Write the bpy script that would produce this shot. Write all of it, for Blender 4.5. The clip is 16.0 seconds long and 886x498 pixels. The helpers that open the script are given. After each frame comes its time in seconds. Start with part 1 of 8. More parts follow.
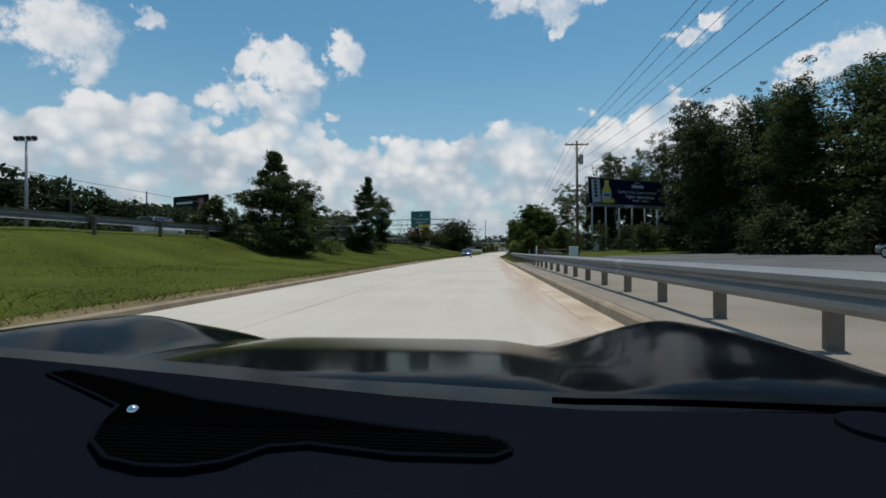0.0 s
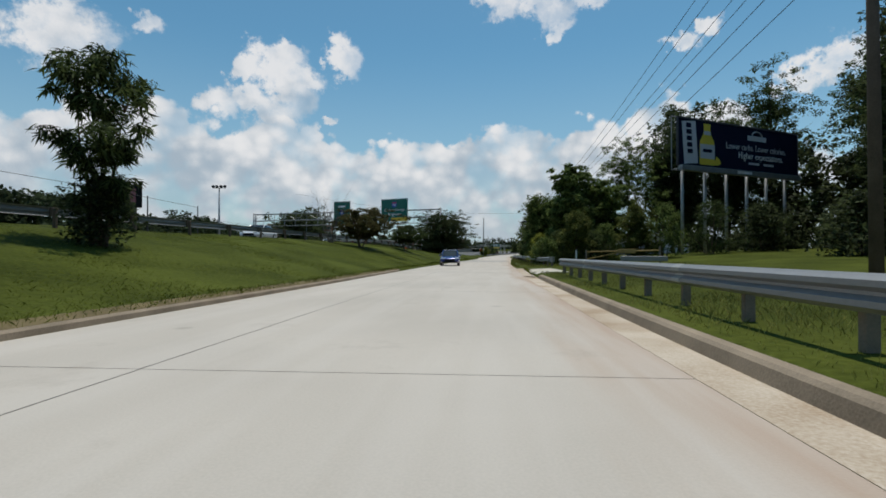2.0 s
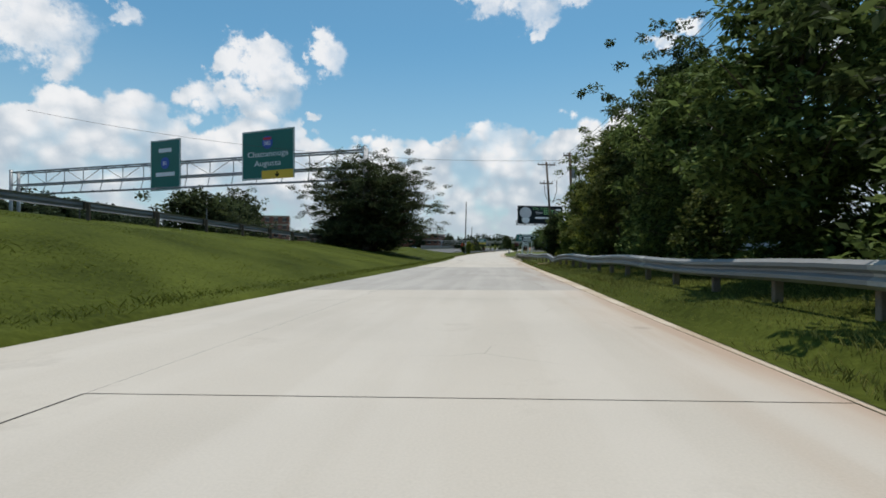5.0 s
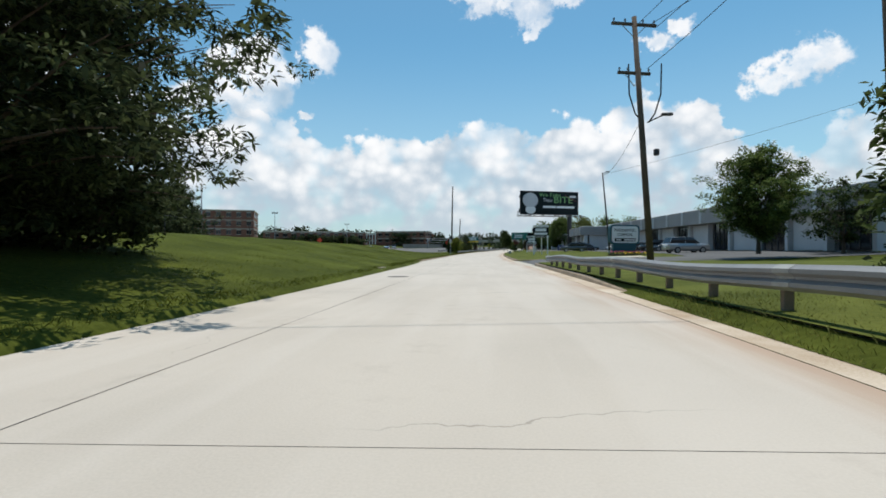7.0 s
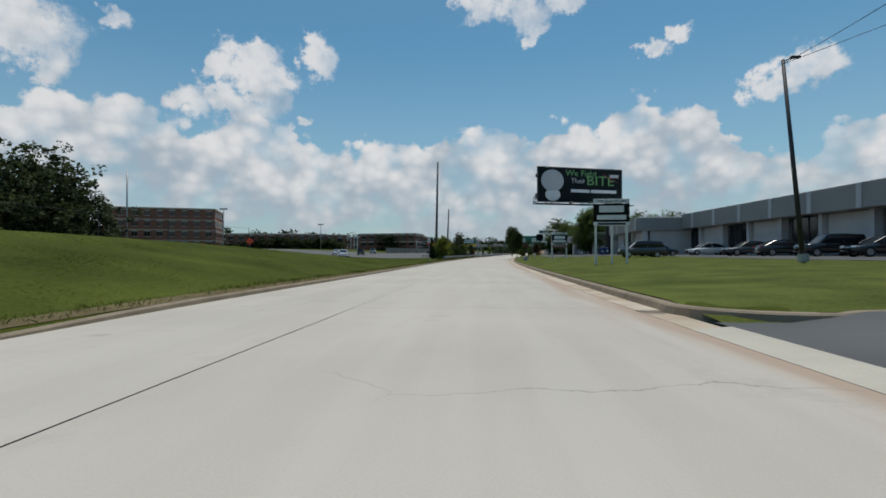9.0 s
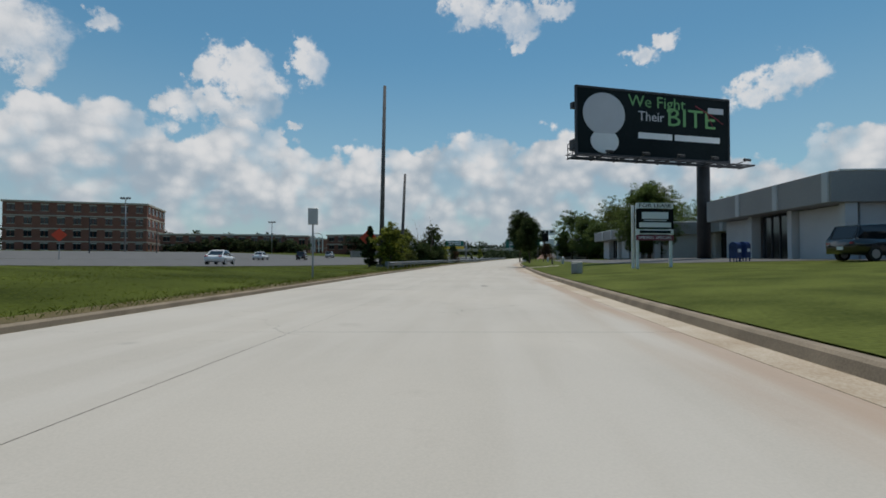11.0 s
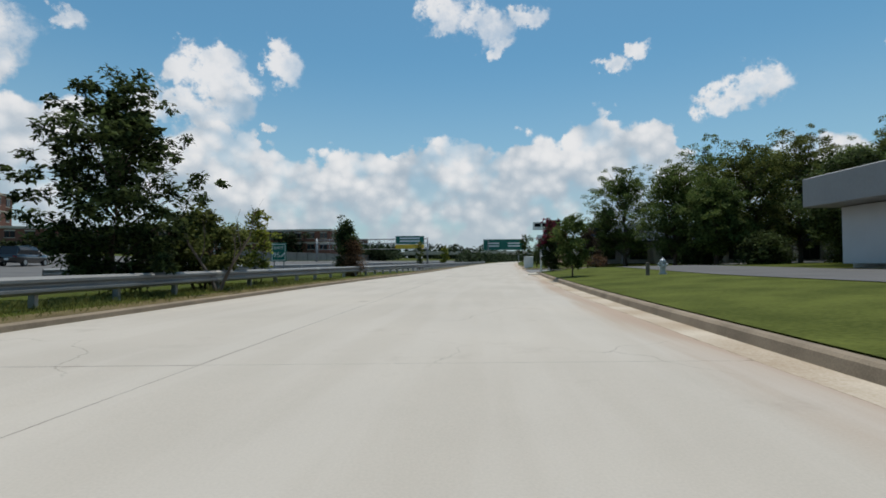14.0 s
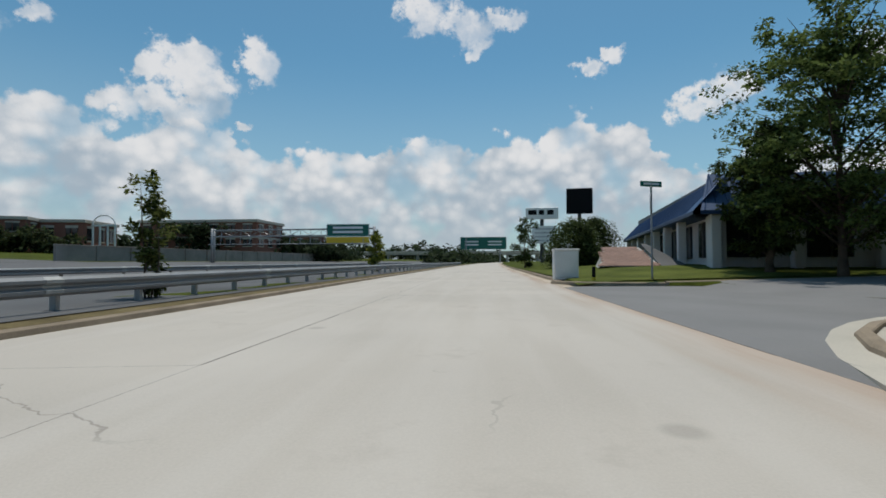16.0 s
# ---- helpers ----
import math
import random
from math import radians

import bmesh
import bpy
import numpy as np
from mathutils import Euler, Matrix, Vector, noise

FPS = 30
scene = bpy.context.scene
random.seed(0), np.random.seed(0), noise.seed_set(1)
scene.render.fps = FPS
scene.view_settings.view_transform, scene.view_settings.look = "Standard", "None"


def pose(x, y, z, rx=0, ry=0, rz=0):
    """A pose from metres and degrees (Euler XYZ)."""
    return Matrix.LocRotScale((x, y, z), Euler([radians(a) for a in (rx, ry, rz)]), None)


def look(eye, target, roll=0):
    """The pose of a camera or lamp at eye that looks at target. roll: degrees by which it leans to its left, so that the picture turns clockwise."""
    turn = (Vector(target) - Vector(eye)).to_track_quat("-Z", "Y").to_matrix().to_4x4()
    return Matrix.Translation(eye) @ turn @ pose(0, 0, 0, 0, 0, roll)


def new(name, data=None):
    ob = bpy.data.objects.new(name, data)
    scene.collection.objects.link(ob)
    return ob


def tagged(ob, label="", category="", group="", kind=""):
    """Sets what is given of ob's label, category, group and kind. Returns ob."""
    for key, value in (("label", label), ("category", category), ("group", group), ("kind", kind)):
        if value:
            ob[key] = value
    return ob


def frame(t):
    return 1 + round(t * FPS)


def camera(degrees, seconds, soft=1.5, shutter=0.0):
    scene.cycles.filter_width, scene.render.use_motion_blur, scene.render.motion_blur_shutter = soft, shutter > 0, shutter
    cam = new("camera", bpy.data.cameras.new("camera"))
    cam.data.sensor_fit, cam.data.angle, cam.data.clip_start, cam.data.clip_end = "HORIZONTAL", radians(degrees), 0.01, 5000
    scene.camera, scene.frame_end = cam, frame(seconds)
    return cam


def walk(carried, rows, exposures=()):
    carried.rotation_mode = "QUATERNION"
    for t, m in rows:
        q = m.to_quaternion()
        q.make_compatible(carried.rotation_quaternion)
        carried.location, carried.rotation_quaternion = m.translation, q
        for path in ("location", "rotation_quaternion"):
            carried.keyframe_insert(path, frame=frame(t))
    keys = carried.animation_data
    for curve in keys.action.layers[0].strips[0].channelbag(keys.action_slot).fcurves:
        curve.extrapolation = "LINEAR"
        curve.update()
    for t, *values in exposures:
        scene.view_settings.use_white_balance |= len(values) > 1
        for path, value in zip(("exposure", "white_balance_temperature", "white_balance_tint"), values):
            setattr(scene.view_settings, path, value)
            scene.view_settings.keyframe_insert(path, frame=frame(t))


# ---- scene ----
import itertools

cam = camera(83.3, 16.0, soft=1.7)
PATH = [
    (0, 0.000, 0.000, 0.950, 4.46, 0.09, 0.00),
    (0.5, 0.018, 10.263, 0.915, 4.44, 0.35, 0.00),
    (1, 0.044, 20.320, 0.879, 4.37, 0.40, 0.00),
    (1.5, 0.076, 30.171, 0.841, 4.37, 0.49, 0.00),
    (2, 0.120, 39.814, 0.802, 4.21, 0.47, 0.00),
    (2.5, 0.199, 49.251, 0.761, 3.93, 0.35, 0.00),
    (3, 0.316, 58.482, 0.720, 3.72, 0.49, 0.00),
    (3.5, 0.458, 67.620, 0.680, 3.61, 0.42, 0.00),
    (4, 0.640, 76.782, 0.642, 3.21, 0.33, 0.00),
    (4.5, 0.887, 85.968, 0.606, 2.82, 0.23, 0.00),
    (5, 1.198, 95.175, 0.573, 2.42, 0.13, 0.00),
    (5.5, 1.573, 104.405, 0.543, 2.03, 0.03, 0.00),
    (6, 2.013, 113.656, 0.514, 1.63, -0.07, 0.00),
    (6.5, 2.469, 122.972, 0.487, 1.88, 0.59, 0.00),
    (7, 2.932, 132.396, 0.459, 1.60, 0.08, 0.00),
    (7.5, 3.409, 141.928, 0.430, 1.78, 0.35, 0.00),
    (8, 3.883, 151.568, 0.401, 1.70, 0.44, 0.00),
    (8.5, 4.372, 161.315, 0.371, 1.66, 0.51, 0.00),
    (9, 4.889, 171.169, 0.340, 1.45, 0.69, 0.00),
    (9.5, 5.448, 181.039, 0.315, 1.17, 0.84, 0.00),
    (10, 6.052, 190.836, 0.300, 0.88, 0.98, 0.00),
    (10.5, 6.700, 200.559, 0.294, 0.60, 1.12, 0.00),
    (11, 7.391, 210.208, 0.298, 0.31, 1.26, 0.00),
    (11.5, 8.124, 219.783, 0.314, 0.03, 1.40, 0.00),
    (12, 8.928, 229.282, 0.340, -0.60, 1.60, 0.00),
    (12.5, 9.822, 238.710, 0.372, -1.13, 1.86, 0.00),
    (13, 10.798, 248.077, 0.407, -1.66, 1.67, 0.00),
    (13.5, 11.847, 257.381, 0.445, -2.10, 1.79, 0.00),
    (14, 12.955, 266.625, 0.486, -2.46, 1.73, 0.00),
    (14.5, 14.127, 275.807, 0.529, -2.97, 1.68, 0.00),
    (15, 15.366, 284.926, 0.572, -3.40, 1.66, 0.00),
    (15.5, 16.704, 293.977, 0.618, -4.32, 1.78, 0.00),
    (16, 18.156, 302.957, 0.664, -4.95, 1.83, 0.00),
]
EXPOSURE = [(0, -0.42), (2.5, -0.40), (3.5, -0.34), (6, -0.12), (7, -0.06), (7.5, -0.20), (8, -0.36), (8.5, -0.44), (9, -0.54), (11.5, -0.60), (12.5, -0.54), (13, -0.46), (14, -0.38), (15, -0.46), (16, -0.48)]
walk(cam, [(t, pose(x, y, z, 90 + pitch, roll, yaw)) for t, x, y, z, yaw, pitch, roll in PATH], EXPOSURE)

# ---- sky, sun, exposure ----
SUN_AZ, SUN_EL = 18.0, 75.0
sun = new("sun", bpy.data.lights.new("sun", "SUN"))
sun.data.energy, sun.data.angle, sun.data.color = 4.2, radians(0.53), (1.0, 0.95, 0.87)
sd = Vector((math.sin(radians(SUN_AZ)) * math.cos(radians(SUN_EL)), math.cos(radians(SUN_AZ)) * math.cos(radians(SUN_EL)), math.sin(radians(SUN_EL))))
sun.matrix_world = look(sd * 60, (0, 0, 0))

world = bpy.data.worlds.new("world")
scene.world = world
world.use_nodes = True
wn, wl = world.node_tree.nodes, world.node_tree.links
wn.clear()


def wmath(op, a, b=None, c=None):
    n = wn.new("ShaderNodeMath")
    n.operation = op
    for i, v in enumerate((a, b, c)):
        if v is None:
            continue
        if isinstance(v, (int, float)):
            n.inputs[i].default_value = v
        else:
            wl.new(v, n.inputs[i])
    return n.outputs[0]


def wmix(fac, a, b):
    n = wn.new("ShaderNodeMix")
    n.data_type = "RGBA"
    for i, v in ((0, fac), (6, a), (7, b)):
        if isinstance(v, (int, float, tuple)):
            n.inputs[i].default_value = v
        else:
            wl.new(v, n.inputs[i])
    return n.outputs[2]


def wsmooth(v, lo, hi):
    n = wn.new("ShaderNodeMapRange")
    n.interpolation_type = "SMOOTHSTEP"
    wl.new(v, n.inputs[0])
    n.inputs[1].default_value, n.inputs[2].default_value = lo, hi
    return n.outputs[0]


def wnoise(vec, scale, detail, rough=0.55):
    n = wn.new("ShaderNodeTexNoise")
    n.inputs["Scale"].default_value, n.inputs["Detail"].default_value, n.inputs["Roughness"].default_value = scale, detail, rough
    wl.new(vec, n.inputs["Vector"])
    return n.outputs[0], n.outputs[1]


sky = wn.new("ShaderNodeTexSky")
sky.sky_type, sky.sun_disc = "NISHITA", False
sky.sun_elevation, sky.sun_rotation = radians(SUN_EL), radians(SUN_AZ)
sky.air_density, sky.dust_density, sky.ozone_density = 1.0, 0.6, 1.6
coord = wn.new("ShaderNodeTexCoord").outputs["Generated"]
sep = wn.new("ShaderNodeSeparateXYZ")
wl.new(coord, sep.inputs[0])
az = wmath("MULTIPLY", wmath("ARCTAN2", sep.outputs[0], sep.outputs[1]), 180 / math.pi)
el = wmath("MULTIPLY", wmath("ARCSINE", sep.outputs[2]), 180 / math.pi)
big, bigc = wnoise(coord, 14.0, 7.0, 0.62)
fine, finec = wnoise(coord, 46.0, 7.0, 0.62)
sepn = wn.new("ShaderNodeSeparateXYZ")
wl.new(bigc, sepn.inputs[0])
sepf = wn.new("ShaderNodeSeparateXYZ")
wl.new(finec, sepf.inputs[0])
az2 = wmath("ADD", wmath("ADD", az, wmath("MULTIPLY_ADD", sepn.outputs[0], 6.0, -3.0)), wmath("MULTIPLY_ADD", sepf.outputs[0], 2.6, -1.3))
el2 = wmath("ADD", wmath("ADD", el, wmath("MULTIPLY_ADD", sepn.outputs[1], 4.4, -2.2)), wmath("MULTIPLY_ADD", sepf.outputs[1], 2.2, -1.1))
pt = wn.new("ShaderNodeCombineXYZ")
wl.new(az2, pt.inputs[0])
wl.new(el2, pt.inputs[1])
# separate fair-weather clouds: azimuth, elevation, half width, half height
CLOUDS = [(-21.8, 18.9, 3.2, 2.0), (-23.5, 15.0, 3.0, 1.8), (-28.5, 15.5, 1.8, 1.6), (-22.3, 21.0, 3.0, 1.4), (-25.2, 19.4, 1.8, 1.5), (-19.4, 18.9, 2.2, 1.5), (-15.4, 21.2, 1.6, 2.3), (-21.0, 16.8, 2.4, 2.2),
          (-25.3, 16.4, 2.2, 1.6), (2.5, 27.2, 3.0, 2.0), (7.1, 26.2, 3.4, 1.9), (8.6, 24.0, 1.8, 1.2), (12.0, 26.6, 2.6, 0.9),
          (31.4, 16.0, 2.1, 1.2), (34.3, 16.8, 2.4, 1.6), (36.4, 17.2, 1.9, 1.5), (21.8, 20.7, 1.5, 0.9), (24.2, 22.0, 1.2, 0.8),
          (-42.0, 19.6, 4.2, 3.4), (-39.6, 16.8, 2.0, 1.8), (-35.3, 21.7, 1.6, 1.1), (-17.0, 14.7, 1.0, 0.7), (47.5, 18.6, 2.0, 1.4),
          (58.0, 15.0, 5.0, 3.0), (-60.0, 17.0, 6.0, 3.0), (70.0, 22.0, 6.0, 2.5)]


def wbillow(scale, seed):
    """Round cauliflower lumps, 0 in the folds to 1 on the heads."""
    n = wn.new("ShaderNodeTexVoronoi")
    n.feature = "SMOOTH_F1"
    n.inputs["Scale"].default_value, n.inputs["Detail"].default_value, n.inputs["Smoothness"].default_value = scale, 0.0, 0.35
    s0 = wn.new("ShaderNodeVectorMath")
    s0.operation = "MULTIPLY_ADD"
    wl.new(coord, s0.inputs[0])
    s0.inputs[1].default_value, s0.inputs[2].default_value = (1.0, 1.0, 1.35), (seed, 0.3, 0.1)
    wl.new(s0.outputs[0], n.inputs["Vector"])
    return wmath("SUBTRACT", 1.0, n.outputs["Distance"])


heads, small_heads = wbillow(15.0, 0.0), wbillow(38.0, 2.0)
near = None
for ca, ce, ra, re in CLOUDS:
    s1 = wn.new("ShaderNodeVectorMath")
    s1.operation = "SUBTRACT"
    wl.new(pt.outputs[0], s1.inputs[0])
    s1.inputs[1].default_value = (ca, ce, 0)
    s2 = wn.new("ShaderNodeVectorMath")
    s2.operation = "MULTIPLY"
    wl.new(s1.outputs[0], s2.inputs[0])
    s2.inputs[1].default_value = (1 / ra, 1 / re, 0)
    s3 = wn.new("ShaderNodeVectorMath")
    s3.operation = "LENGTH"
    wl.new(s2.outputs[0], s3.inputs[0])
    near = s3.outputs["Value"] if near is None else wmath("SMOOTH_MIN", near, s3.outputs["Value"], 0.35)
up = wn.new("ShaderNodeVectorMath")
up.operation = "ADD"
wl.new(coord, up.inputs[0])
up.inputs[1].default_value = (0.012, 0.006, 0.022)
here, _ = wnoise(coord, 11.0, 4.0, 0.5)
above, _ = wnoise(up.outputs[0], 11.0, 4.0, 0.5)
lit = wmath("SUBTRACT", here, above)
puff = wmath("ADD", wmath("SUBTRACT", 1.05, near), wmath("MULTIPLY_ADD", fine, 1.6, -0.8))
# the long bank of cumulus: height of its top by azimuth, -60 to 60 degrees
BANK = [(-60, 10), (-52.4, 9), (-49.7, 10.8), (-43.2, 13), (-41, 14.3), (-37.7, 15.6), (-35.1, 14.3), (-31.3, 15.8), (-29.5, 13.0), (-27.2, 13.4),
        (-22.3, 14.8), (-19.0, 13.6), (-17, 12), (-13.3, 10.7), (-8.2, 12.5), (-4.3, 11), (-1.7, 13.7), (2.8, 14.9), (8, 12.4), (13, 15.2),
        (15.8, 12.8), (17.8, 16.4), (20.1, 17.2), (22.3, 14.4), (24.2, 15.7), (27, 14.4), (29.5, 11.2), (33.6, 8.8), (36, 9.6), (39, 13), (46, 11), (60, 9)]
ramp = wn.new("ShaderNodeValToRGB")
ramp.color_ramp.interpolation = "B_SPLINE"
while len(ramp.color_ramp.elements) > 1:
    ramp.color_ramp.elements.remove(ramp.color_ramp.elements[0])
for i, (a, h) in enumerate(BANK):
    e = ramp.color_ramp.elements[0] if i == 0 else ramp.color_ramp.elements.new((a + 60) / 120)
    e.position, e.color = (a + 60) / 120, (h / 20, h / 20, h / 20, 1)
wl.new(wmath("MULTIPLY_ADD", az2, 1 / 120, 0.5), ramp.inputs[0])
depth = wmath("SUBTRACT", wmath("MULTIPLY_ADD", ramp.outputs[0], 20.0, 0.4), el2)
bank = wmath("ADD", wmath("MULTIPLY", depth, 0.9), wmath("ADD", wmath("MULTIPLY_ADD", heads, 2.6, -1.5), wmath("MULTIPLY_ADD", small_heads, 1.4, -0.8)))
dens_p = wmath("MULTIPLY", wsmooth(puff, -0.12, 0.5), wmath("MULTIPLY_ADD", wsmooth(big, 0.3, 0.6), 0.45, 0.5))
dens_b = wmath("MULTIPLY", wsmooth(bank, -0.2, 0.7), wmath("MULTIPLY_ADD", wsmooth(wmath("ADD", here, wmath("MULTIPLY_ADD", heads, 0.25, -0.12)), 0.36, 0.54), 0.5, 0.5))
dens = wmath("MAXIMUM", dens_p, dens_b)
# sunlit heads, greyer folds, and a pale haze towards the horizon
low = wnoise(coord, 22.0, 6.0, 0.6)[0]
fold = wsmooth(wmath("SUBTRACT", wmath("ADD", wmath("MULTIPLY", depth, 0.035), low), wmath("ADD", wmath("MULTIPLY", lit, 1.6), wmath("MULTIPLY_ADD", heads, 0.55, wmath("MULTIPLY_ADD", small_heads, 0.4, -0.43)))), 0.16, 1.0)
white = wmix(fold, (1.08, 1.07, 1.07, 1), (0.50, 0.60, 0.70, 1))
haze = wsmooth(el, 9.0, 0.0)
white = wmix(wmath("MULTIPLY", haze, 0.55), white, (0.62, 0.70, 0.77, 1))
skyc = wn.new("ShaderNodeVectorMath")
skyc.operation = "MULTIPLY"
wl.new(sky.outputs[0], skyc.inputs[0])
skyc.inputs[1].default_value = (0.082, 0.134, 0.134)
thin = wmath("MULTIPLY", wsmooth(el, 24.0, 6.0), 0.35)
base = wmix(thin, skyc.outputs[0], (0.55, 0.68, 0.78, 1))
total = wmix(wmath("MULTIPLY", dens, 0.94), base, white)
ground_side = wmix(wsmooth(el, -0.5, -3.0), total, (0.12, 0.13, 0.10, 1))
bg = wn.new("ShaderNodeBackground")
wl.new(ground_side, bg.inputs[0])
bg.inputs[1].default_value = 1.0
wo = wn.new("ShaderNodeOutputWorld")
wl.new(bg.outputs[0], wo.inputs[0])

# ---- materials ----


def material(name, colour, rough=0.8, metal=0.0, vary=0.15, scale=1.0, grain=30.0, bump=0.2, tint=None, island=0.0, obj=0.0, spec=0.5, coat=0.0):
    """A surface with large stains (scale per metre) and fine grain, both in colour and relief."""
    m = bpy.data.materials.new(name)
    m.use_nodes = True
    n, l = m.node_tree.nodes, m.node_tree.links
    b = n["Principled BSDF"]
    b.inputs["Roughness"].default_value, b.inputs["Metallic"].default_value = rough, metal
    b.inputs["Specular IOR Level"].default_value, b.inputs["Coat Weight"].default_value = spec, coat
    geo = n.new("ShaderNodeNewGeometry")
    t1 = n.new("ShaderNodeTexNoise")
    t2 = n.new("ShaderNodeTexNoise")
    for t, s, d in ((t1, scale, 5.0), (t2, grain, 3.0)):
        t.inputs["Scale"].default_value, t.inputs["Detail"].default_value = s, d
        l.new(geo.outputs["Position"], t.inputs["Vector"])
    add = n.new("ShaderNodeMath")
    add.operation = "MULTIPLY_ADD"
    l.new(t2.outputs[0], add.inputs[0])
    add.inputs[1].default_value = 0.6
    l.new(t1.outputs[0], add.inputs[2])
    last = add.outputs[0]
    for amount, source in ((island, geo.outputs["Random Per Island"]), (obj, None)):
        if amount:
            if source is None:
                source = n.new("ShaderNodeObjectInfo").outputs["Random"]
            a2 = n.new("ShaderNodeMath")
            a2.operation = "MULTIPLY_ADD"
            l.new(source, a2.inputs[0])
            a2.inputs[1].default_value = amount
            l.new(last, a2.inputs[2])
            a3 = n.new("ShaderNodeMath")
            a3.operation = "SUBTRACT"
            l.new(a2.outputs[0], a3.inputs[0])
            a3.inputs[1].default_value = amount / 2
            last = a3.outputs[0]
    r = n.new("ShaderNodeMapRange")
    l.new(last, r.inputs[0])
    r.inputs[1].default_value, r.inputs[2].default_value = 0.5, 1.1
    mix = n.new("ShaderNodeMix")
    mix.data_type = "RGBA"
    l.new(r.outputs[0], mix.inputs[0])
    dark = tuple(c * (1 - vary) for c in colour)
    light = tuple(min(1, c * (1 + vary)) for c in (tint or colour))
    mix.inputs[6].default_value, mix.inputs[7].default_value = (*dark, 1), (*light, 1)
    l.new(mix.outputs[2], b.inputs["Base Color"])
    if bump:
        bp = n.new("ShaderNodeBump")
        bp.inputs["Strength"].default_value, bp.inputs["Distance"].default_value = bump, 0.3 / grain
        l.new(t2.outputs[0], bp.inputs["Height"])
        l.new(bp.outputs[0], b.inputs["Normal"])
    return m


CONCRETE_ROAD = material("road concrete", (0.47, 0.425, 0.368), 0.9, vary=0.10, scale=0.35, grain=60, bump=0.3, spec=0.2)
CONCRETE_OLD = material("old road concrete", (0.36, 0.335, 0.305), 0.92, vary=0.12, scale=0.5, grain=50, bump=0.35, spec=0.2)


def worn_concrete(m, cracks=0.55, brown=0.55):
    """Adds brown gutter wash, wheel polish, thin cracks and dark spots; the plan map holds metres from the gutter and along the road."""
    n, l = m.node_tree.nodes, m.node_tree.links
    b = n["Principled BSDF"]
    colour = b.inputs["Base Color"].links[0].from_socket
    plan = n.new("ShaderNodeUVMap")
    plan.uv_map = "plan"
    pos = n.new("ShaderNodeNewGeometry").outputs["Position"]

    def calc(op, *args):
        k = n.new("ShaderNodeMath")
        k.operation = op
        for i, v in enumerate(args):
            if isinstance(v, (int, float)):
                k.inputs[i].default_value = v
            else:
                l.new(v, k.inputs[i])
        return k.outputs[0]

    def tex(kind, scale, vec, **extra):
        t = n.new(kind)
        t.inputs["Scale"].default_value = scale
        for k, v in extra.items():
            t.inputs[k].default_value = v
        l.new(vec, t.inputs["Vector"])
        return t

    def fall(v, a, c):
        r = n.new("ShaderNodeMapRange")
        r.interpolation_type = "SMOOTHSTEP"
        l.new(v, r.inputs[0])
        r.inputs[1].default_value, r.inputs[2].default_value = a, c
        return r.outputs[0]

    def blend(fac, base, colour2, mode="MIX"):
        k = n.new("ShaderNodeMix")
        k.data_type, k.blend_type = "RGBA", mode
        l.new(fac, k.inputs[0])
        l.new(base, k.inputs[6])
        k.inputs[7].default_value = (*colour2, 1)
        return k.outputs[2]

    sep_ = n.new("ShaderNodeSeparateXYZ")
    l.new(plan.outputs[0], sep_.inputs[0])
    across = sep_.outputs[0]
    long_ = n.new("ShaderNodeVectorMath")
    long_.operation = "MULTIPLY"
    l.new(plan.outputs[0], long_.inputs[0])
    long_.inputs[1].default_value = (1.0, 0.09, 1.0)
    streak = tex("ShaderNodeTexNoise", 1.6, long_.outputs[0], Detail=4.0).outputs[0]
    wash = calc("MULTIPLY_ADD", streak, 1.7, across)
    colour = blend(calc("MULTIPLY", fall(wash, 1.75, 0.75), brown), colour, (0.37, 0.235, 0.15))
    path = calc("MULTIPLY", fall(streak, 0.42, 0.62), 0.16)
    colour = blend(path, colour, (0.62, 0.58, 0.53))
    blot = tex("ShaderNodeTexNoise", 0.7, pos, Detail=6.0, Roughness=0.7).outputs[0]
    colour = blend(calc("MULTIPLY", fall(blot, 0.56, 0.74), 0.35), colour, (0.30, 0.26, 0.22))
    warp = n.new("ShaderNodeVectorMath")
    warp.operation = "ADD"
    wob = tex("ShaderNodeTexNoise", 0.9, pos, Detail=5.0)
    l.new(pos, warp.inputs[0])
    l.new(wob.outputs[1], warp.inputs[1])
    vor = n.new("ShaderNodeTexVoronoi")
    vor.feature = "DISTANCE_TO_EDGE"
    vor.inputs["Scale"].default_value = 0.19
    l.new(warp.outputs[0], vor.inputs["Vector"])
    line = calc("MULTIPLY", fall(vor.outputs["Distance"], 0.0022, 0.0006), fall(tex("ShaderNodeTexNoise", 0.23, pos, Detail=2.0).outputs[0], 0.52, 0.62))
    colour = blend(calc("MULTIPLY", line, cracks), colour, (0.10, 0.085, 0.07))
    dots = tex("ShaderNodeTexVoronoi", 0.42, pos)
    colour = blend(calc("MULTIPLY", fall(dots.outputs["Distance"], 0.075, 0.03), 0.3), colour, (0.17, 0.15, 0.13))
    l.new(colour, b.inputs["Base Color"])
    return m


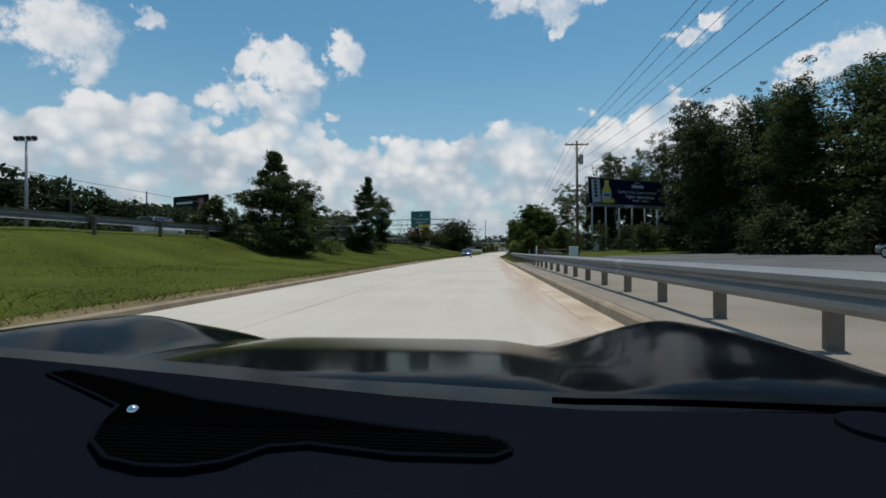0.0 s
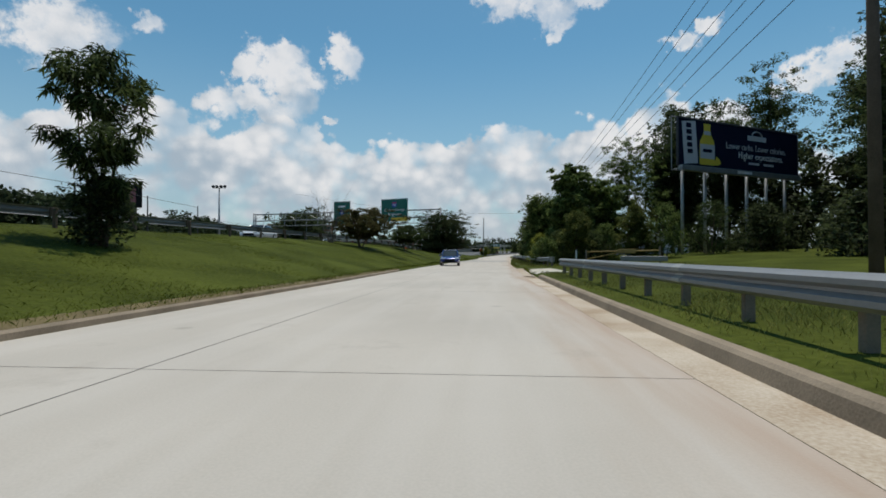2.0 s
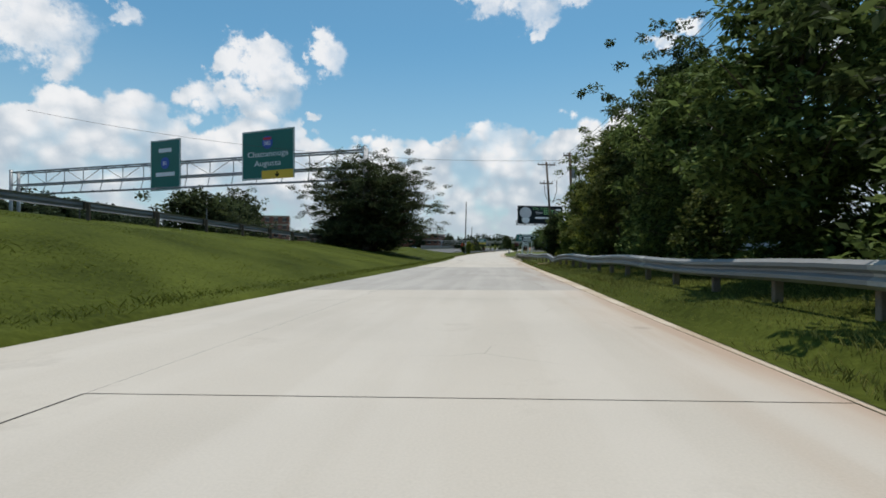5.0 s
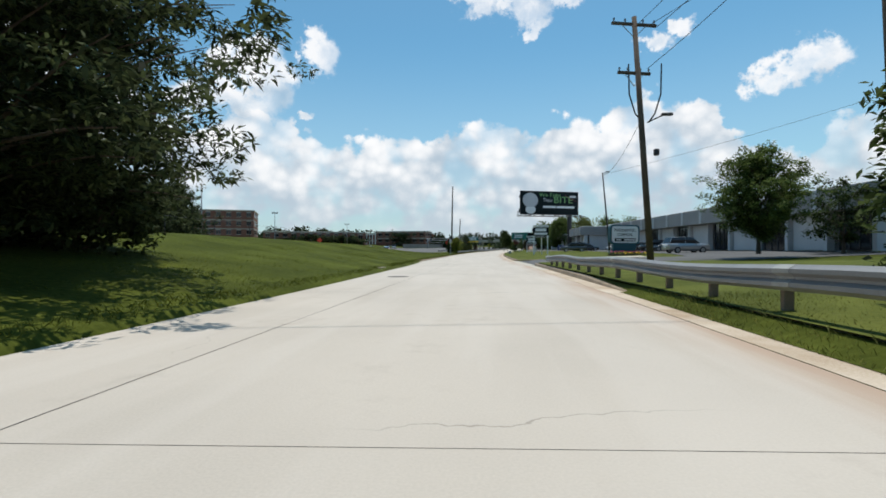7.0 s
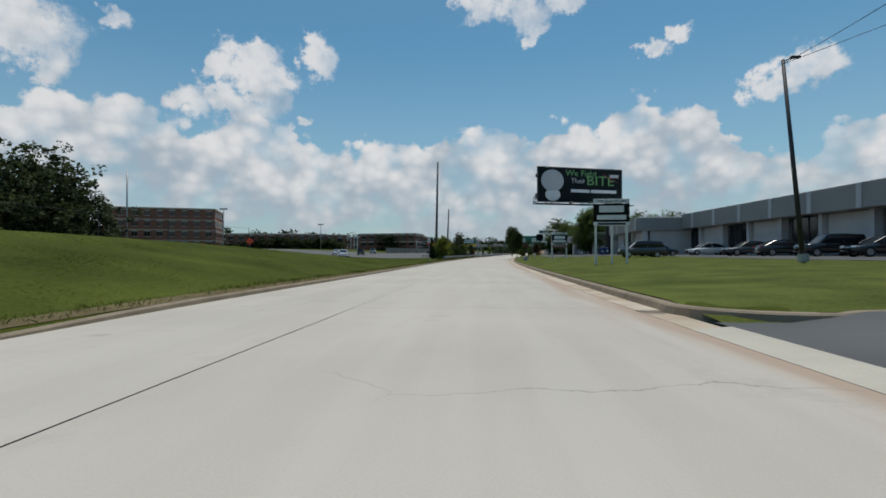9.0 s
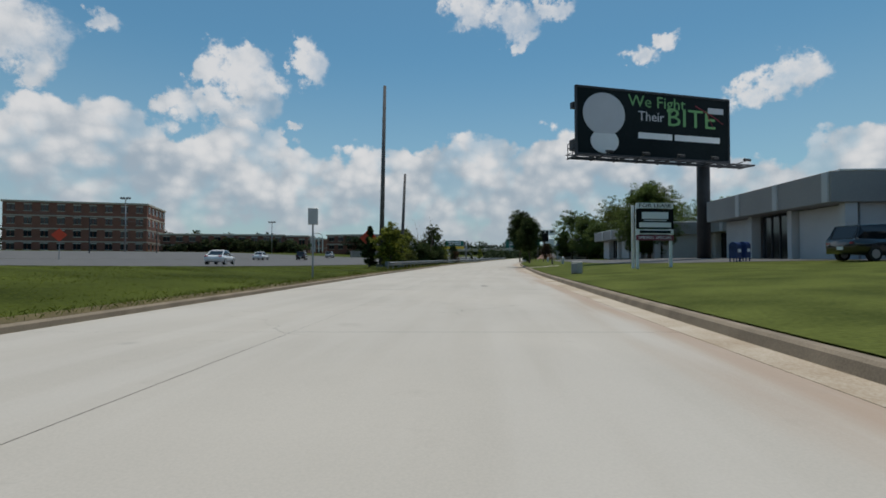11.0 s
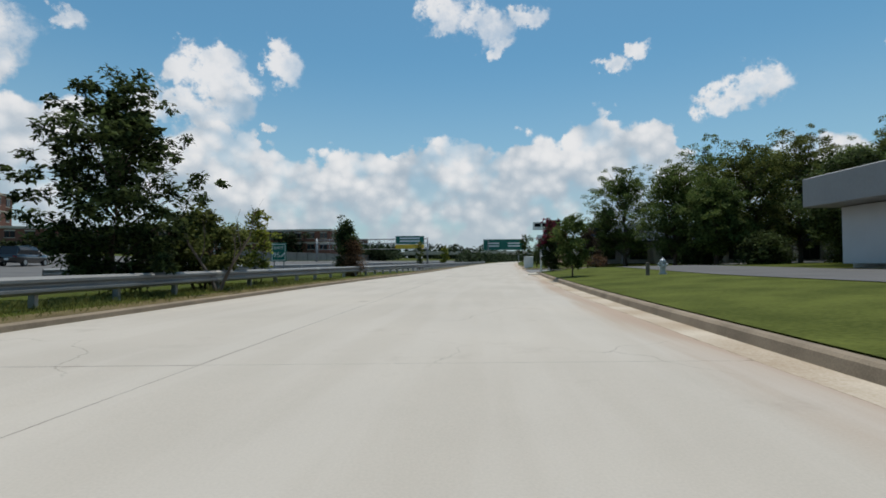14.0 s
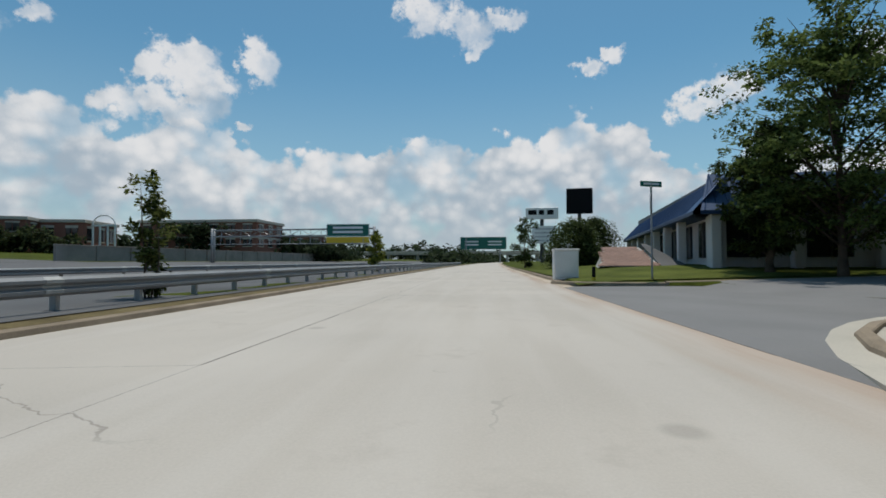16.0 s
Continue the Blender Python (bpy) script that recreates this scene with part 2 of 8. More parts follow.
worn_concrete(CONCRETE_ROAD, 0.42, 0.6)
worn_concrete(CONCRETE_OLD, 0.7, 0.4)
GUTTER = material("stained gutter concrete", (0.42, 0.30, 0.19), 0.92, vary=0.22, scale=0.9, grain=40, tint=(0.50, 0.44, 0.36), spec=0.2)
LOT_CONCRETE = material("dusty lot concrete", (0.225, 0.195, 0.160), 0.9, vary=0.25, scale=0.6, grain=40, bump=0.35, spec=0.2)
KERB = material("kerb concrete", (0.27, 0.215, 0.155), 0.92, vary=0.3, scale=1.6, grain=50, bump=0.4, spec=0.2)
CONCRETE = material("weathered concrete", (0.42, 0.40, 0.36), 0.9, vary=0.2, scale=0.8, grain=40, spec=0.2)
CONCRETE_PALE = material("pale worn concrete", (0.47, 0.43, 0.36), 0.9, vary=0.14, scale=0.9, grain=45, bump=0.35, spec=0.2)
ASPHALT = material("grey asphalt", (0.10, 0.10, 0.10), 0.9, vary=0.35, scale=0.25, grain=90, bump=0.5, spec=0.25)
ASPHALT_MID = material("worn asphalt", (0.125, 0.122, 0.12), 0.9, vary=0.2, scale=0.4, grain=90, bump=0.4, spec=0.2)
ASPHALT_PALE = material("sun-bleached asphalt", (0.20, 0.195, 0.19), 0.9, vary=0.15, scale=0.4, grain=90, bump=0.4, spec=0.2)
GRASS = material("rough grass", (0.038, 0.051, 0.007), 0.95, vary=0.35, scale=0.3, grain=9, bump=0.8, tint=(0.070, 0.083, 0.014), spec=0.05)
LAWN = material("mown lawn", (0.056, 0.072, 0.015), 0.95, vary=0.25, scale=0.6, grain=14, bump=0.8, tint=(0.104, 0.118, 0.028), spec=0.05)
BARRIER = material("grimy barrier concrete", (0.24, 0.22, 0.20), 0.92, vary=0.25, scale=0.5, grain=20, bump=0.3, spec=0.2)
DIRT = material("dirt and dry weeds", (0.14, 0.11, 0.055), 0.95, vary=0.4, scale=1.2, grain=20, bump=0.8, spec=0.1)
MULCH = material("dark mulch", (0.05, 0.035, 0.025), 0.95, vary=0.4, scale=2, grain=30, bump=1.0, spec=0.1)
GALV = material("galvanised steel", (0.225, 0.228, 0.23), 0.55, 0.3, vary=0.12, scale=1.5, grain=25, bump=0.05)
GALV_DULL = material("dull galvanised steel", (0.34, 0.34, 0.33), 0.6, 0.5, vary=0.2, scale=2.0, grain=25, bump=0.1)
POST_WOOD = material("weathered timber post", (0.20, 0.165, 0.13), 0.9, vary=0.3, scale=3, grain=40, bump=0.5, spec=0.2)
POLE_WOOD = material("creosoted pole wood", (0.11, 0.085, 0.065), 0.9, vary=0.3, scale=1.5, grain=30, bump=0.5, spec=0.2)
POLE_GREY = material("weathered grey pole", (0.115, 0.112, 0.11), 0.8, vary=0.25, scale=1.5, grain=30, bump=0.3, spec=0.2)
DARK_STEEL = material("dark painted steel", (0.045, 0.045, 0.05), 0.55, 0.3, vary=0.25, scale=2, grain=20, bump=0.1)
GREY_STEEL = material("grey steel", (0.30, 0.31, 0.32), 0.5, 0.6, vary=0.2, scale=2, grain=20, bump=0.1)
WIRE = material("black wire", (0.02, 0.02, 0.022), 0.6, vary=0.1, bump=0)
BARK = material("bark", (0.10, 0.075, 0.055), 0.95, vary=0.35, scale=3, grain=18, bump=1.0, spec=0.1)
DEADWOOD = material("bare grey wood", (0.14, 0.115, 0.095), 0.95, vary=0.3, scale=3, grain=18, bump=0.8, spec=0.1)
WHITE_PAINT = material("white paint", (0.74, 0.74, 0.72), 0.6, vary=0.08, scale=1.5, grain=20, bump=0.05)
SIGN_GREEN = material("green sign sheeting", (0.0, 0.13, 0.095), 0.45, vary=0.08, scale=1, grain=10, bump=0)
SIGN_BACK = material("aluminium sign back", (0.42, 0.43, 0.44), 0.5, 0.4, vary=0.1, scale=2, grain=20, bump=0.05)
SIGN_WHITE = material("white sheeting", (0.78, 0.79, 0.78), 0.5, vary=0.04, bump=0)
SIGN_YELLOW = material("yellow sheeting", (0.80, 0.50, 0.03), 0.5, vary=0.04, bump=0)
SIGN_ORANGE = material("orange sheeting", (0.75, 0.07, 0.02), 0.5, vary=0.05, bump=0)
SIGN_RED = material("red sheeting", (0.55, 0.02, 0.03), 0.5, vary=0.05, bump=0)
SIGN_BLUE = material("blue sheeting", (0.03, 0.09, 0.40), 0.5, vary=0.05, bump=0)
NAVY = material("navy printed vinyl", (0.010, 0.013, 0.034), 0.8, vary=0.15, scale=0.3, grain=3, bump=0, spec=0.05)
CHARCOAL = material("charcoal printed vinyl", (0.016, 0.021, 0.023), 0.8, vary=0.2, scale=0.3, grain=3, bump=0, spec=0.05)
INK_WHITE = material("white print", (0.75, 0.75, 0.76), 0.5, vary=0.04, bump=0)
INK_GREY = material("pale grey print", (0.52, 0.52, 0.55), 0.5, vary=0.05, bump=0)
INK_GREEN = material("green print", (0.16, 0.36, 0.13), 0.5, vary=0.06, bump=0)
INK_YELLOW = material("yellow print", (0.75, 0.55, 0.05), 0.5, vary=0.08, bump=0)
INK_DARK = material("black print", (0.012, 0.013, 0.014), 0.8, vary=0.1, bump=0, spec=0.05)
INK_RED = material("dark red print", (0.20, 0.02, 0.04), 0.5, vary=0.1, bump=0)
TEAL = material("teal painted sign case", (0.01, 0.085, 0.11), 0.5, vary=0.12, scale=1, grain=12, bump=0.05)
BRICK = material("red brick", (0.235, 0.098, 0.068), 0.9, vary=0.2, scale=0.3, grain=6, bump=0.2, obj=0.3)
BRICK_BAND = material("pale stone band", (0.50, 0.44, 0.37), 0.85, vary=0.1, scale=0.5, grain=8, bump=0.1)
STUCCO = material("off-white stucco", (0.56, 0.55, 0.55), 0.9, vary=0.08, scale=0.6, grain=40, bump=0.25, spec=0.2)
FASCIA = material("grey-tan metal fascia", (0.30, 0.28, 0.27), 0.6, vary=0.1, scale=0.4, grain=8, bump=0.05)
GLASS_DARK = material("dark window glass", (0.015, 0.018, 0.022), 0.08, vary=0.1, scale=0.3, grain=3, bump=0)
BLUE_ROOF = material("blue standing-seam metal roof", (0.018, 0.055, 0.14), 0.45, 0.2, vary=0.15, scale=0.5, grain=6, bump=0.05)
ROOF_GREY = material("grey roofing", (0.22, 0.22, 0.22), 0.9, vary=0.1, scale=0.5, grain=20)
PAVER = material("reddish brick paving", (0.26, 0.16, 0.12), 0.9, vary=0.2, scale=0.8, grain=16, bump=0.4, obj=0.3)
HYDRANT_MAT = material("silver hydrant paint", (0.50, 0.52, 0.54), 0.45, 0.3, vary=0.2, scale=5, grain=40)
MAILBLUE = material("mailbox blue paint", (0.012, 0.035, 0.13), 0.4, vary=0.1, bump=0)
RUST = material("rusty yellow steel", (0.30, 0.20, 0.06), 0.8, vary=0.4, scale=4, grain=30, bump=0.3)
RUSTY_IRON = material("worn iron", (0.11, 0.095, 0.08), 0.7, 0.4, vary=0.3, scale=6, grain=60, bump=0.5)
CAR_BLUE = material("deep blue car paint", (0.012, 0.028, 0.17), 0.25, 0.2, vary=0.05, bump=0, coat=1.0)
CAR_WHITE = material("white car paint", (0.74, 0.74, 0.74), 0.25, vary=0.04, bump=0, coat=1.0)
CAR_BLACK = material("black car paint", (0.012, 0.013, 0.015), 0.2, vary=0.1, bump=0, coat=1.0)
CAR_SILVER = material("silver car paint", (0.42, 0.43, 0.44), 0.3, 0.5, vary=0.05, bump=0, coat=1.0)
CAR_GREY = material("dark grey car paint", (0.07, 0.075, 0.08), 0.3, 0.4, vary=0.05, bump=0, coat=1.0)
TYRE = material("tyre rubber", (0.02, 0.02, 0.02), 0.85, vary=0.2, scale=8, grain=60)
RIM = material("alloy rim", (0.45, 0.46, 0.47), 0.35, 0.8, vary=0.1, bump=0)
LAMP_CLEAR = material("clear lamp lens", (0.65, 0.66, 0.68), 0.15, vary=0.05, bump=0)
LAMP_RED = material("red lamp lens", (0.40, 0.01, 0.015), 0.2, vary=0.05, bump=0)
HOOD_PAINT = material("near-black blue bonnet paint", (0.003, 0.004, 0.006), 0.10, vary=0.1, scale=2, grain=60, bump=0.0, spec=0.05)
DASH = material("dark slate dashboard vinyl", (0.0060, 0.0070, 0.0108), 0.85, vary=0.12, scale=4, grain=420, bump=0.25, spec=0.0)
DASH_BLACK = material("black plastic", (0.0008, 0.0008, 0.0010), 0.9, vary=0.1, scale=4, grain=200, bump=0.1, spec=0.0)
SLAT = material("charcoal slats", (0.003, 0.0033, 0.004), 0.85, vary=0.1, bump=0, spec=0.0)
GLOSS_BLACK = material("gloss black trim", (0.002, 0.002, 0.003), 0.25, vary=0.1, bump=0, spec=0.15)
CHROME = material("chrome", (0.75, 0.76, 0.78), 0.12, 1.0, vary=0.03, bump=0)
for m_ in (HOOD_PAINT, GLOSS_BLACK):
    m_.node_tree.nodes["Principled BSDF"].inputs["IOR"].default_value = 1.19
FLOWER_PINK = material("pink flowers", (0.55, 0.10, 0.20), 0.8, vary=0.3, bump=0, island=0.6)
FLOWER_YELLOW = material("yellow flowers", (0.70, 0.48, 0.03), 0.8, vary=0.2, bump=0, island=0.5)


def foliage(name, dark, light, spec=0.12):
    m = material(name, dark, 0.75, vary=0.3, scale=0.5, grain=4, bump=0, tint=light, island=0.9, spec=spec)
    n, l = m.node_tree.nodes, m.node_tree.links
    b = n["Principled BSDF"]
    colour = b.inputs["Base Color"].links[0].from_socket
    thin_leaf = n.new("ShaderNodeBsdfTranslucent")
    l.new(colour, thin_leaf.inputs[0])
    both = n.new("ShaderNodeMixShader")
    both.inputs[0].default_value = 0.38
    l.new(b.outputs[0], both.inputs[1])
    l.new(thin_leaf.outputs[0], both.inputs[2])
    l.new(both.outputs[0], n["Material Output"].inputs[0])
    return m


BLADE = foliage("grass blades", (0.066, 0.084, 0.012), (0.125, 0.142, 0.026), 0.05)
BLADE_TALL = foliage("tall weedy grass", (0.120, 0.135, 0.028), (0.235, 0.235, 0.075), 0.05)
LEAF = foliage("broad green leaves", (0.054, 0.084, 0.022), (0.135, 0.180, 0.052))
LEAF_DARK = foliage("dark green leaves", (0.026, 0.040, 0.014), (0.075, 0.102, 0.034))
LEAF_LIGHT = foliage("yellow-green leaves", (0.105, 0.135, 0.020), (0.26, 0.275, 0.05))
LEAF_MOSS = foliage("moss green leaves", (0.055, 0.074, 0.018), (0.135, 0.152, 0.042))
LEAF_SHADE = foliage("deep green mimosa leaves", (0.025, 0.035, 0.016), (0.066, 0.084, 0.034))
LEAF_OLIVE = foliage("olive bronze leaves", (0.050, 0.042, 0.016), (0.10, 0.095, 0.035))
LEAF_PINE = foliage("pine needles", (0.026, 0.044, 0.017), (0.072, 0.102, 0.036))
LEAF_RED = foliage("crimson blossom", (0.085, 0.014, 0.026), (0.20, 0.036, 0.062))
LEAF_PLUM = foliage("plum leaves", (0.030, 0.022, 0.015), (0.072, 0.050, 0.034))
LEAF_RUST = foliage("rusty brown leaves", (0.085, 0.052, 0.030), (0.18, 0.105, 0.058))
LEAF_FAR = foliage("distant woods", (0.022, 0.035, 0.017), (0.045, 0.062, 0.030), 0.1)

# ---- mesh helpers ----


def mk(name, verts, faces, mat, parent=None, smooth=False, label=""):
    me = bpy.data.meshes.new(name)
    me.from_pydata([tuple(v) for v in verts], [], faces)
    me.materials.append(mat)
    if smooth:
        me.polygons.foreach_set("use_smooth", [True] * len(me.polygons))
    me.update()
    ob = new(name, me)
    if parent is not None:
        ob.parent = parent
    if label:
        tagged(ob, label)
    return ob


def part(name, bm, mat, parent=None, label="", smooth=False):
    me = bpy.data.meshes.new(name)
    bm.normal_update()
    bm.to_mesh(me)
    bm.free()
    me.materials.append(mat)
    if smooth:
        me.polygons.foreach_set("use_smooth", [True] * len(me.polygons))
    ob = new(name, me)
    if parent is not None:
        ob.parent = parent
    if label:
        tagged(ob, label)
    return ob


def same(name, ob, m, parent=None):
    """Another piece on the mesh of ob."""
    o = new(name, ob.data)
    o.parent = parent
    o.matrix_basis = m
    return o


def thing(name, label, category, m=None, group="", kind=""):
    ob = new(name)
    ob.empty_display_size = 0.2
    if m is not None:
        ob.matrix_basis = m
    return tagged(ob, label, category, group, kind)


def box(bm, c, s, rz=0.0, bev=0.0, rx=0.0, ry=0.0):
    m = pose(*c, rx, ry, rz) @ Matrix.Diagonal((*s, 1))
    g = bmesh.ops.create_cube(bm, size=1.0, matrix=m)
    if bev:
        edges = list({e for v in g["verts"] for e in v.link_edges})
        bmesh.ops.bevel(bm, geom=edges, offset=bev, segments=1, affect="EDGES", profile=0.6)
    return bm


def rod(bm, a, b, r0, r1=None, seg=8):
    a, b = Vector(a), Vector(b)
    d = b - a
    m = Matrix.Translation((a + b) / 2) @ d.to_track_quat("Z", "Y").to_matrix().to_4x4()
    bmesh.ops.create_cone(bm, cap_ends=True, segments=seg, radius1=r0, radius2=r0 if r1 is None else r1, depth=d.length, matrix=m)
    return bm


def ball(bm, c, s, seg=12):
    bmesh.ops.create_uvsphere(bm, u_segments=seg, v_segments=max(6, seg // 2), radius=1.0, matrix=Matrix.Translation(c) @ Matrix.Diagonal((*s, 1)))
    return bm


def bar(name, c, s, mat, parent, rz=0.0, bev=0.01, label="", rx=0.0, ry=0.0):
    return part(name, box(bmesh.new(), c, s, rz, bev, rx, ry), mat, parent, label)


def prism(bm, outline, z0, z1):
    """Upright prism over a plan outline (counter-clockwise)."""
    lo = [bm.verts.new((x, y, z0)) for x, y in outline]
    hi = [bm.verts.new((x, y, z1)) for x, y in outline]
    bm.faces.new(hi)
    bm.faces.new(lo[::-1])
    for i in range(len(lo)):
        j = (i + 1) % len(lo)
        bm.faces.new((lo[i], lo[j], hi[j], hi[i]))
    return bm


def words(name, text, size, mat, parent, m, width=None):
    """Raised lettering in the local xz plane that faces -y; squeezed to a width if given."""
    cu = bpy.data.curves.new(name, "FONT")
    cu.body, cu.size, cu.align_x, cu.align_y, cu.extrude, cu.resolution_u = text, size, "CENTER", "CENTER", 0.01, 2
    tmp = new(name, cu)
    me = bpy.data.meshes.new_from_object(tmp)
    if width:
        xs = [v.co.x for v in me.vertices]
        k = width / max(1e-6, max(xs) - min(xs))
        for v in me.vertices:
            v.co.x *= k
    bpy.data.objects.remove(tmp)
    bpy.data.curves.remove(cu)
    me.materials.clear()
    me.materials.append(mat)
    ob = new(name, me)
    ob.parent = parent
    ob.matrix_basis = m @ pose(0, 0, 0, 90, 0, 0)
    return ob


# ---- plan of the road and lie of the land ----
GRID = np.arange(-400.0, 3200.0, 1.0)


def curve(knots, smooth=12):
    ys, vs = zip(*knots)
    v = np.interp(GRID, ys, vs)
    k = np.hanning(2 * smooth + 1)
    pad = np.pad(v, smooth, mode="edge")
    pad[:smooth] = v[0] + (v[1] - v[0]) * np.arange(-smooth, 0)
    pad[-smooth:] = v[-1] + (v[-1] - v[-2]) * np.arange(1, smooth + 1)
    out = np.convolve(pad, k / k.sum(), mode="valid")
    return lambda y: float(np.interp(y, GRID, out))


cx = curve([(-400, 0), (0, 0), (30, 0.08), (49, 0.2), (67.6, 0.46), (86, 0.89), (104, 1.57), (123, 2.47), (142, 3.41), (161, 4.37), (181, 5.45), (200, 6.7), (220, 8.12),
            (239, 9.82), (257, 11.85), (276, 14.13), (294, 16.7), (303, 18.16), (330, 22.6), (380, 31.5), (460, 47), (700, 98), (3200, 640)], 8)
zr = curve([(-400, 1.4), (0, 0), (49, -0.19), (86, -0.344), (123, -0.463), (152, -0.55), (171, -0.61), (191, -0.65), (210, -0.652), (230, -0.61),
            (257, -0.505), (285, -0.378), (303, -0.286), (340, 0.0), (400, 0.45), (600, 2.0), (900, 4.0), (3200, 9)], 8)
edge_r = curve([(-400, 1.35), (5, 1.35), (30, 1.55), (62, 1.7), (75, 2.1), (120, 2.45), (140, 2.8), (163, 3.0), (180, 2.6), (235, 2.5), (283, 2.6), (305, 3.0), (3200, 3.2)], 5)
edge_l = curve([(-400, -5.2), (8, -5.2), (37, -5.45), (56, -5.1), (76, -5.1), (105, -4.7), (121, -4.4), (145, -4.3), (165, -4.8), (181, -5.7), (238, -6.3), (286, -6.5), (313, -5.7), (3200, -5.5)], 5)
# heights over the road at offsets 11, 15, 30 and 90 m to the left, and 8, 18, 40 and 100 m to the right
h_l11 = curve([(-400, 0.4), (0, 0.4), (27, 0.55), (43, 0.85), (53, 1.2), (85, 1.6), (103, 1.8), (137, 1.1), (165, 1.05), (195, 0.95), (222, 0.5), (245, 0.25), (280, 0.02), (3200, 0.0)])
h_l15 = curve([(-400, 1.7), (0, 1.7), (50, 1.9), (85, 2.3), (105, 2.3), (137, 1.75), (165, 1.85), (195, 1.7), (222, 0.8), (245, 0.35), (280, 0.02), (3200, 0.0)])
h_l30 = curve([(-400, 1.9), (60, 2.1), (105, 2.4), (137, 1.7), (165, 1.45), (195, 1.2), (222, 0.8), (245, 0.5), (280, 0.1), (3200, 0.1)])
h_l90 = curve([(-400, 2.5), (60, 2.5), (137, 2.4), (200, 2.2), (300, 2.2), (400, 2.5), (3200, 4)])
h_r8 = curve([(-400, 0.2), (50, 0.25), (60, 0.25), (74, 0.25), (85, 0.5), (150, 0.45), (162, 0.12), (178, 0.2), (182, 0.38), (205, 0.42), (240, 0.42), (260, 0.55), (285, 0.42), (301, 0.55), (308, 0.42), (312.5, 0.1), (320, 0.12), (327, 0.6), (3200, 0.8)], 4)
h_r18 = curve([(-400, 0.4), (50, 0.5), (85, 1.1), (150, 0.7), (164, 0.3), (178, 0.4), (182, 0.66), (205, 0.7), (260, 0.95), (285, 0.7), (301, 0.75), (308, 0.65), (312.5, 0.3), (320, 0.35), (329, 0.9), (3200, 1.4)], 4)
h_r40 = curve([(-400, 0.6), (50, 0.8), (85, 2.0), (165, 1.2), (240, 1.1), (300, 1.1), (3200, 2.0)])


def step_r(y):
    """Kerb height on the right; dropped where drives and the side street join."""
    return 0.02 if any(a < y < b for a, b in ((63.5, 73.5), (167.5, 178.05), (310.5, 320.6))) else 0.15


def nose(y):
    """How far the right kerb swings away from the road at the rounded noses of drives."""
    for y0, y1, r in ((164.9, 167.5, 2.6), (304.0, 310.5, 6.5)):
        if y0 < y < y1:
            return min(r - math.sqrt(r * r - (y - y0) ** 2), 5.0)
    for y0, y1, flat in ((167.5, 178.05, 2.6), (310.5, 320.6, 5.0)):
        if y0 <= y <= y1:
            return flat
    for y0, y1, r in ((178.05, 179.65, 1.6), (320.6, 323.6, 3.0)):
        if y0 < y < y1:
            return min(r - math.sqrt(max(0.0, r * r - (y1 - y) ** 2)), 3.6)
    return 0.0


def land(d, y):
    """Height over the road at offset d from the camera's line, left negative."""
    L, R = edge_l(y), edge_r(y) + nose(y)
    if L - 0.01 <= d <= R + 0.51:
        return 0.0
    if d < L:
        xs = [-2600, -400, -90, -30, -15, -11, L - 1.2, L - 0.15, L]
        vs = [30, 6, h_l90(y), h_l30(y), h_l15(y), h_l11(y), 0.16, 0.1, 0.0]
    else:
        xs = [R + 0.5, R + 0.66, 8, 18, 40, 120, 400, 2600]
        vs = [0.0, step_r(y), h_r8(y), h_r18(y), h_r40(y), h_r40(y) + 1.0, 6, 30]
    return float(np.interp(d, xs, vs))


def gz(x, y):
    return zr(y) + land(x - cx(y), y)


def rp(d, y, h=0.0):
    """World point at offset d, height h over the ground there."""
    return Vector((cx(y) + d, y, zr(y) + land(d, y) + h))


def strip(name, d0, d1, y0, y1, mat, lift, parent=None, step=2.0, cols=6, label="", category="", kind="structure", plan=False):
    """A sheet laid on the land between two offsets (numbers or functions of y)."""
    f0, f1 = (d if callable(d) else (lambda y, d=d: d) for d in (d0, d1))
    n = max(2, int((y1 - y0) / step) + 1)
    V, F = [], []
    for y in np.linspace(y0, y1, n):
        for t in np.linspace(0, 1, cols):
            d = f0(y) + (f1(y) - f0(y)) * t
            V.append((cx(y) + d, y, zr(y) + land(d, y) + lift))
    for i in range(n - 1):
        for j in range(cols - 1):
            a = i * cols + j
            F.append((a, a + 1, a + cols + 1, a + cols))
    ob = mk(name, V, F, mat, parent, True)
    if plan:
        uv = ob.data.uv_layers.new(name="plan")
        flat = np.array([(edge_r(v[1]) - (v[0] - cx(v[1])), v[1]) for v in V], np.float32)
        idx = np.array([i for f in F for i in f])
        uv.data.foreach_set("uv", flat[idx].ravel())
    return tagged(ob, label, category, kind=kind) if label else ob


def sweep(name, pts, profile, mat, parent=None, label="", smooth=False, closed=True, caps=True):
    """A profile (across, up) carried along points, upright; across is to the right of travel."""
    pts = [Vector(p) for p in pts]
    V, F, n = [], [], len(profile)
    for i, p in enumerate(pts):
        t = (pts[min(i + 1, len(pts) - 1)] - pts[max(i - 1, 0)])
        t.z = 0
        t.normalize()
        r = Vector((t.y, -t.x, 0))
        for a, u in profile:
            V.append(p + r * a + Vector((0, 0, u)))
    for i in range(len(pts) - 1):
        for j in range(n if closed else n - 1):
            k = (j + 1) % n
            F.append((i * n + j, i * n + k, (i + 1) * n + k, (i + 1) * n + j))
    if closed and caps:
        F.append(tuple(range(n))[::-1])
        F.append(tuple((len(pts) - 1) * n + j for j in range(n)))
    return mk(name, V, F, mat, parent, smooth, label)


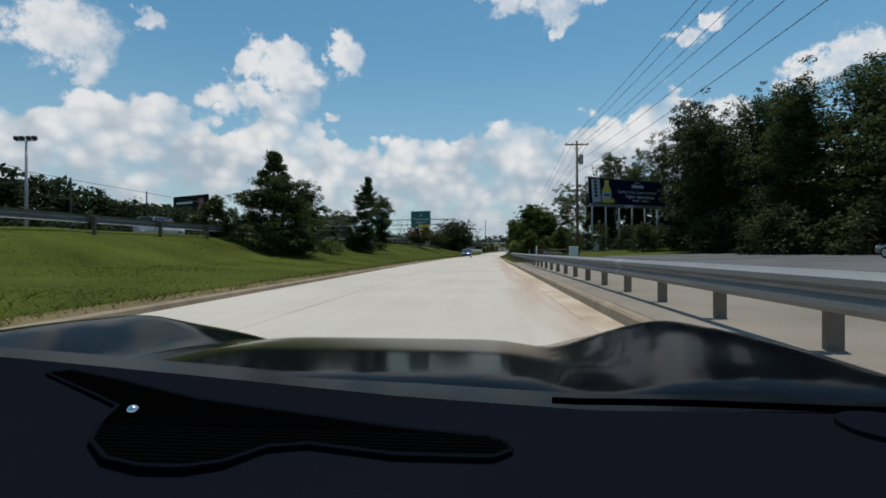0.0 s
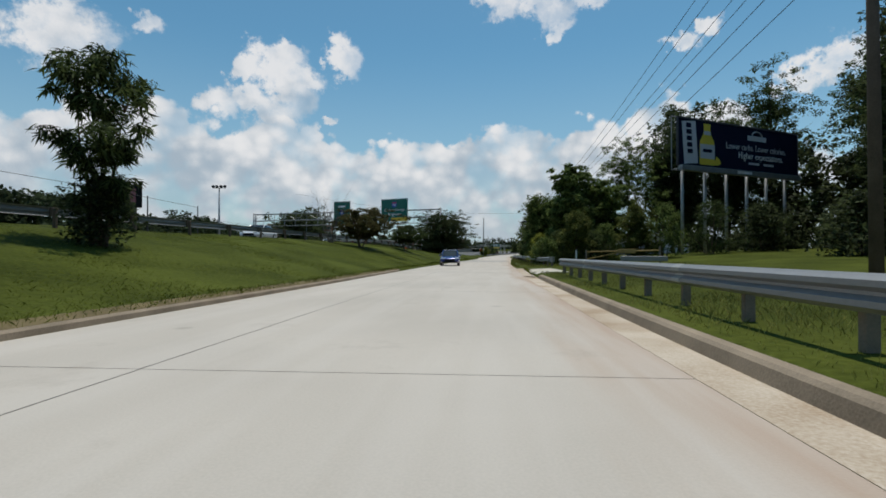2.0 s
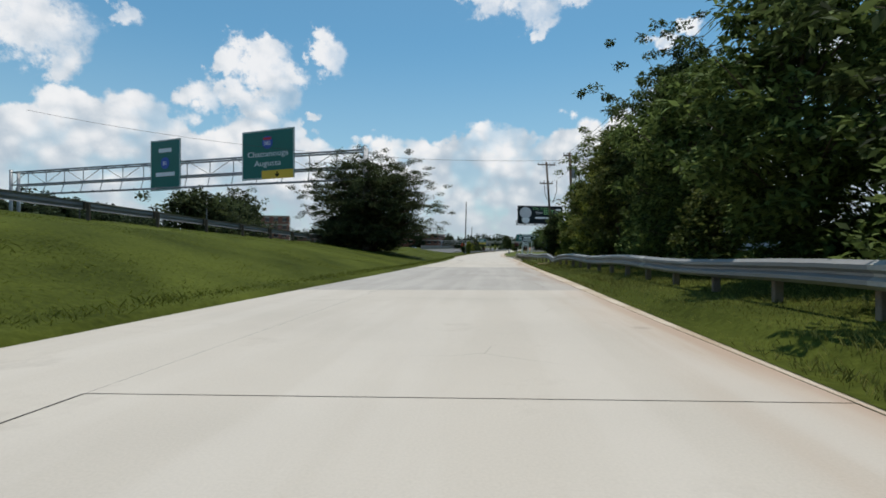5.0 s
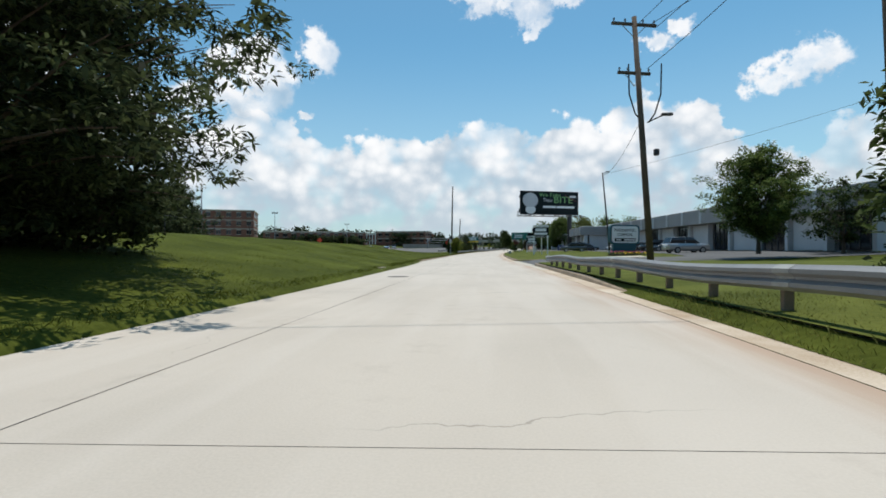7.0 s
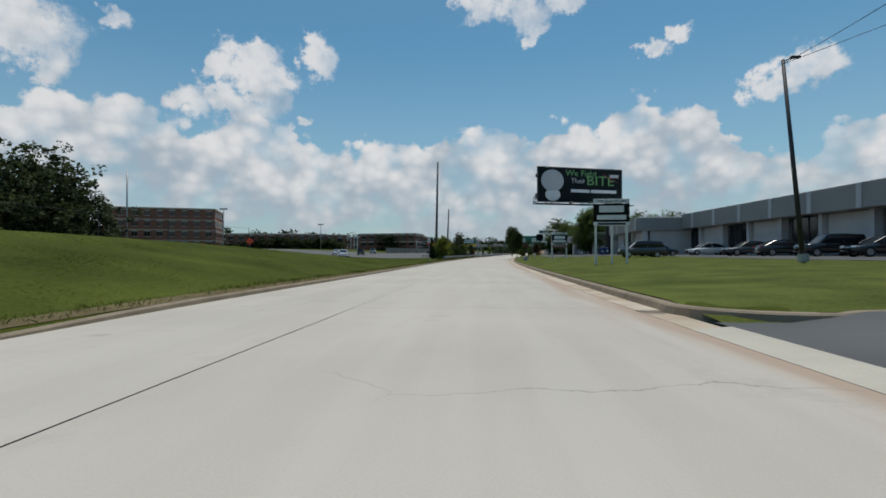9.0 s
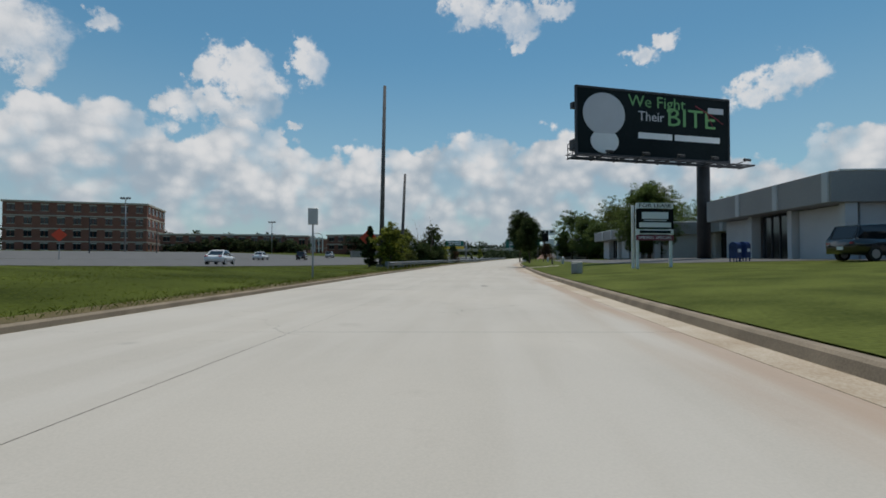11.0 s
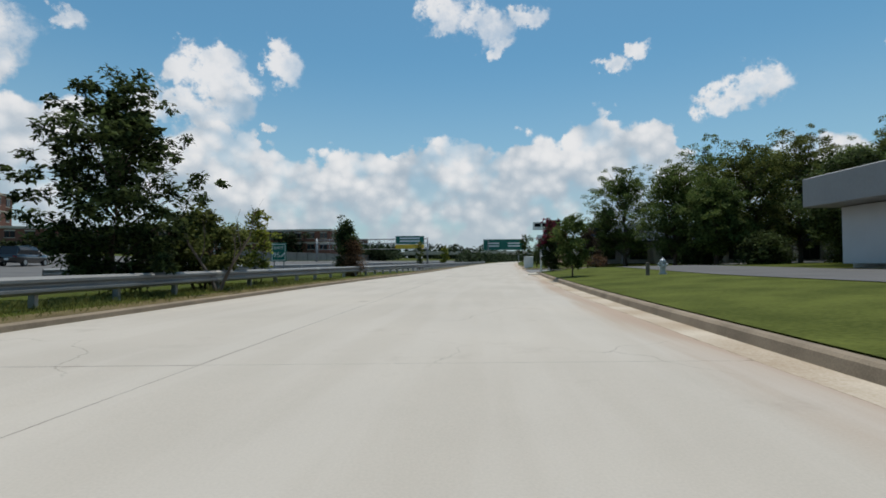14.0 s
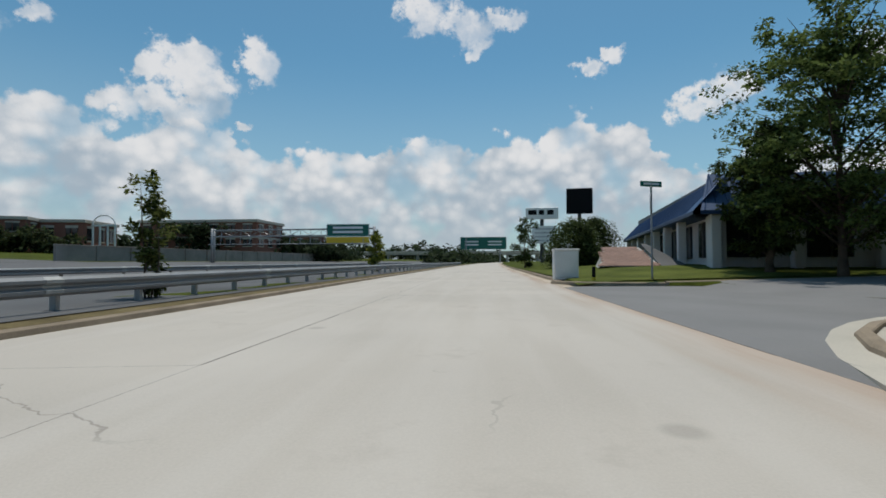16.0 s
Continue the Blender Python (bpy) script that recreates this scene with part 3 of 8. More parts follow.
# ---- ground, road, kerbs ----
def build_ground():
    ys = np.concatenate([np.arange(-300, -60, 20), np.arange(-60, 0, 2.5), np.arange(0, 330, 1.25), np.arange(330, 420, 2.5), np.arange(420, 700, 14), np.arange(700, 1400, 60), np.arange(1400, 3000, 200)])
    fixed_l = [-2600, -1200, -600, -400, -250, -150, -110, -90, -75, -62, -52, -44, -37, -30, -26, -22, -19, -17, -15, -14, -13, -12, -11, -10, -9, -8]
    fixed_r = [8, 9, 10, 11.5, 13, 14.5, 16, 18, 21, 24, 28, 33, 40, 50, 65, 85, 120, 170, 250, 400, 700, 1300, 2600]
    V, F = [], []
    for y in ys:
        L, R = edge_l(y), edge_r(y) + nose(y)
        ds = fixed_l + [L - 1.2, L - 0.7, L - 0.32, L - 0.15, L - 0.02, L + 0.06, R + 0.50, R + 0.64, R + 0.8, R + 1.3, R + 2.0, R + 3.2] + fixed_r
        for d in ds:
            z = zr(y) + land(d, y)
            wob = 0.05 * noise.noise((d * 0.5, y * 0.5, 3.0)) + 0.03 * noise.noise((d * 1.7, y * 1.7, 7.0))
            if d < L - 1 and d > -16.5 or d > R + 2.5 and (36 < y < 62 or 78 < y < 125):
                z += wob
            if L - 0.01 < d < R + 0.6:
                z = zr(y) - 0.06
            V.append((cx(y) + d, y, z))
    n = len(ds)
    for i in range(len(ys) - 1):
        for j in range(n - 1):
            a = i * n + j
            F.append((a, a + 1, a + n + 1, a + n))
    return mk("ground", V, F, GRASS, None, True)


tagged(build_ground(), "rough green grass verge and open ground to the horizon", "ground", kind="structure")


def build_road():
    """Concrete carriageway in two strips of slabs with recessed joints."""
    road = thing("road", "pale concrete two-lane road with a dark lengthwise joint", "road", kind="structure")
    joint = lambda y: float(np.interp(y, [0, 40, 180, 290, 400], [-3.0, -2.9, -2.4, -2.7, -2.0]))
    y, k, rng = -120.0, 0, random.Random(4)
    while y < 420:
        step = 9.1
        for lo, hi in ((edge_l, lambda q: joint(q) - 0.006), (lambda q: joint(q) + 0.006, edge_r)):
            mat = CONCRETE_OLD if 103 < y + 4 < 121 else CONCRETE_ROAD
            o = strip("slab", lo, hi, y + 0.004, y + step - 0.004, mat, 0.0, road, 1.3, 5, kind="", plan=True)
            o.location.z = rng.uniform(-0.002, 0.002)
            k += 1
        y += step
    strip("road_far", edge_l, edge_r, 420, 1600, CONCRETE_ROAD, 0.0, road, 20, 4, kind="", plan=True)
    strip("joint_filler", lambda q: edge_l(q) + 0.1, lambda q: edge_r(q) - 0.1, -120, 422, DARK_STEEL, -0.025, road, 4, 4, label="dark joint filler", kind="")
    return road


build_road()
SEGS = [(-120.0, 62.0), (142.0, 159.0), (178.5, 308.5), (321.5, 520.0)]
for y0, y1 in SEGS:
    strip("gutter", edge_r, lambda q: edge_r(q) + 0.5, y0 - 1, y1 + 1, GUTTER, 0.003, None, 2.0, 3, "rust-stained concrete gutter along the kerb", "gutter")
strip("gutter", edge_r, lambda q: edge_r(q) + 0.5, 61, 76, GUTTER, 0.003, None, 1.0, 3, "rust-stained concrete gutter across a driveway", "gutter")
strip("gutter", edge_r, lambda q: edge_r(q) + float(np.interp(q, [96, 112], [0.1, 0.42])), 96, 144, GUTTER, 0.006, None, 1.5, 3, "sandy stained gutter beside the rough grass", "gutter")
strip("verge", lambda q: edge_r(q) + float(np.interp(q, [96, 112], [0.0, 0.34])), lambda q: edge_r(q) + 0.68, 75.5, 144, GRASS, 0.012, None, 1.5, 4, "rough grass grown over the road edge", "grass")
strip("gutter", edge_r, lambda q: edge_r(q) + 0.5, 158, 165, CONCRETE_PALE, 0.003, None, 1.0, 3, "pale concrete gutter beside a driveway", "gutter")
strip("gutter", edge_r, lambda q: edge_r(q) + 0.5, 178, 180, CONCRETE_PALE, 0.003, None, 1.0, 3, "pale concrete gutter beside a driveway", "gutter")
APRON = [(0.0, -0.05), (0.0, 0.004), (0.51, 0.043), (0.51, -0.05)]
tagged(sweep("gutter", [(cx(q) + edge_r(q), q, zr(q)) for q in np.arange(164.9, 178.3, 0.8)], APRON, CONCRETE_PALE), "pale concrete gutter across a driveway", "gutter", kind="structure")
tagged(sweep("apron", [(cx(q) + edge_r(q), q, zr(q)) for q in np.arange(305.0, 320.6, 0.8)], [(a * 0.6, u) for a, u in APRON], ASPHALT_PALE), "sloping asphalt edge of the side street", "road", kind="structure")
KERB_PROFILE = [(-0.08, -0.1), (-0.02, 0.12), (0.02, 0.15), (0.13, 0.155), (0.15, 0.14), (0.15, -0.1)]


def kerb_run(y0, y1, nose0=0.0, nose1=0.0, bulge=2.5):
    """Kerb along the right edge; a nose turns away from the road round a quarter circle of that radius and runs on."""
    pts = []
    off = lambda q: edge_r(q) + 0.5
    if nose0:
        bulge = 7.5 if y0 < 200 else bulge
        for k in np.linspace(0, 1, 9):
            a = k * math.pi / 2
            y, d = y0 + nose0 * (1 - math.sin(a)), off(y0) + nose0 * (1 - math.cos(a))
            pts.append((cx(y) + off(y0) + nose0 * (1 - math.sin(a)), y0 + nose0 * (1 - math.cos(a)), zr(y0) + 0.02 * (1 - k)))
        xs = [cx(y0) + off(y0) + nose0 + b for b in np.linspace(bulge, 0.4, 9)]
        pts = [(x, y0, gz(x, y0 + 0.2) - 0.12) for x in xs] + pts
        start = y0 + nose0
    else:
        start = y0
    end = y1 - nose1
    sunk = 0.0 if nose0 or y0 < 0 else 0.15
    pts += [(cx(q) + off(q), q, zr(q) - sunk * max(0.0, 1 - (q - start) / 6)) for q in np.arange(start + 0.5, end, 1.5)]
    if nose1:
        for k in np.linspace(0, 1, 9):
            a = k * math.pi / 2
            pts.append((cx(end) + off(end) + nose1 * (1 - math.cos(a)), end + nose1 * math.sin(a), zr(end)))
        pts.append((cx(y1) + off(y1) + nose1 + bulge, y1, gz(cx(y1) + off(y1) + nose1 + bulge, y1) - 0.13))
    ob = sweep("kerb", pts, KERB_PROFILE, KERB)
    return tagged(ob, "weathered concrete kerb with brown dirt stains", "kerb", kind="structure")


kerb_run(-120, 62)
kerb_run(143, 167.5, 0, 2.6, 2.5)
kerb_run(178.05, 310.5, 1.6, 6.5, 0.6)
kerb_run(320.6, 520, 3.0, 0, 12.0)
# low kerb on the left
for y0, y1 in ((-120, 70), (172, 520)):
    pts = [(cx(q) + edge_l(q) - 0.02, q, zr(q) - 0.12 * max(0.0, 1 - (q - y0) / 8)) for q in np.arange(y0, y1, 1.5)]
    ob = sweep("kerb", pts, [(-0.16, -0.1), (-0.16, 0.10), (-0.03, 0.11), (0.01, 0.08), (0.03, -0.1)], KERB)
    tagged(ob, "low dirty concrete kerb below the grass bank", "kerb", kind="structure")
for a, b in ((-60, 70), (176, 420)):
    strip("dirt_edge", lambda q: edge_l(q) - 0.6, lambda q: edge_l(q) - 0.14, a, b, DIRT, 0.012, None, 2, 4, "dry dirt and dead weeds along the kerb", "dirt")

# paved surfaces beside the road
strip("pavement", lambda q: edge_r(q) + 0.64, 7.5, -60, 36, LOT_CONCRETE, 0.025, None, 2, 28, "cracked pale concrete lot behind the guardrail", "pavement")
# darker asphalt than the lot's own; the colour carries the woods' shadow
strip("pavement", 7.5, 44, -60, 34, ASPHALT, 0.02, None, 3, 8, "asphalt parking lot below the woods, darkened in colour for tree shade", "parking lot")
strip("driveway", lambda q: edge_r(q) + 0.5, 4.2, 64.2, 73, CONCRETE_PALE, 0.02, None, 0.7, 12, "old pale concrete driveway with weeds in its joints", "driveway")


def arc_r(q, y0, radius):
    """Offset of a kerb nose that bends away from the road from y0 on."""
    return edge_r(q) + 0.5 + radius - math.sqrt(max(0.0, radius ** 2 - min(max(q - y0, 0), radius) ** 2))


strip("pavement", 9.0, 15, 178.3, 180.2, CONCRETE_PALE, 0.05, None, 0.7, 8, "pale concrete apron beside the flower bed", "pavement")
strip("driveway", lambda q: edge_r(q) + 0.5, lambda q: arc_r(q, 164.9, 2.6) + 0.02, 164.9, 167.5, ASPHALT, 0.04, None, 0.3, 6, "dark asphalt driveway mouth", "driveway")
strip("driveway", lambda q: edge_r(q) + 0.5, 60, 167.5, 178.1, ASPHALT, 0.04, None, 0.75, 56, "dark asphalt driveway beside the entrance sign", "driveway")
# added dark sheet: stands in for woodland shade that the trees don't cast here
strip("pavement", 12.2, 44, 34.1, 56, ASPHALT, 0.03, None, 2, 8, "dark asphalt-coloured sheet in place of shade beside the woods", "parking lot")
strip("car_park", 18.5, 30.5, 178, 256, ASPHALT, 0.04, None, 2, 8, "grey asphalt car park in front of offices", "parking lot")
strip("service_road", lambda q: float(np.interp(q, [236, 242, 248, 254, 309], [18.3, 13.1, 9.3, 8.4, 8.9])), lambda q: float(np.interp(q, [236, 262, 272, 309], [21, 19.5, 15.5, 14.5])), 236, 312, ASPHALT_MID, 0.04, None, 1.5, 6, "sun-bleached grey service road and lot behind the lawn", "road")
strip("side_street", lambda q: edge_r(q) + 0.29, lambda q: arc_r(q, 304.0, 6.5) + 0.02, 304.0, 310.5, ASPHALT_PALE, 0.04, None, 0.3, 12, "grey asphalt mouth of the side street", "road")
pts = [(cx(q) + arc_r(q, 304.0, 6.5) - 0.1, q, zr(q)) for q in (302.0, 303.0, *(304.0 + 6.5 * math.sin(radians(a)) for a in range(0, 91, 9)))]
tagged(sweep("gutter", pts, [(-0.75, -0.05), (-0.75, 0.045), (0.1, 0.055), (0.1, -0.05)], CONCRETE_PALE), "pale concrete gutter round the kerb nose", "gutter", kind="structure")
strip("side_street", lambda q: edge_r(q) + 0.29, 70, 310.5, 320.4, ASPHALT_PALE, 0.04, None, 0.6, 70, "grey asphalt side street joining the concrete road", "road")
strip("lawn", lambda q: arc_r(q, 304.0, 6.5) + 0.16, lambda q: float(np.interp(q, [178, 236, 242, 248, 254, 308], [18.4, 18.4, 13.2, 9.4, 8.5, 9.0])), 178.15, 310.3, LAWN, 0.02, None, 1.0, 24, "smooth mown green lawn behind the kerb", "lawn")
strip("lawn", lambda q: edge_r(q) + 0.7, 13, 321.4, 345, LAWN, 0.05, None, 1.5, 6, "mown green corner lawn", "lawn")
strip("lawn", lambda q: arc_r(q, 164.9, 2.6) + 0.16, 16, 128, 167.3, LAWN, 0.05, None, 1.5, 8, "mown grass behind the guardrail", "lawn")
strip("pavement", lambda q: edge_r(q) + 0.66, 5.6, 251.4, 252.6, CONCRETE_PALE, 0.035, None, 0.6, 6, "pale concrete crossing slab in the lawn", "pavement")
strip("dirt_edge", lambda q: edge_r(q) + 0.66, lambda q: edge_r(q) + 1.35, 126, 165, DIRT, 0.03, None, 1.5, 5, "bare brown dirt behind the kerb", "dirt")
strip("freeway", -48, -17.5, -300, 620, ASPHALT_MID, 0.03, None, 6, 10, "wide grey freeway lanes beyond the bank", "road")

strip("far_lot", -112, -48.2, 225, 366, ASPHALT_MID, 0.04, None, 4, 14, "brown-grey asphalt lots beyond the freeway", "parking lot")
strip("shoulder", -17.4, lambda q: edge_l(q) - 0.5, 308, 430, ASPHALT, 0.03, None, 2, 8, "dark asphalt shoulder between the guardrails", "road")

# ---- guardrails ----
W_BEAM = [(0.0, 0.0), (-0.03, 0.02), (-0.085, 0.05), (-0.085, 0.10), (-0.02, 0.14), (-0.02, 0.17), (-0.085, 0.21), (-0.085, 0.26), (-0.03, 0.29), (0.0, 0.31),
          (0.012, 0.31), (-0.015, 0.285), (-0.07, 0.255), (-0.07, 0.215), (-0.006, 0.175), (-0.006, 0.135), (-0.07, 0.095), (-0.07, 0.055), (-0.015, 0.025), (0.012, 0.0)]


def guardrail(off, y0, y1, top, label, post_mat, side=1, spacing=1.905, sag=None, double=False, terminal=0):
    """W-beam rail on posts along offset off(y); side 1: its face looks left, -1: right."""
    ob = thing("guardrail", label, "guardrail")
    beam = [(a * side, u - 0.31) for a, u in W_BEAM]
    if side < 0:
        beam = beam[::-1]
    ys = np.arange(y0, y1 + 0.01, spacing / 2)
    h = lambda q: top + (sag(q) if sag else 0.0)
    line = [rp(off(q), q, h(q)) for q in ys]
    sweep("beam", line, beam, GALV, ob, "bright weathered galvanised W-beam", smooth=False)
    if double:
        sweep("beam", [p + Vector((0.34, 0, 0)) for p in line], [(-a, u) for a, u in beam[::-1]], GALV, ob)
    first = block = None
    for q in np.arange(y0 + 0.3, y1, spacing):
        p = rp(off(q), q)
        ang = math.degrees(math.atan2(cx(q + 1) - cx(q - 1), 2.0))
        if first is None:
            first = part("post", box(bmesh.new(), (0, 0, top / 2 - 0.2), (0.125, 0.09, top + 0.32), 0, 0.01), post_mat, ob)
            block = part("block", box(bmesh.new(), (0, 0, 0), (0.1, 0.1, 0.3), 0, 0.008), post_mat, ob)
            a, b = first, block
        else:
            a, b = same("post", first, Matrix(), ob), same("block", block, Matrix(), ob)
        a.matrix_basis = pose(p.x + side * 0.19, p.y, p.z + (h(q) - top) * 0.7, 0, 0, -ang)
        b.matrix_basis = pose(p.x + side * 0.06, p.y, p.z + h(q) - 0.16, 0, 0, -ang)
    # lapped splices
    lap = [(a * 1.04 - side * 0.004, u * 1.01 + 0.0015) for a, u in beam]
    for q in np.arange(y0 + 3.8, y1 - 1, 7.62):
        sweep("splice_plate", [rp(off(w), w, h(w)) for w in (q - 0.16, q, q + 0.16)], lap, GALV_DULL, ob)
    if terminal:
        q = y0
        p = rp(off(q), q, h(q))
        bm = bmesh.new()
        V = []
        for k in range(9):
            a = math.pi * k / 8
            V.append((side * (0.16 - 0.16 * math.cos(a)), -0.16 * math.sin(a)))
        for (x0, y0_), (x1, y1_) in zip(V, V[1:]):
            q1 = [bm.verts.new((p.x + x, p.y + yy, p.z + u)) for x, yy, u in ((x0, y0_, -0.33), (x1, y1_, -0.33), (x1, y1_, 0.03), (x0, y0_, 0.03))]
            bm.faces.new(q1)
        part("end_wing", bm, GALV, ob, "rounded galvanised end wing")
    return ob


guardrail(lambda q: float(np.interp(q, [-60, 0, 30, 62], [2.45, 2.5, 2.75, 3.15])), -40, 61.5, 0.66, "bright galvanised guardrail on timber posts beside a concrete lot", POST_WOOD)
guardrail(lambda q: float(np.interp(q, [74, 80, 120, 140, 161], [4.2, 3.9, 4.0, 3.55, 3.6])), 73.6, 160.5, 0.62, "dented galvanised guardrail half hidden by hedge growth", POST_WOOD,
          sag=lambda q: -0.16 * math.exp(-((q - 124.5) / 1.4) ** 2) + 0.03 * math.sin(q * 0.7), terminal=1)
guardrail(lambda q: edge_l(q) - 1.05, 246.5, 420, 0.55, "double-faced galvanised guardrail along the freeway side", GALV_DULL, -1, terminal=1)
guardrail(lambda q: -14.6, -40, 152, 0.68, "long galvanised guardrail along the top of the grass bank", POLE_WOOD, 1, 3.81)
guardrail(lambda q: -18.6, 288, 420, 0.62, "second galvanised guardrail beside the freeway", POST_WOOD, -1, 3.81)


# ---- trees ----
def leaf_cloud(name, centres, radii, per, size, mat, parent, seed, aspect=0.55, droop=0.0, label="", flat=0.8):
    """Many small folded leaves scattered in clumps; centres (n, 3), radii (n,), per: leaves in a clump."""
    rng = np.random.default_rng(seed)
    n = len(centres) * per
    c = np.repeat(np.asarray(centres), per, axis=0)
    r = np.repeat(np.asarray(radii), per)[:, None]
    g = rng.normal(size=(n, 3))
    g /= np.linalg.norm(g, axis=1)[:, None]
    p = c + g * r * (0.35 + 0.65 * rng.random((n, 1)) ** 0.5) * np.array([1, 1, flat])
    u = rng.normal(size=(n, 3)) * np.array([1, 1, 0.5])
    u[:, 2] -= droop
    u /= np.linalg.norm(u, axis=1)[:, None]
    w = np.cross(u, rng.normal(size=(n, 3)) * 0.5 + np.array([0, 0, 1.0]))
    w /= np.linalg.norm(w, axis=1)[:, None] + 1e-9
    up = np.cross(w, u)
    s = size * (0.6 + 0.8 * rng.random((n, 1)))
    tip, left, right = p + u * s, p + u * s * 0.45 + w * s * aspect * 0.5 + up * s * 0.08, p + u * s * 0.45 - w * s * aspect * 0.5 + up * s * 0.08
    V = np.stack([p, right, tip, left], 1).reshape(-1, 3)
    me = bpy.data.meshes.new(name)
    me.vertices.add(4 * n)
    me.vertices.foreach_set("co", V.astype(np.float32).ravel())
    me.loops.add(4 * n)
    me.loops.foreach_set("vertex_index", np.arange(4 * n, dtype=np.int32))
    me.polygons.add(n)
    me.polygons.foreach_set("loop_start", np.arange(0, 4 * n, 4, dtype=np.int32))
    me.polygons.foreach_set("loop_total", np.full(n, 4, dtype=np.int32))
    me.materials.append(mat)
    me.update(calc_edges=True)
    ob = new(name, me)
    ob.parent = parent
    if label:
        tagged(ob, label)
    return ob


def envelope(shape, t, rng):
    """Crown radius (0..1) at height t of the crown (0 bottom, 1 top)."""
    if shape == "cone":
        return max(0.03, max(0.0, 1 - t) ** 0.85) * (0.55 + 0.45 * min(1, t * 6))
    if shape == "broadcone":
        return max(0.08, (1 - min(1, t)) ** 0.6) * (0.7 + 0.3 * min(1, t * 5))
    if shape == "mimosa":
        return (0.88 + 0.12 * math.sin(t * 22.0)) * (1.0 if t < 0.6 else math.sqrt(max(0.05, 1 - ((t - 0.6) / 0.48) ** 2)))
    if shape == "umbrella":
        return 0.55 + 0.45 * min(1.0, t * 3) if t < 0.45 else math.sqrt(max(0.02, 1 - ((t - 0.45) / 0.58) ** 2))
    if shape == "oval":
        return math.sqrt(max(0.02, 1 - (2 * t - 0.9) ** 2 * 0.9))
    if shape == "spread":
        return math.sqrt(max(0.03, 1 - (1.25 * t - 0.35) ** 2)) * (1.0 if t > 0.2 else 0.75)
    if shape == "vase":
        return 0.35 + 0.65 * math.sin(math.pi * min(1, 0.12 + t * 0.80)) if t < 0.95 else 0.4
    if shape == "tall":
        return math.sqrt(max(0.03, 1 - (1.9 * t - 0.95) ** 2)) * 0.9 + 0.1
    return math.sqrt(max(0.03, 1 - (2 * t - 1) ** 2))


def tubes(name, runs, mat, parent, seg=6):
    """Tapered round limbs as one mesh; runs: lists of (point, radius)."""
    V, F = [], []
    for run in runs:
        k0 = len(V)
        for i, (p, r) in enumerate(run):
            d = (run[min(i + 1, len(run) - 1)][0] - run[max(i - 1, 0)][0]).normalized()
            u = d.orthogonal().normalized()
            w = d.cross(u)
            V += [p + (u * math.cos(2 * math.pi * k / seg) + w * math.sin(2 * math.pi * k / seg)) * r for k in range(seg)]
        for i in range(len(run) - 1):
            for k in range(seg):
                a, b = k0 + i * seg + k, k0 + i * seg + (k + 1) % seg
                F.append((a, b, b + seg, a + seg))
        F.append(tuple(range(k0 + (len(run) - 1) * seg, k0 + len(run) * seg)))
    return mk(name, V, F, mat, parent, True)


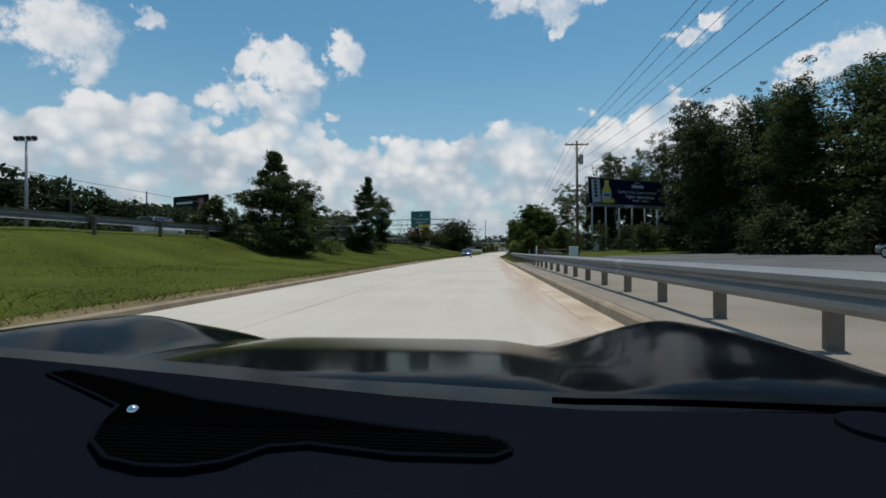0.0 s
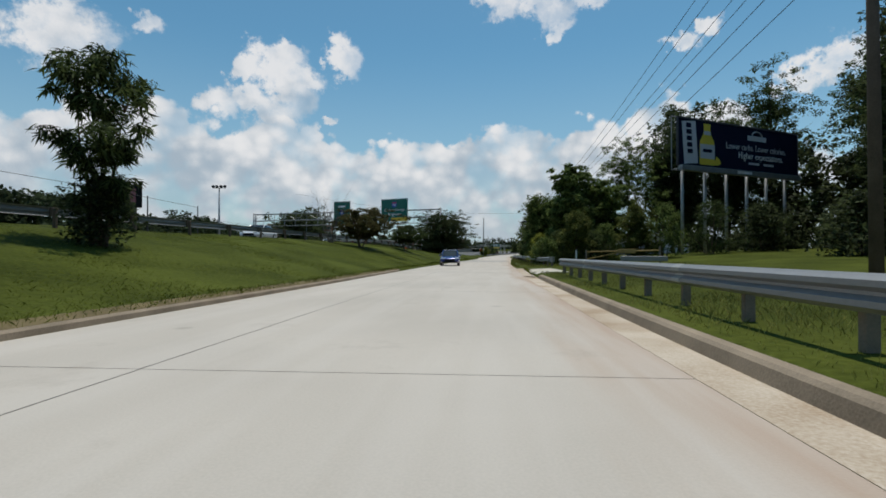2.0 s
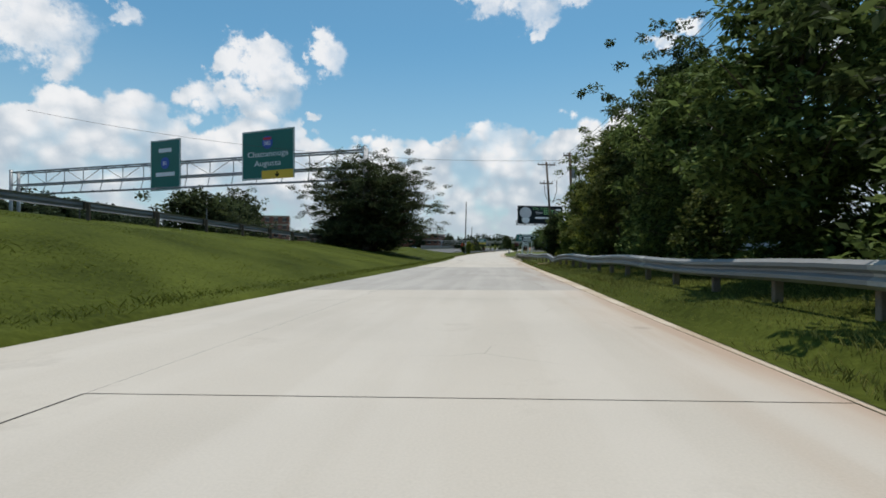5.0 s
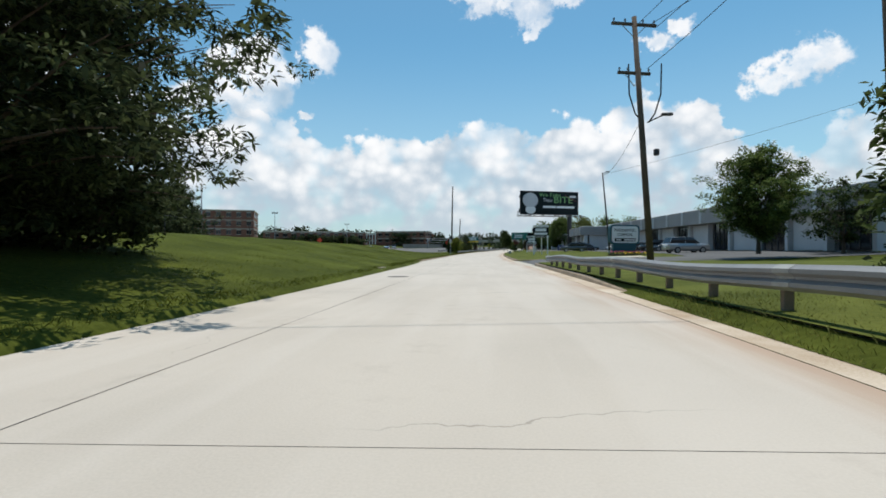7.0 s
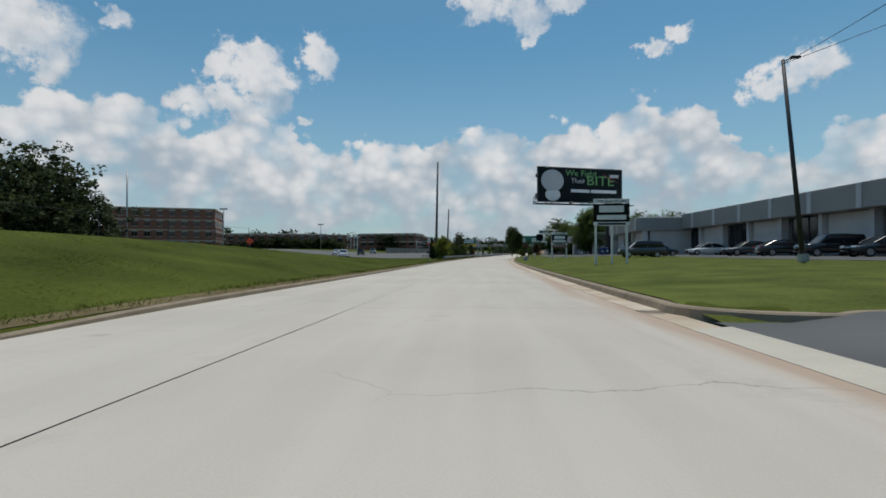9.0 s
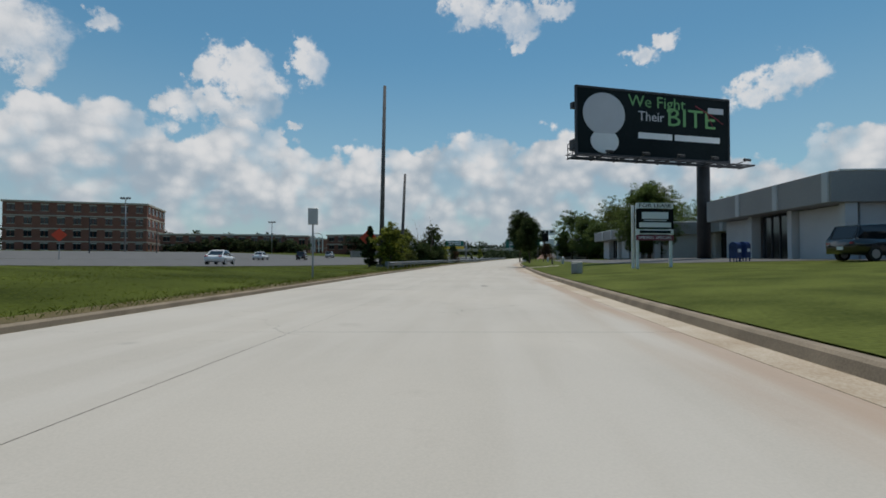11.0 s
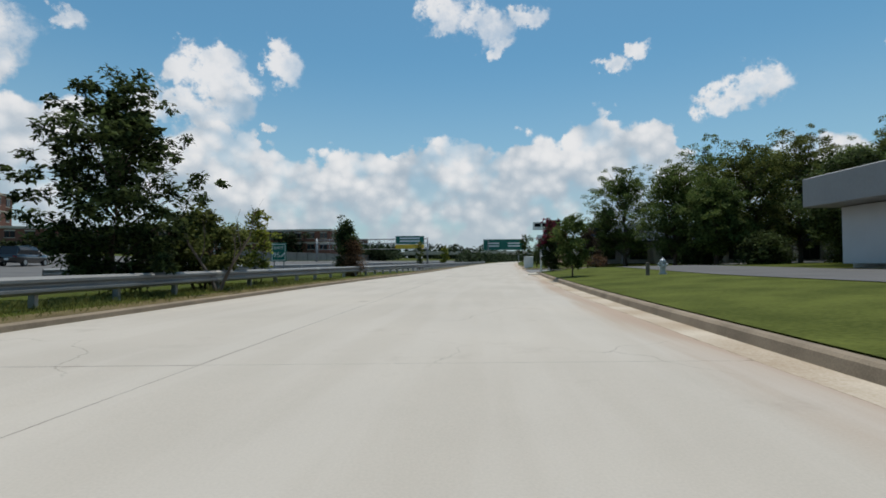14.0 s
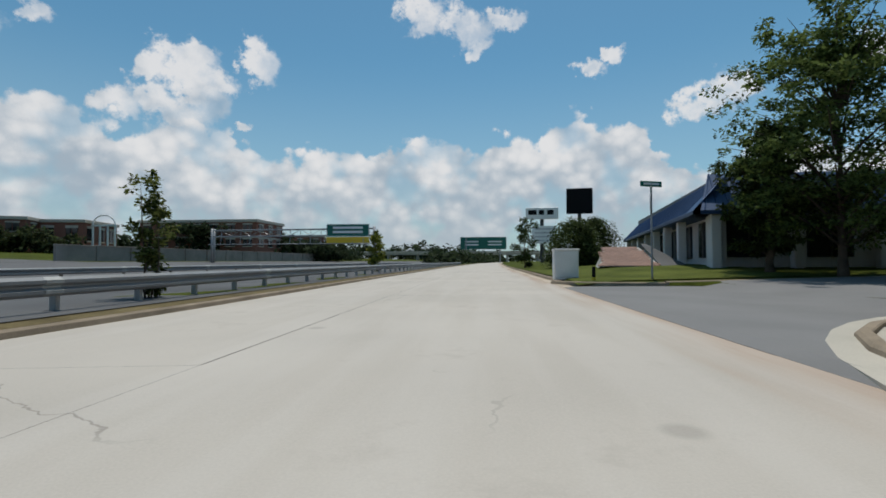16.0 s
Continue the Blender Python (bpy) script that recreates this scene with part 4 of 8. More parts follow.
def tree(name, label, x, y, height, radius, crown0, shape="round", leaf=None, size=0.26, clumps=150, per=30, seed=1, clump=0.75, gap=0.0, trunk_r=0.16,
         lean=(0, 0), stems=1, base=None, bark=None, wind=1.0, category="tree", group="", droop=0.25, aspect=0.5, accent=None, sprigs=0.2, flat=0.75, ragged=1.0):
    """A tree with a tapered trunk, limbs that reach to the crown's outline, and leaf clumps strung along the outer part of each limb."""
    rng = random.Random(seed)
    z0 = gz(x, y) if base is None else base
    ob = thing(name, label, category, pose(x, y, z0), group)
    leaf = leaf or LEAF
    high = height - 0.4 * clump
    ch = high - crown0
    pine = shape in ("cone", "broadcone")
    top = crown0 + ch * (0.95 if pine else 0.55)
    axis = lambda z: Vector((lean[0] * z / high, lean[1] * z / high, z))
    runs, starts = [], []
    for k in range(stems):
        a = 2 * math.pi * k / stems + seed
        out = radius * 0.3 if stems > 1 else 0.0
        tr = trunk_r * (1.0 if stems == 1 else 0.65)
        run = []
        for i in range(7):
            t = i / 6
            bend = Vector((rng.uniform(-1, 1), rng.uniform(-1, 1), 0)) * 0.08 * wind * (i > 0)
            run.append((axis(-0.25 + (top + 0.25) * t) + Vector((math.cos(a), math.sin(a), 0)) * (out * t + 0.1 * (stems > 1)) + bend, tr * (1.3 if i == 0 else 1 - 0.82 * t)))
        runs.append(run)
        starts.append(run)
    limbs = max(8, round(clumps / 12))
    each = max(3, round(clumps / limbs))
    centres, radii = [], []
    for i in range(limbs):
        t = (i + rng.random()) / limbs
        a = i * 2.39996 + rng.uniform(-0.5, 0.5)
        rr = envelope(shape, t, rng) * radius
        lump = 0.95 - 0.09 * ragged + min(0.2, 0.5 * ragged * noise.noise((math.cos(a) * 1.6 + seed * 3.1, math.sin(a) * 1.6, t * 3.2 + seed)))
        if gap and rng.random() < gap * 0.6:
            lump *= 0.55
        reach = max(0.12, rr - 0.45 * clump) * lump * (rng.uniform(1.06, 1.22) if rng.random() < sprigs else 1.0)
        tip = axis(crown0 + t * ch + rng.uniform(-0.04, 0.06) * ch) + Vector((math.cos(a) * reach, math.sin(a) * reach, 0))
        trunk_line = starts[i % len(starts)]
        zs = tip.z - reach * (0.12 if pine else 0.55) - (0.05 if pine else 0.18) * ch * t
        zs = max(min(0.55 * crown0 + 0.1, top * 0.4), min(top, zs))
        j = max(0, min(5, int((zs + 0.25) / (top + 0.25) * 6)))
        f = (zs + 0.25) / (top + 0.25) * 6 - j
        root = trunk_line[j][0].lerp(trunk_line[j + 1][0], max(0.0, min(1.0, f)))
        mid = root.lerp(tip, 0.5) + Vector((0, 0, (0.02 if pine else 0.16) * (tip - root).length))
        line = [root.lerp(mid, u).lerp(mid.lerp(tip, u), u) for u in (0, 0.3, 0.6, 0.85, 1.0)]
        r0 = trunk_r * rng.uniform(0.24, 0.36)
        runs.append([(p, r0 * (1 - 0.85 * u)) for p, u in zip(line, (0, 0.3, 0.6, 0.85, 1.0))])
        span = (tip - root).length
        for _ in range(each):
            u = 0.3 + 0.72 * rng.random() ** 0.75
            p = root.lerp(mid, u).lerp(mid.lerp(tip, u), u)
            wide = (0.10 + 0.13 * u) * span
            off = Vector((rng.gauss(0, 1), rng.gauss(0, 1), rng.gauss(0, 0.35 if flat < 0.5 else 0.6)))
            centres.append(p + off * (wide * min(1.0, 1.5 / max(0.01, off.length))))
            radii.append(clump * rng.uniform(0.5, 1.05) * (1.08 - 0.45 * u) * (0.55 if pine and t > 0.75 else 1.0))
    for k in range(max(3, limbs // 8)):
        u = k / max(3, limbs // 8)
        centres.append(axis(high - 0.14 * ch * u) + Vector((rng.gauss(0, 0.05), rng.gauss(0, 0.05), 0)) * radius)
        radii.append(clump * (0.35 + 0.3 * u))
    tubes("trunk", runs, bark or BARK, ob)
    if accent:
        amat, share, alabel = accent
        outer = sorted(range(len(centres)), key=lambda i: -(centres[i].z / high + math.hypot(centres[i].x, centres[i].y) / radius * 0.6 + rng.uniform(0, 0.5)))
        pick = set(outer[:int(len(outer) * share)])
        leaf_cloud("blossom", [centres[i] * 1.03 for i in pick], [radii[i] * 0.85 for i in pick], per, size * 0.8, amat, ob, seed + 50, 0.8, 0.0, alabel, flat)
        keep = [i for i in range(len(centres)) if i not in pick]
        leaf_cloud("crown", [centres[i] for i in keep], [radii[i] for i in keep], per, size, leaf, ob, seed, aspect, droop, "", flat)
    else:
        leaf_cloud("crown", centres, radii, per, size, leaf, ob, seed, aspect, droop, "", flat)
    return ob


def bush(label, x, y, height, radius, leaf, seed, size=0.18, clumps=60, per=26, name="bush", z=None, squash=(1, 1), category="bush", clump=0.5):
    rng = random.Random(seed)
    ob = thing(name, label, category, pose(x, y, gz(x, y) if z is None else z))
    C, R = [], []
    for _ in range(clumps):
        t = rng.random()
        a = rng.uniform(0, 2 * math.pi)
        lump = 0.75 + 0.5 * noise.noise((math.cos(a) * 1.5 + seed, math.sin(a) * 1.5, t * 2.5))
        k = radius * math.sqrt(max(0.05, 1 - (1.15 * t - 0.15) ** 2)) * lump * rng.random() ** 0.4
        C.append((math.cos(a) * k * squash[0], math.sin(a) * k * squash[1], 0.1 + t * height * 0.92))
        R.append(clump * rng.uniform(0.6, 1.2) * min(1.0, height / 2.0 + 0.3))
    bm = bmesh.new()
    for i in range(min(9, clumps)):
        q = Vector(C[i])
        rod(bm, (q.x * 0.12, q.y * 0.12, -0.1), q, 0.035, 0.01, 5)
    part("stem", bm, BARK, ob)
    leaf_cloud("crown", C, R, per, size, leaf, ob, seed, 0.5, 0.2)
    return ob


def bare_tree(label, x, y, height, seed, stems=4, base=None, spread=0.35):
    rng = random.Random(seed)
    ob = thing("bare_tree", label, "tree", pose(x, y, gz(x, y) if base is None else base))
    bm = bmesh.new()

    def branch(p, d, length, r, depth):
        steps = 4
        for i in range(steps):
            q = p + d * (length / steps)
            rod(bm, p, q, r, r * 0.82, 5)
            r *= 0.82
            p = q
            d = (d + Vector((rng.uniform(-0.2, 0.2), rng.uniform(-0.2, 0.2), 0.05))).normalized()
            if depth and i > 0:
                side = (d + Vector((rng.uniform(-0.9, 0.9), rng.uniform(-0.9, 0.9), rng.uniform(0, 0.5)))).normalized()
                branch(p, side, length * 0.45, r * 0.6, depth - 1)

    for s in range(stems):
        a = 2 * math.pi * s / stems + rng.random()
        branch(Vector((0, 0, -0.15)), Vector((math.cos(a) * spread, math.sin(a) * spread, 1)).normalized(), height * rng.uniform(0.75, 1.0), 0.058, 2)
    part("trunk", bm, DEADWOOD, ob)
    return ob


# left bank
tree("pine_tree", "bushy dark green pine on the grass bank", -12.2, 28.6, 6.4, 3.2, 0.5, "broadcone", LEAF_PINE, 0.2, 640, 56, 11, 0.74, 0.25, 0.2, base=0.42, droop=-0.2, aspect=0.3, sprigs=0.35, flat=0.5)
tree("small_tree", "leafy green sapling clump beside the pine", -15.0, 27.0, 3.3, 1.1, 0.4, "round", LEAF_DARK, 0.18, 110, 40, 12, 0.5, 0.1, 0.08, base=0.8)
bush("low green brush under the pine", -11.6, 30.6, 1.1, 2.0, LEAF_SHADE, 13, 0.18, 110, 36)
bush("low green brush beside the saplings", -11.4, 36.4, 0.8, 1.5, LEAF, 23, 0.16, 70, 30)
tree("small_tree", "ragged green sapling on the grass bank", -12.8, 35.2, 4.3, 1.8, 0.4, "oval", LEAF_DARK, 0.18, 300, 44, 14, 0.42, 0.25, 0.08, sprigs=0.4)
tree("conifer", "ragged dark conifer with a leaning tip on the bank", -11.5, 45.2, 6.9, 2.6, 0.2, "broadcone", LEAF_PINE, 0.15, 640, 58, 15, 0.5, 0.4, 0.13, lean=(1.1, 0), base=0.72, droop=0.0, aspect=0.35, sprigs=0.5, flat=0.42)
bush("dark brush under the conifer", -11.2, 45.0, 1.3, 2.0, LEAF_SHADE, 25, 0.16, 140, 34)
tree("sumac_tree", "slender dark tree with drooping feathery leaves", -11.0, 53.7, 5.8, 1.75, 1.5, "oval", LEAF_DARK, 0.34, 170, 34, 16, 0.42, 0.3, 0.1, base=1.25, droop=0.9, aspect=0.16, stems=2, sprigs=0.4)
bush("dark brush around the slender tree", -11.1, 53.8, 2.1, 0.9, LEAF_SHADE, 24, 0.16, 100, 34)
tree("spreading_tree", "broad bronze-green tree on the bank top", -10.6, 84.0, 3.6, 3.3, 1.0, "umbrella", LEAF_OLIVE, 0.15, 420, 60, 17, 0.5, 0.4, 0.14, lean=(0.5, 0), base=1.35, stems=3, droop=0.3, flat=0.38, sprigs=0.35)
bare_tree("bare grey dead sapling on the bank", -12.9, 82.6, 3.9, 18, 6, base=1.4, spread=0.3)
tree("spreading_tree", "small dark spreading tree on the bank", -8.6, 98.5, 2.9, 2.5, 0.9, "umbrella", LEAF_DARK, 0.16, 300, 52, 19, 0.45, 0.4, 0.12, base=1.3, stems=2, flat=0.4, sprigs=0.3)
tree("mimosa_tree", "large dark spreading tree overhanging the verge", -7.5, 141.2, 8.8, 6.5, 1.1, "mimosa", LEAF_SHADE, 0.21, 2100, 62, 20, 0.9, 0.1, 0.2, base=0.2, stems=5, droop=0.35, aspect=0.32, flat=0.34, sprigs=0.0, ragged=0.3)
bush("dark undergrowth below the spreading tree", -9.2, 140.4, 3.2, 3.9, LEAF_SHADE, 21, 0.2, 240, 40)
bush("dark undergrowth below the spreading tree", -7.2, 145.4, 2.4, 2.6, LEAF_SHADE, 22, 0.2, 180, 40)

# woods on the right behind the large hoarding
WOODS = [(27, 62, 14, 4.2), (33, 55, 15.5, 4.6), (40, 50, 17, 5.2), (46, 62, 19, 5.2), (30, 74, 18, 4.6), (38, 72, 18, 5), (45, 80, 20, 5.6), (35, 40, 15, 4.6), (43, 36, 17, 5.4),
         (31, 104, 14, 4.6), (38, 108, 20, 5.2), (46, 100, 20, 5.6), (24, 101, 12, 3.8), (52, 88, 22, 5.6), (40, 22, 17, 5.6), (50, 24, 18, 6), (28, 112, 16, 4.2), (50, 48, 19, 5.6), (34.5, 82, 15, 4.2), (39, 87, 17, 4.8), (43, 95, 18, 5.0)]
for i, (x, y, h, r) in enumerate(WOODS):
    tree("woodland_tree", "tall dark green woodland tree" if i % 3 else "tall ragged pine in dark woods", x, y, h * 1.2, r, h * (0.1 if i % 3 else 0.3), ("tall", "oval", "round")[i % 3], (LEAF_SHADE, LEAF_DARK, LEAF_DARK, LEAF_PINE)[i % 4],
         0.32, 470, 50, 100 + i, 1.35, 0.18, 0.22, group="woods beside the road", wind=2, sprigs=0.4, flat=0.6)
tree("pine_tree", "tall slender pine rising above the hedge", 29.5, 118.0, 23.0, 3.0, 15.0, "round", LEAF_PINE, 0.4, 110, 26, 131, 0.9, 0.3, 0.22, sprigs=0.4)
tree("pine_tree", "tall slender pine rising above the hedge", 36.5, 120.0, 24.0, 4.0, 9.0, "tall", LEAF_PINE, 0.42, 140, 26, 132, 1.1, 0.3, 0.22, sprigs=0.4)
for i, (x, y, h, r) in enumerate([(24, 84, 4, 2.6), (29, 92, 4.5, 3), (35, 100, 5, 3), (22, 70, 3.5, 2.6), (28, 50, 5, 3.2), (34, 46, 5, 3.2), (26, 58, 4.5, 3), (40, 40, 5, 3.5), (38, 30, 5, 3.5)]):
    bush("dark undergrowth at the edge of the woods", x, y, h, r, LEAF_SHADE, 140 + i, 0.28, 120, 34, "undergrowth", clump=0.8)

# overgrown hedge right of the road: x, y, height, radius, leaf, leaf size
HEDGE = [(5.6, 87.5, 6.4, 1.5, LEAF, 0.22), (8.2, 84.4, 8.4, 2.3, LEAF, 0.30), (11.0, 85.5, 7.2, 2.0, LEAF, 0.28), (7.6, 79.4, 4.3, 1.6, LEAF_MOSS, 0.13), (12.6, 80.5, 4.6, 2.0, LEAF_MOSS, 0.13), (6.6, 93, 6.0, 2.0, LEAF_DARK, 0.18), (9.5, 94, 7.4, 2.6, LEAF, 0.22),
         (6.9, 99, 5.6, 2.2, LEAF_DARK, 0.18), (7.6, 105, 6.2, 2.4, LEAF, 0.20), (8.3, 111, 6.4, 2.6, LEAF, 0.20), (10, 116, 9.4, 3.2, LEAF_DARK, 0.18), (8.6, 119.5, 6.6, 2.3, LEAF_MOSS, 0.17),
         (12.5, 122, 10.2, 3.4, LEAF, 0.2), (9.6, 125.0, 5.9, 2.4, LEAF_LIGHT, 0.17), (10.9, 129.6, 9.0, 3.0, LEAF, 0.18), (8.9, 137.6, 3.9, 1.5, LEAF_DARK, 0.16), (10.8, 135.6, 5.2, 1.7, LEAF_DARK, 0.16), (10.0, 132.6, 5.6, 1.9, LEAF, 0.17), (13.6, 134.5, 8.2, 2.8, LEAF_MOSS, 0.17),
         (16.5, 137.5, 7.0, 2.6, LEAF_DARK, 0.18), (16.1, 95, 13.0, 3.2, LEAF, 0.24), (20.5, 99, 13.6, 3.4, LEAF_DARK, 0.22), (11.8, 102, 9.6, 2.8, LEAF_DARK, 0.2), (14.5, 131, 7.5, 3.0, LEAF_DARK, 0.18), (15, 112, 9, 3.4, LEAF_DARK, 0.2)]
for i, (x, y, h, r, leaf, sz) in enumerate(HEDGE):
    thin = leaf in (LEAF_MOSS, LEAF_LIGHT)
    tree("hedge_tree", "yellow-green vine-covered tree behind the guardrail" if thin else "overgrown vine-covered tree crowding the guardrail", x, y, h, r, 0.3, "tall" if h > 6 else "oval", leaf,
         sz, min(460, int(40 * r * h)), 46 if sz > 0.18 else 60, 200 + i, 0.58, 0.3, 0.12, droop=0.6 if sz > 0.25 else 0.3, aspect=0.6 if sz > 0.25 else 0.42, group="overgrown hedge", sprigs=0.45, flat=0.6, ragged=1.6)
for i, (x, y, h, r, leaf) in enumerate([(5.3, 79.6, 2.0, 1.2, LEAF), (6.6, 81.4, 2.6, 1.5, LEAF_DARK), (9.2, 80.4, 2.4, 1.4, LEAF_DARK), (5.4, 83.6, 2.5, 1.2, LEAF_LIGHT), (10.4, 81.6, 3.0, 1.7, LEAF), (14.5, 80.0, 4.4, 2.2, LEAF), (6.6, 89.5, 2.2, 1.2, LEAF), (7.0, 101, 2.3, 1.3, LEAF),
                                        (7.5, 108, 2.2, 1.2, LEAF_MOSS), (8.0, 114, 2.6, 1.3, LEAF), (8.8, 122, 2.4, 1.2, LEAF_LIGHT), (9.3, 128, 2.2, 1.2, LEAF), (9.0, 133.0, 2.3, 1.0, LEAF_LIGHT), (9.8, 139.0, 2.4, 1.4, LEAF_DARK), (19.0, 82, 4.5, 2.4, LEAF_DARK)]):
    bush("tangled green bush growing over the guardrail", x, y, h, r, leaf, 240 + i, 0.15, 110, 36, clump=0.42)

# trees by the offices
tree("round_tree", "rounded green tree on the office lawn", 25.0, 169.5, 7.6, 3.4, 1.2, "round", LEAF, 0.17, 760, 64, 301, 0.68, 0.05, 0.14, base=0.4)
tree("round_tree", "rounded green tree in front of the offices", 33.0, 172, 6.0, 3.0, 1.2, "round", LEAF_DARK, 0.28, 120, 26, 302, 0.75, 0.1, 0.15)
tree("street_tree", "dense vase-shaped street tree beside the kerb", 15.35, 263.6, 5.2, 1.3, 1.4, "vase", LEAF_DARK, 0.11, 800, 64, 303, 0.42, 0.12, 0.065, base=0.3, wind=0.2, sprigs=0.25, ragged=0.5)
tree("street_tree", "slim leafy street tree beside the kerb", 15.8, 260.3, 4.3, 1.2, 1.1, "vase", LEAF_DARK, 0.11, 600, 62, 304, 0.4, 0.12, 0.065, base=0.2, sprigs=0.3, ragged=0.5)
tree("oval_tree", "large dense oval tree by the office wall", 31.0, 268.2, 8.7, 3.7, 0.7, "oval", LEAF, 0.15, 1500, 76, 305, 0.74, 0.0, 0.2, base=0.6, sprigs=0.0, droop=-0.2, ragged=0.15)
for i, (x, y, h, r, leaf) in enumerate([(35.6, 321.2, 11.0, 4.2, LEAF), (34.2, 323.3, 6.8, 2.2, LEAF_DARK), (43.5, 318.5, 13.0, 4.6, LEAF), (50.0, 317.5, 12.0, 4.4, LEAF_LIGHT), (57, 316, 12, 5.0, LEAF), (46, 300, 9.5, 3.6, LEAF_MOSS), (53, 296, 10, 4.2, LEAF), (41, 297, 7.5, 2.8, LEAF), (62, 304, 11, 5, LEAF), (36.5, 305.5, 7.2, 2.8, LEAF), (36.0, 311.0, 9.6, 3.4, LEAF), (41.0, 308.0, 10.4, 3.9, LEAF_MOSS), (47.0, 310.0, 11.8, 4.3, LEAF_MOSS), (36.5, 292.5, 6.5, 2.6, LEAF_DARK)]):
    tree("shade_tree", "broad green shade tree behind the service road", x, y, h, r, h * 0.16, "oval" if i == 1 else "round" if i % 2 else "spread", leaf, 0.2, 300 if i == 1 else 540, 54, 310 + i, 0.55 if i == 1 else 0.86, 0.15, 0.2, group="trees behind the service road", sprigs=0.4, flat=0.6)
tree("crape_myrtle", "crape myrtle with crimson blossom on the lawn", 22.75, 303.8, 3.9, 1.05, 0.3, "vase", LEAF_DARK, 0.11, 340, 48, 330, 0.36, 0.2, 0.07, stems=4, accent=(LEAF_RED, 0.27, "crimson flower heads"), sprigs=0.4)
tree("plum_tree", "small dark plum-leaved tree behind the myrtle", 27.3, 309.4, 3.6, 1.1, 0.5, "round", LEAF_PLUM, 0.13, 220, 50, 336, 0.4, 0.1, 0.07)
for i, (x, y) in enumerate(((37.5, 301.5), (36.8, 308.0), (40.0, 304.0), (44.5, 302.0), (39.0, 313.5))):
    bush("dark shrubs under the shade trees", x, y, 2.2, 1.8, LEAF_DARK, 340 + i, 0.2, 150, 36, "shrub", category="shrub")
bush("rounded bronze shrub on the lawn", 27.6, 307.6, 0.95, 1.0, LEAF_RUST, 331, 0.12, 60, 26, "shrub", category="shrub")
tree("sapling", "thin young tree on the lawn strip", 20.35, 290.8, 3.1, 1.0, 0.6, "oval", LEAF, 0.11, 230, 46, 332, 0.32, 0.35, 0.05, sprigs=0.5)
tree("evergreen", "dark evergreen on the corner lawn", 31.6, 356.0, 5.6, 1.7, 0.3, "oval", LEAF_DARK, 0.22, 130, 30, 333, 0.5, 0.05, 0.1)
bush("large dark rounded shrub on the corner", 31.8, 341, 3.6, 3.0, LEAF_DARK, 334, 0.2, 260, 44, "shrub", category="shrub", clump=0.7)
bush("large dark rounded shrub on the corner", 35.0, 345, 4.0, 2.6, LEAF_DARK, 335, 0.2, 240, 44, "shrub", category="shrub", clump=0.7)

# left verge by the tall poles
for i, (x, y, h, r, leaf, lab) in enumerate([(3.5, 251.8, 3.9, 1.4, LEAF_LIGHT, "bright yellow-green young tree by the guardrail"), (1.0, 252.2, 3.5, 0.95, LEAF_PINE, "dark young pine by the guardrail"), (3.2, 258.6, 3.7, 1.5, LEAF_MOSS, "leafy green bush tree by the guardrail"),
                                             (2.6, 260.9, 3.4, 1.4, LEAF_MOSS, "leafy dark bush tree by the guardrail"), (2.9, 255.0, 3.4, 1.4, LEAF_MOSS, "leafy dark bush tree by the guardrail"), (1.6, 264.5, 2.3, 1.6, LEAF_DARK, "low dark spreading bush by the guardrail"), (4.6, 267.0, 2.6, 1.3, LEAF_DARK, "leafy green bush tree by the guardrail"), (2.4, 268.4, 4.1, 2.1, LEAF_DARK, "dark scrubby tree by the guardrail"),
                                             (5.4, 271.4, 2.5, 1.2, LEAF_DARK, "low green scrub behind the guardrail"), (6.2, 278.9, 5.2, 1.9, LEAF_DARK, "dark scrubby tree by the guardrail"), (7.4, 281.8, 2.4, 1.4, LEAF_MOSS, "low green scrub behind the guardrail")]):
    x = min(x, cx(y) + edge_l(y) - 1.15 - 0.7 * r)
    tree("scrub_tree", lab, x, y, h, r, 0.2, "cone" if leaf is LEAF_PINE else "oval", leaf, 0.14, 400 if h > 5 else 240, 56, 350 + i, 0.36, 0.3, 0.08, group="scrub by the guardrail", sprigs=0.5, stems=3 if leaf is LEAF_MOSS else 1)
tree("shrub", "wispy yellow-green shrub behind the guardrail", 7.2, 284.4, 2.7, 0.7, 0.6, "vase", LEAF_LIGHT, 0.14, 46, 30, 378, 0.3, 0.2, 0.04, stems=4, category="shrub")
bare_tree("bare dead branches above the scrub", 4.2, 270.6, 4.2, 371, 4, spread=0.12)
bare_tree("bare dead branches above the scrub", 5.2, 271.2, 4.0, 372, 2, spread=0.12)
bare_tree("bare dead branches above the scrub", 7.4, 280.5, 2.4, 377, 2, spread=0.35)
tree("pine_tree", "small ragged pine with rusty lower branches", 8.7, 295.0, 3.2, 0.85, 0.5, "oval", LEAF_PINE, 0.12, 220, 50, 373, 0.34, 0.2, 0.07, base=-0.2, sprigs=0.4)
bush("rusty brown dead shrub under the pine", 9.1, 294.6, 1.9, 0.6, LEAF_RUST, 374, 0.12, 110, 34, "shrub", category="shrub")
tree("shrub", "tall weedy green shrub behind the guardrail", 12.8, 314.2, 2.8, 0.6, 0.2, "vase", LEAF_MOSS, 0.12, 60, 30, 375, 0.24, 0.1, 0.04, stems=4, category="shrub")
tree("shrub", "yellow-green shrub behind the guardrail", 16.4, 340.5, 3.2, 0.8, 0.2, "oval", LEAF_LIGHT, 0.18, 80, 34, 376, 0.4, 0.1, 0.05, category="shrub")

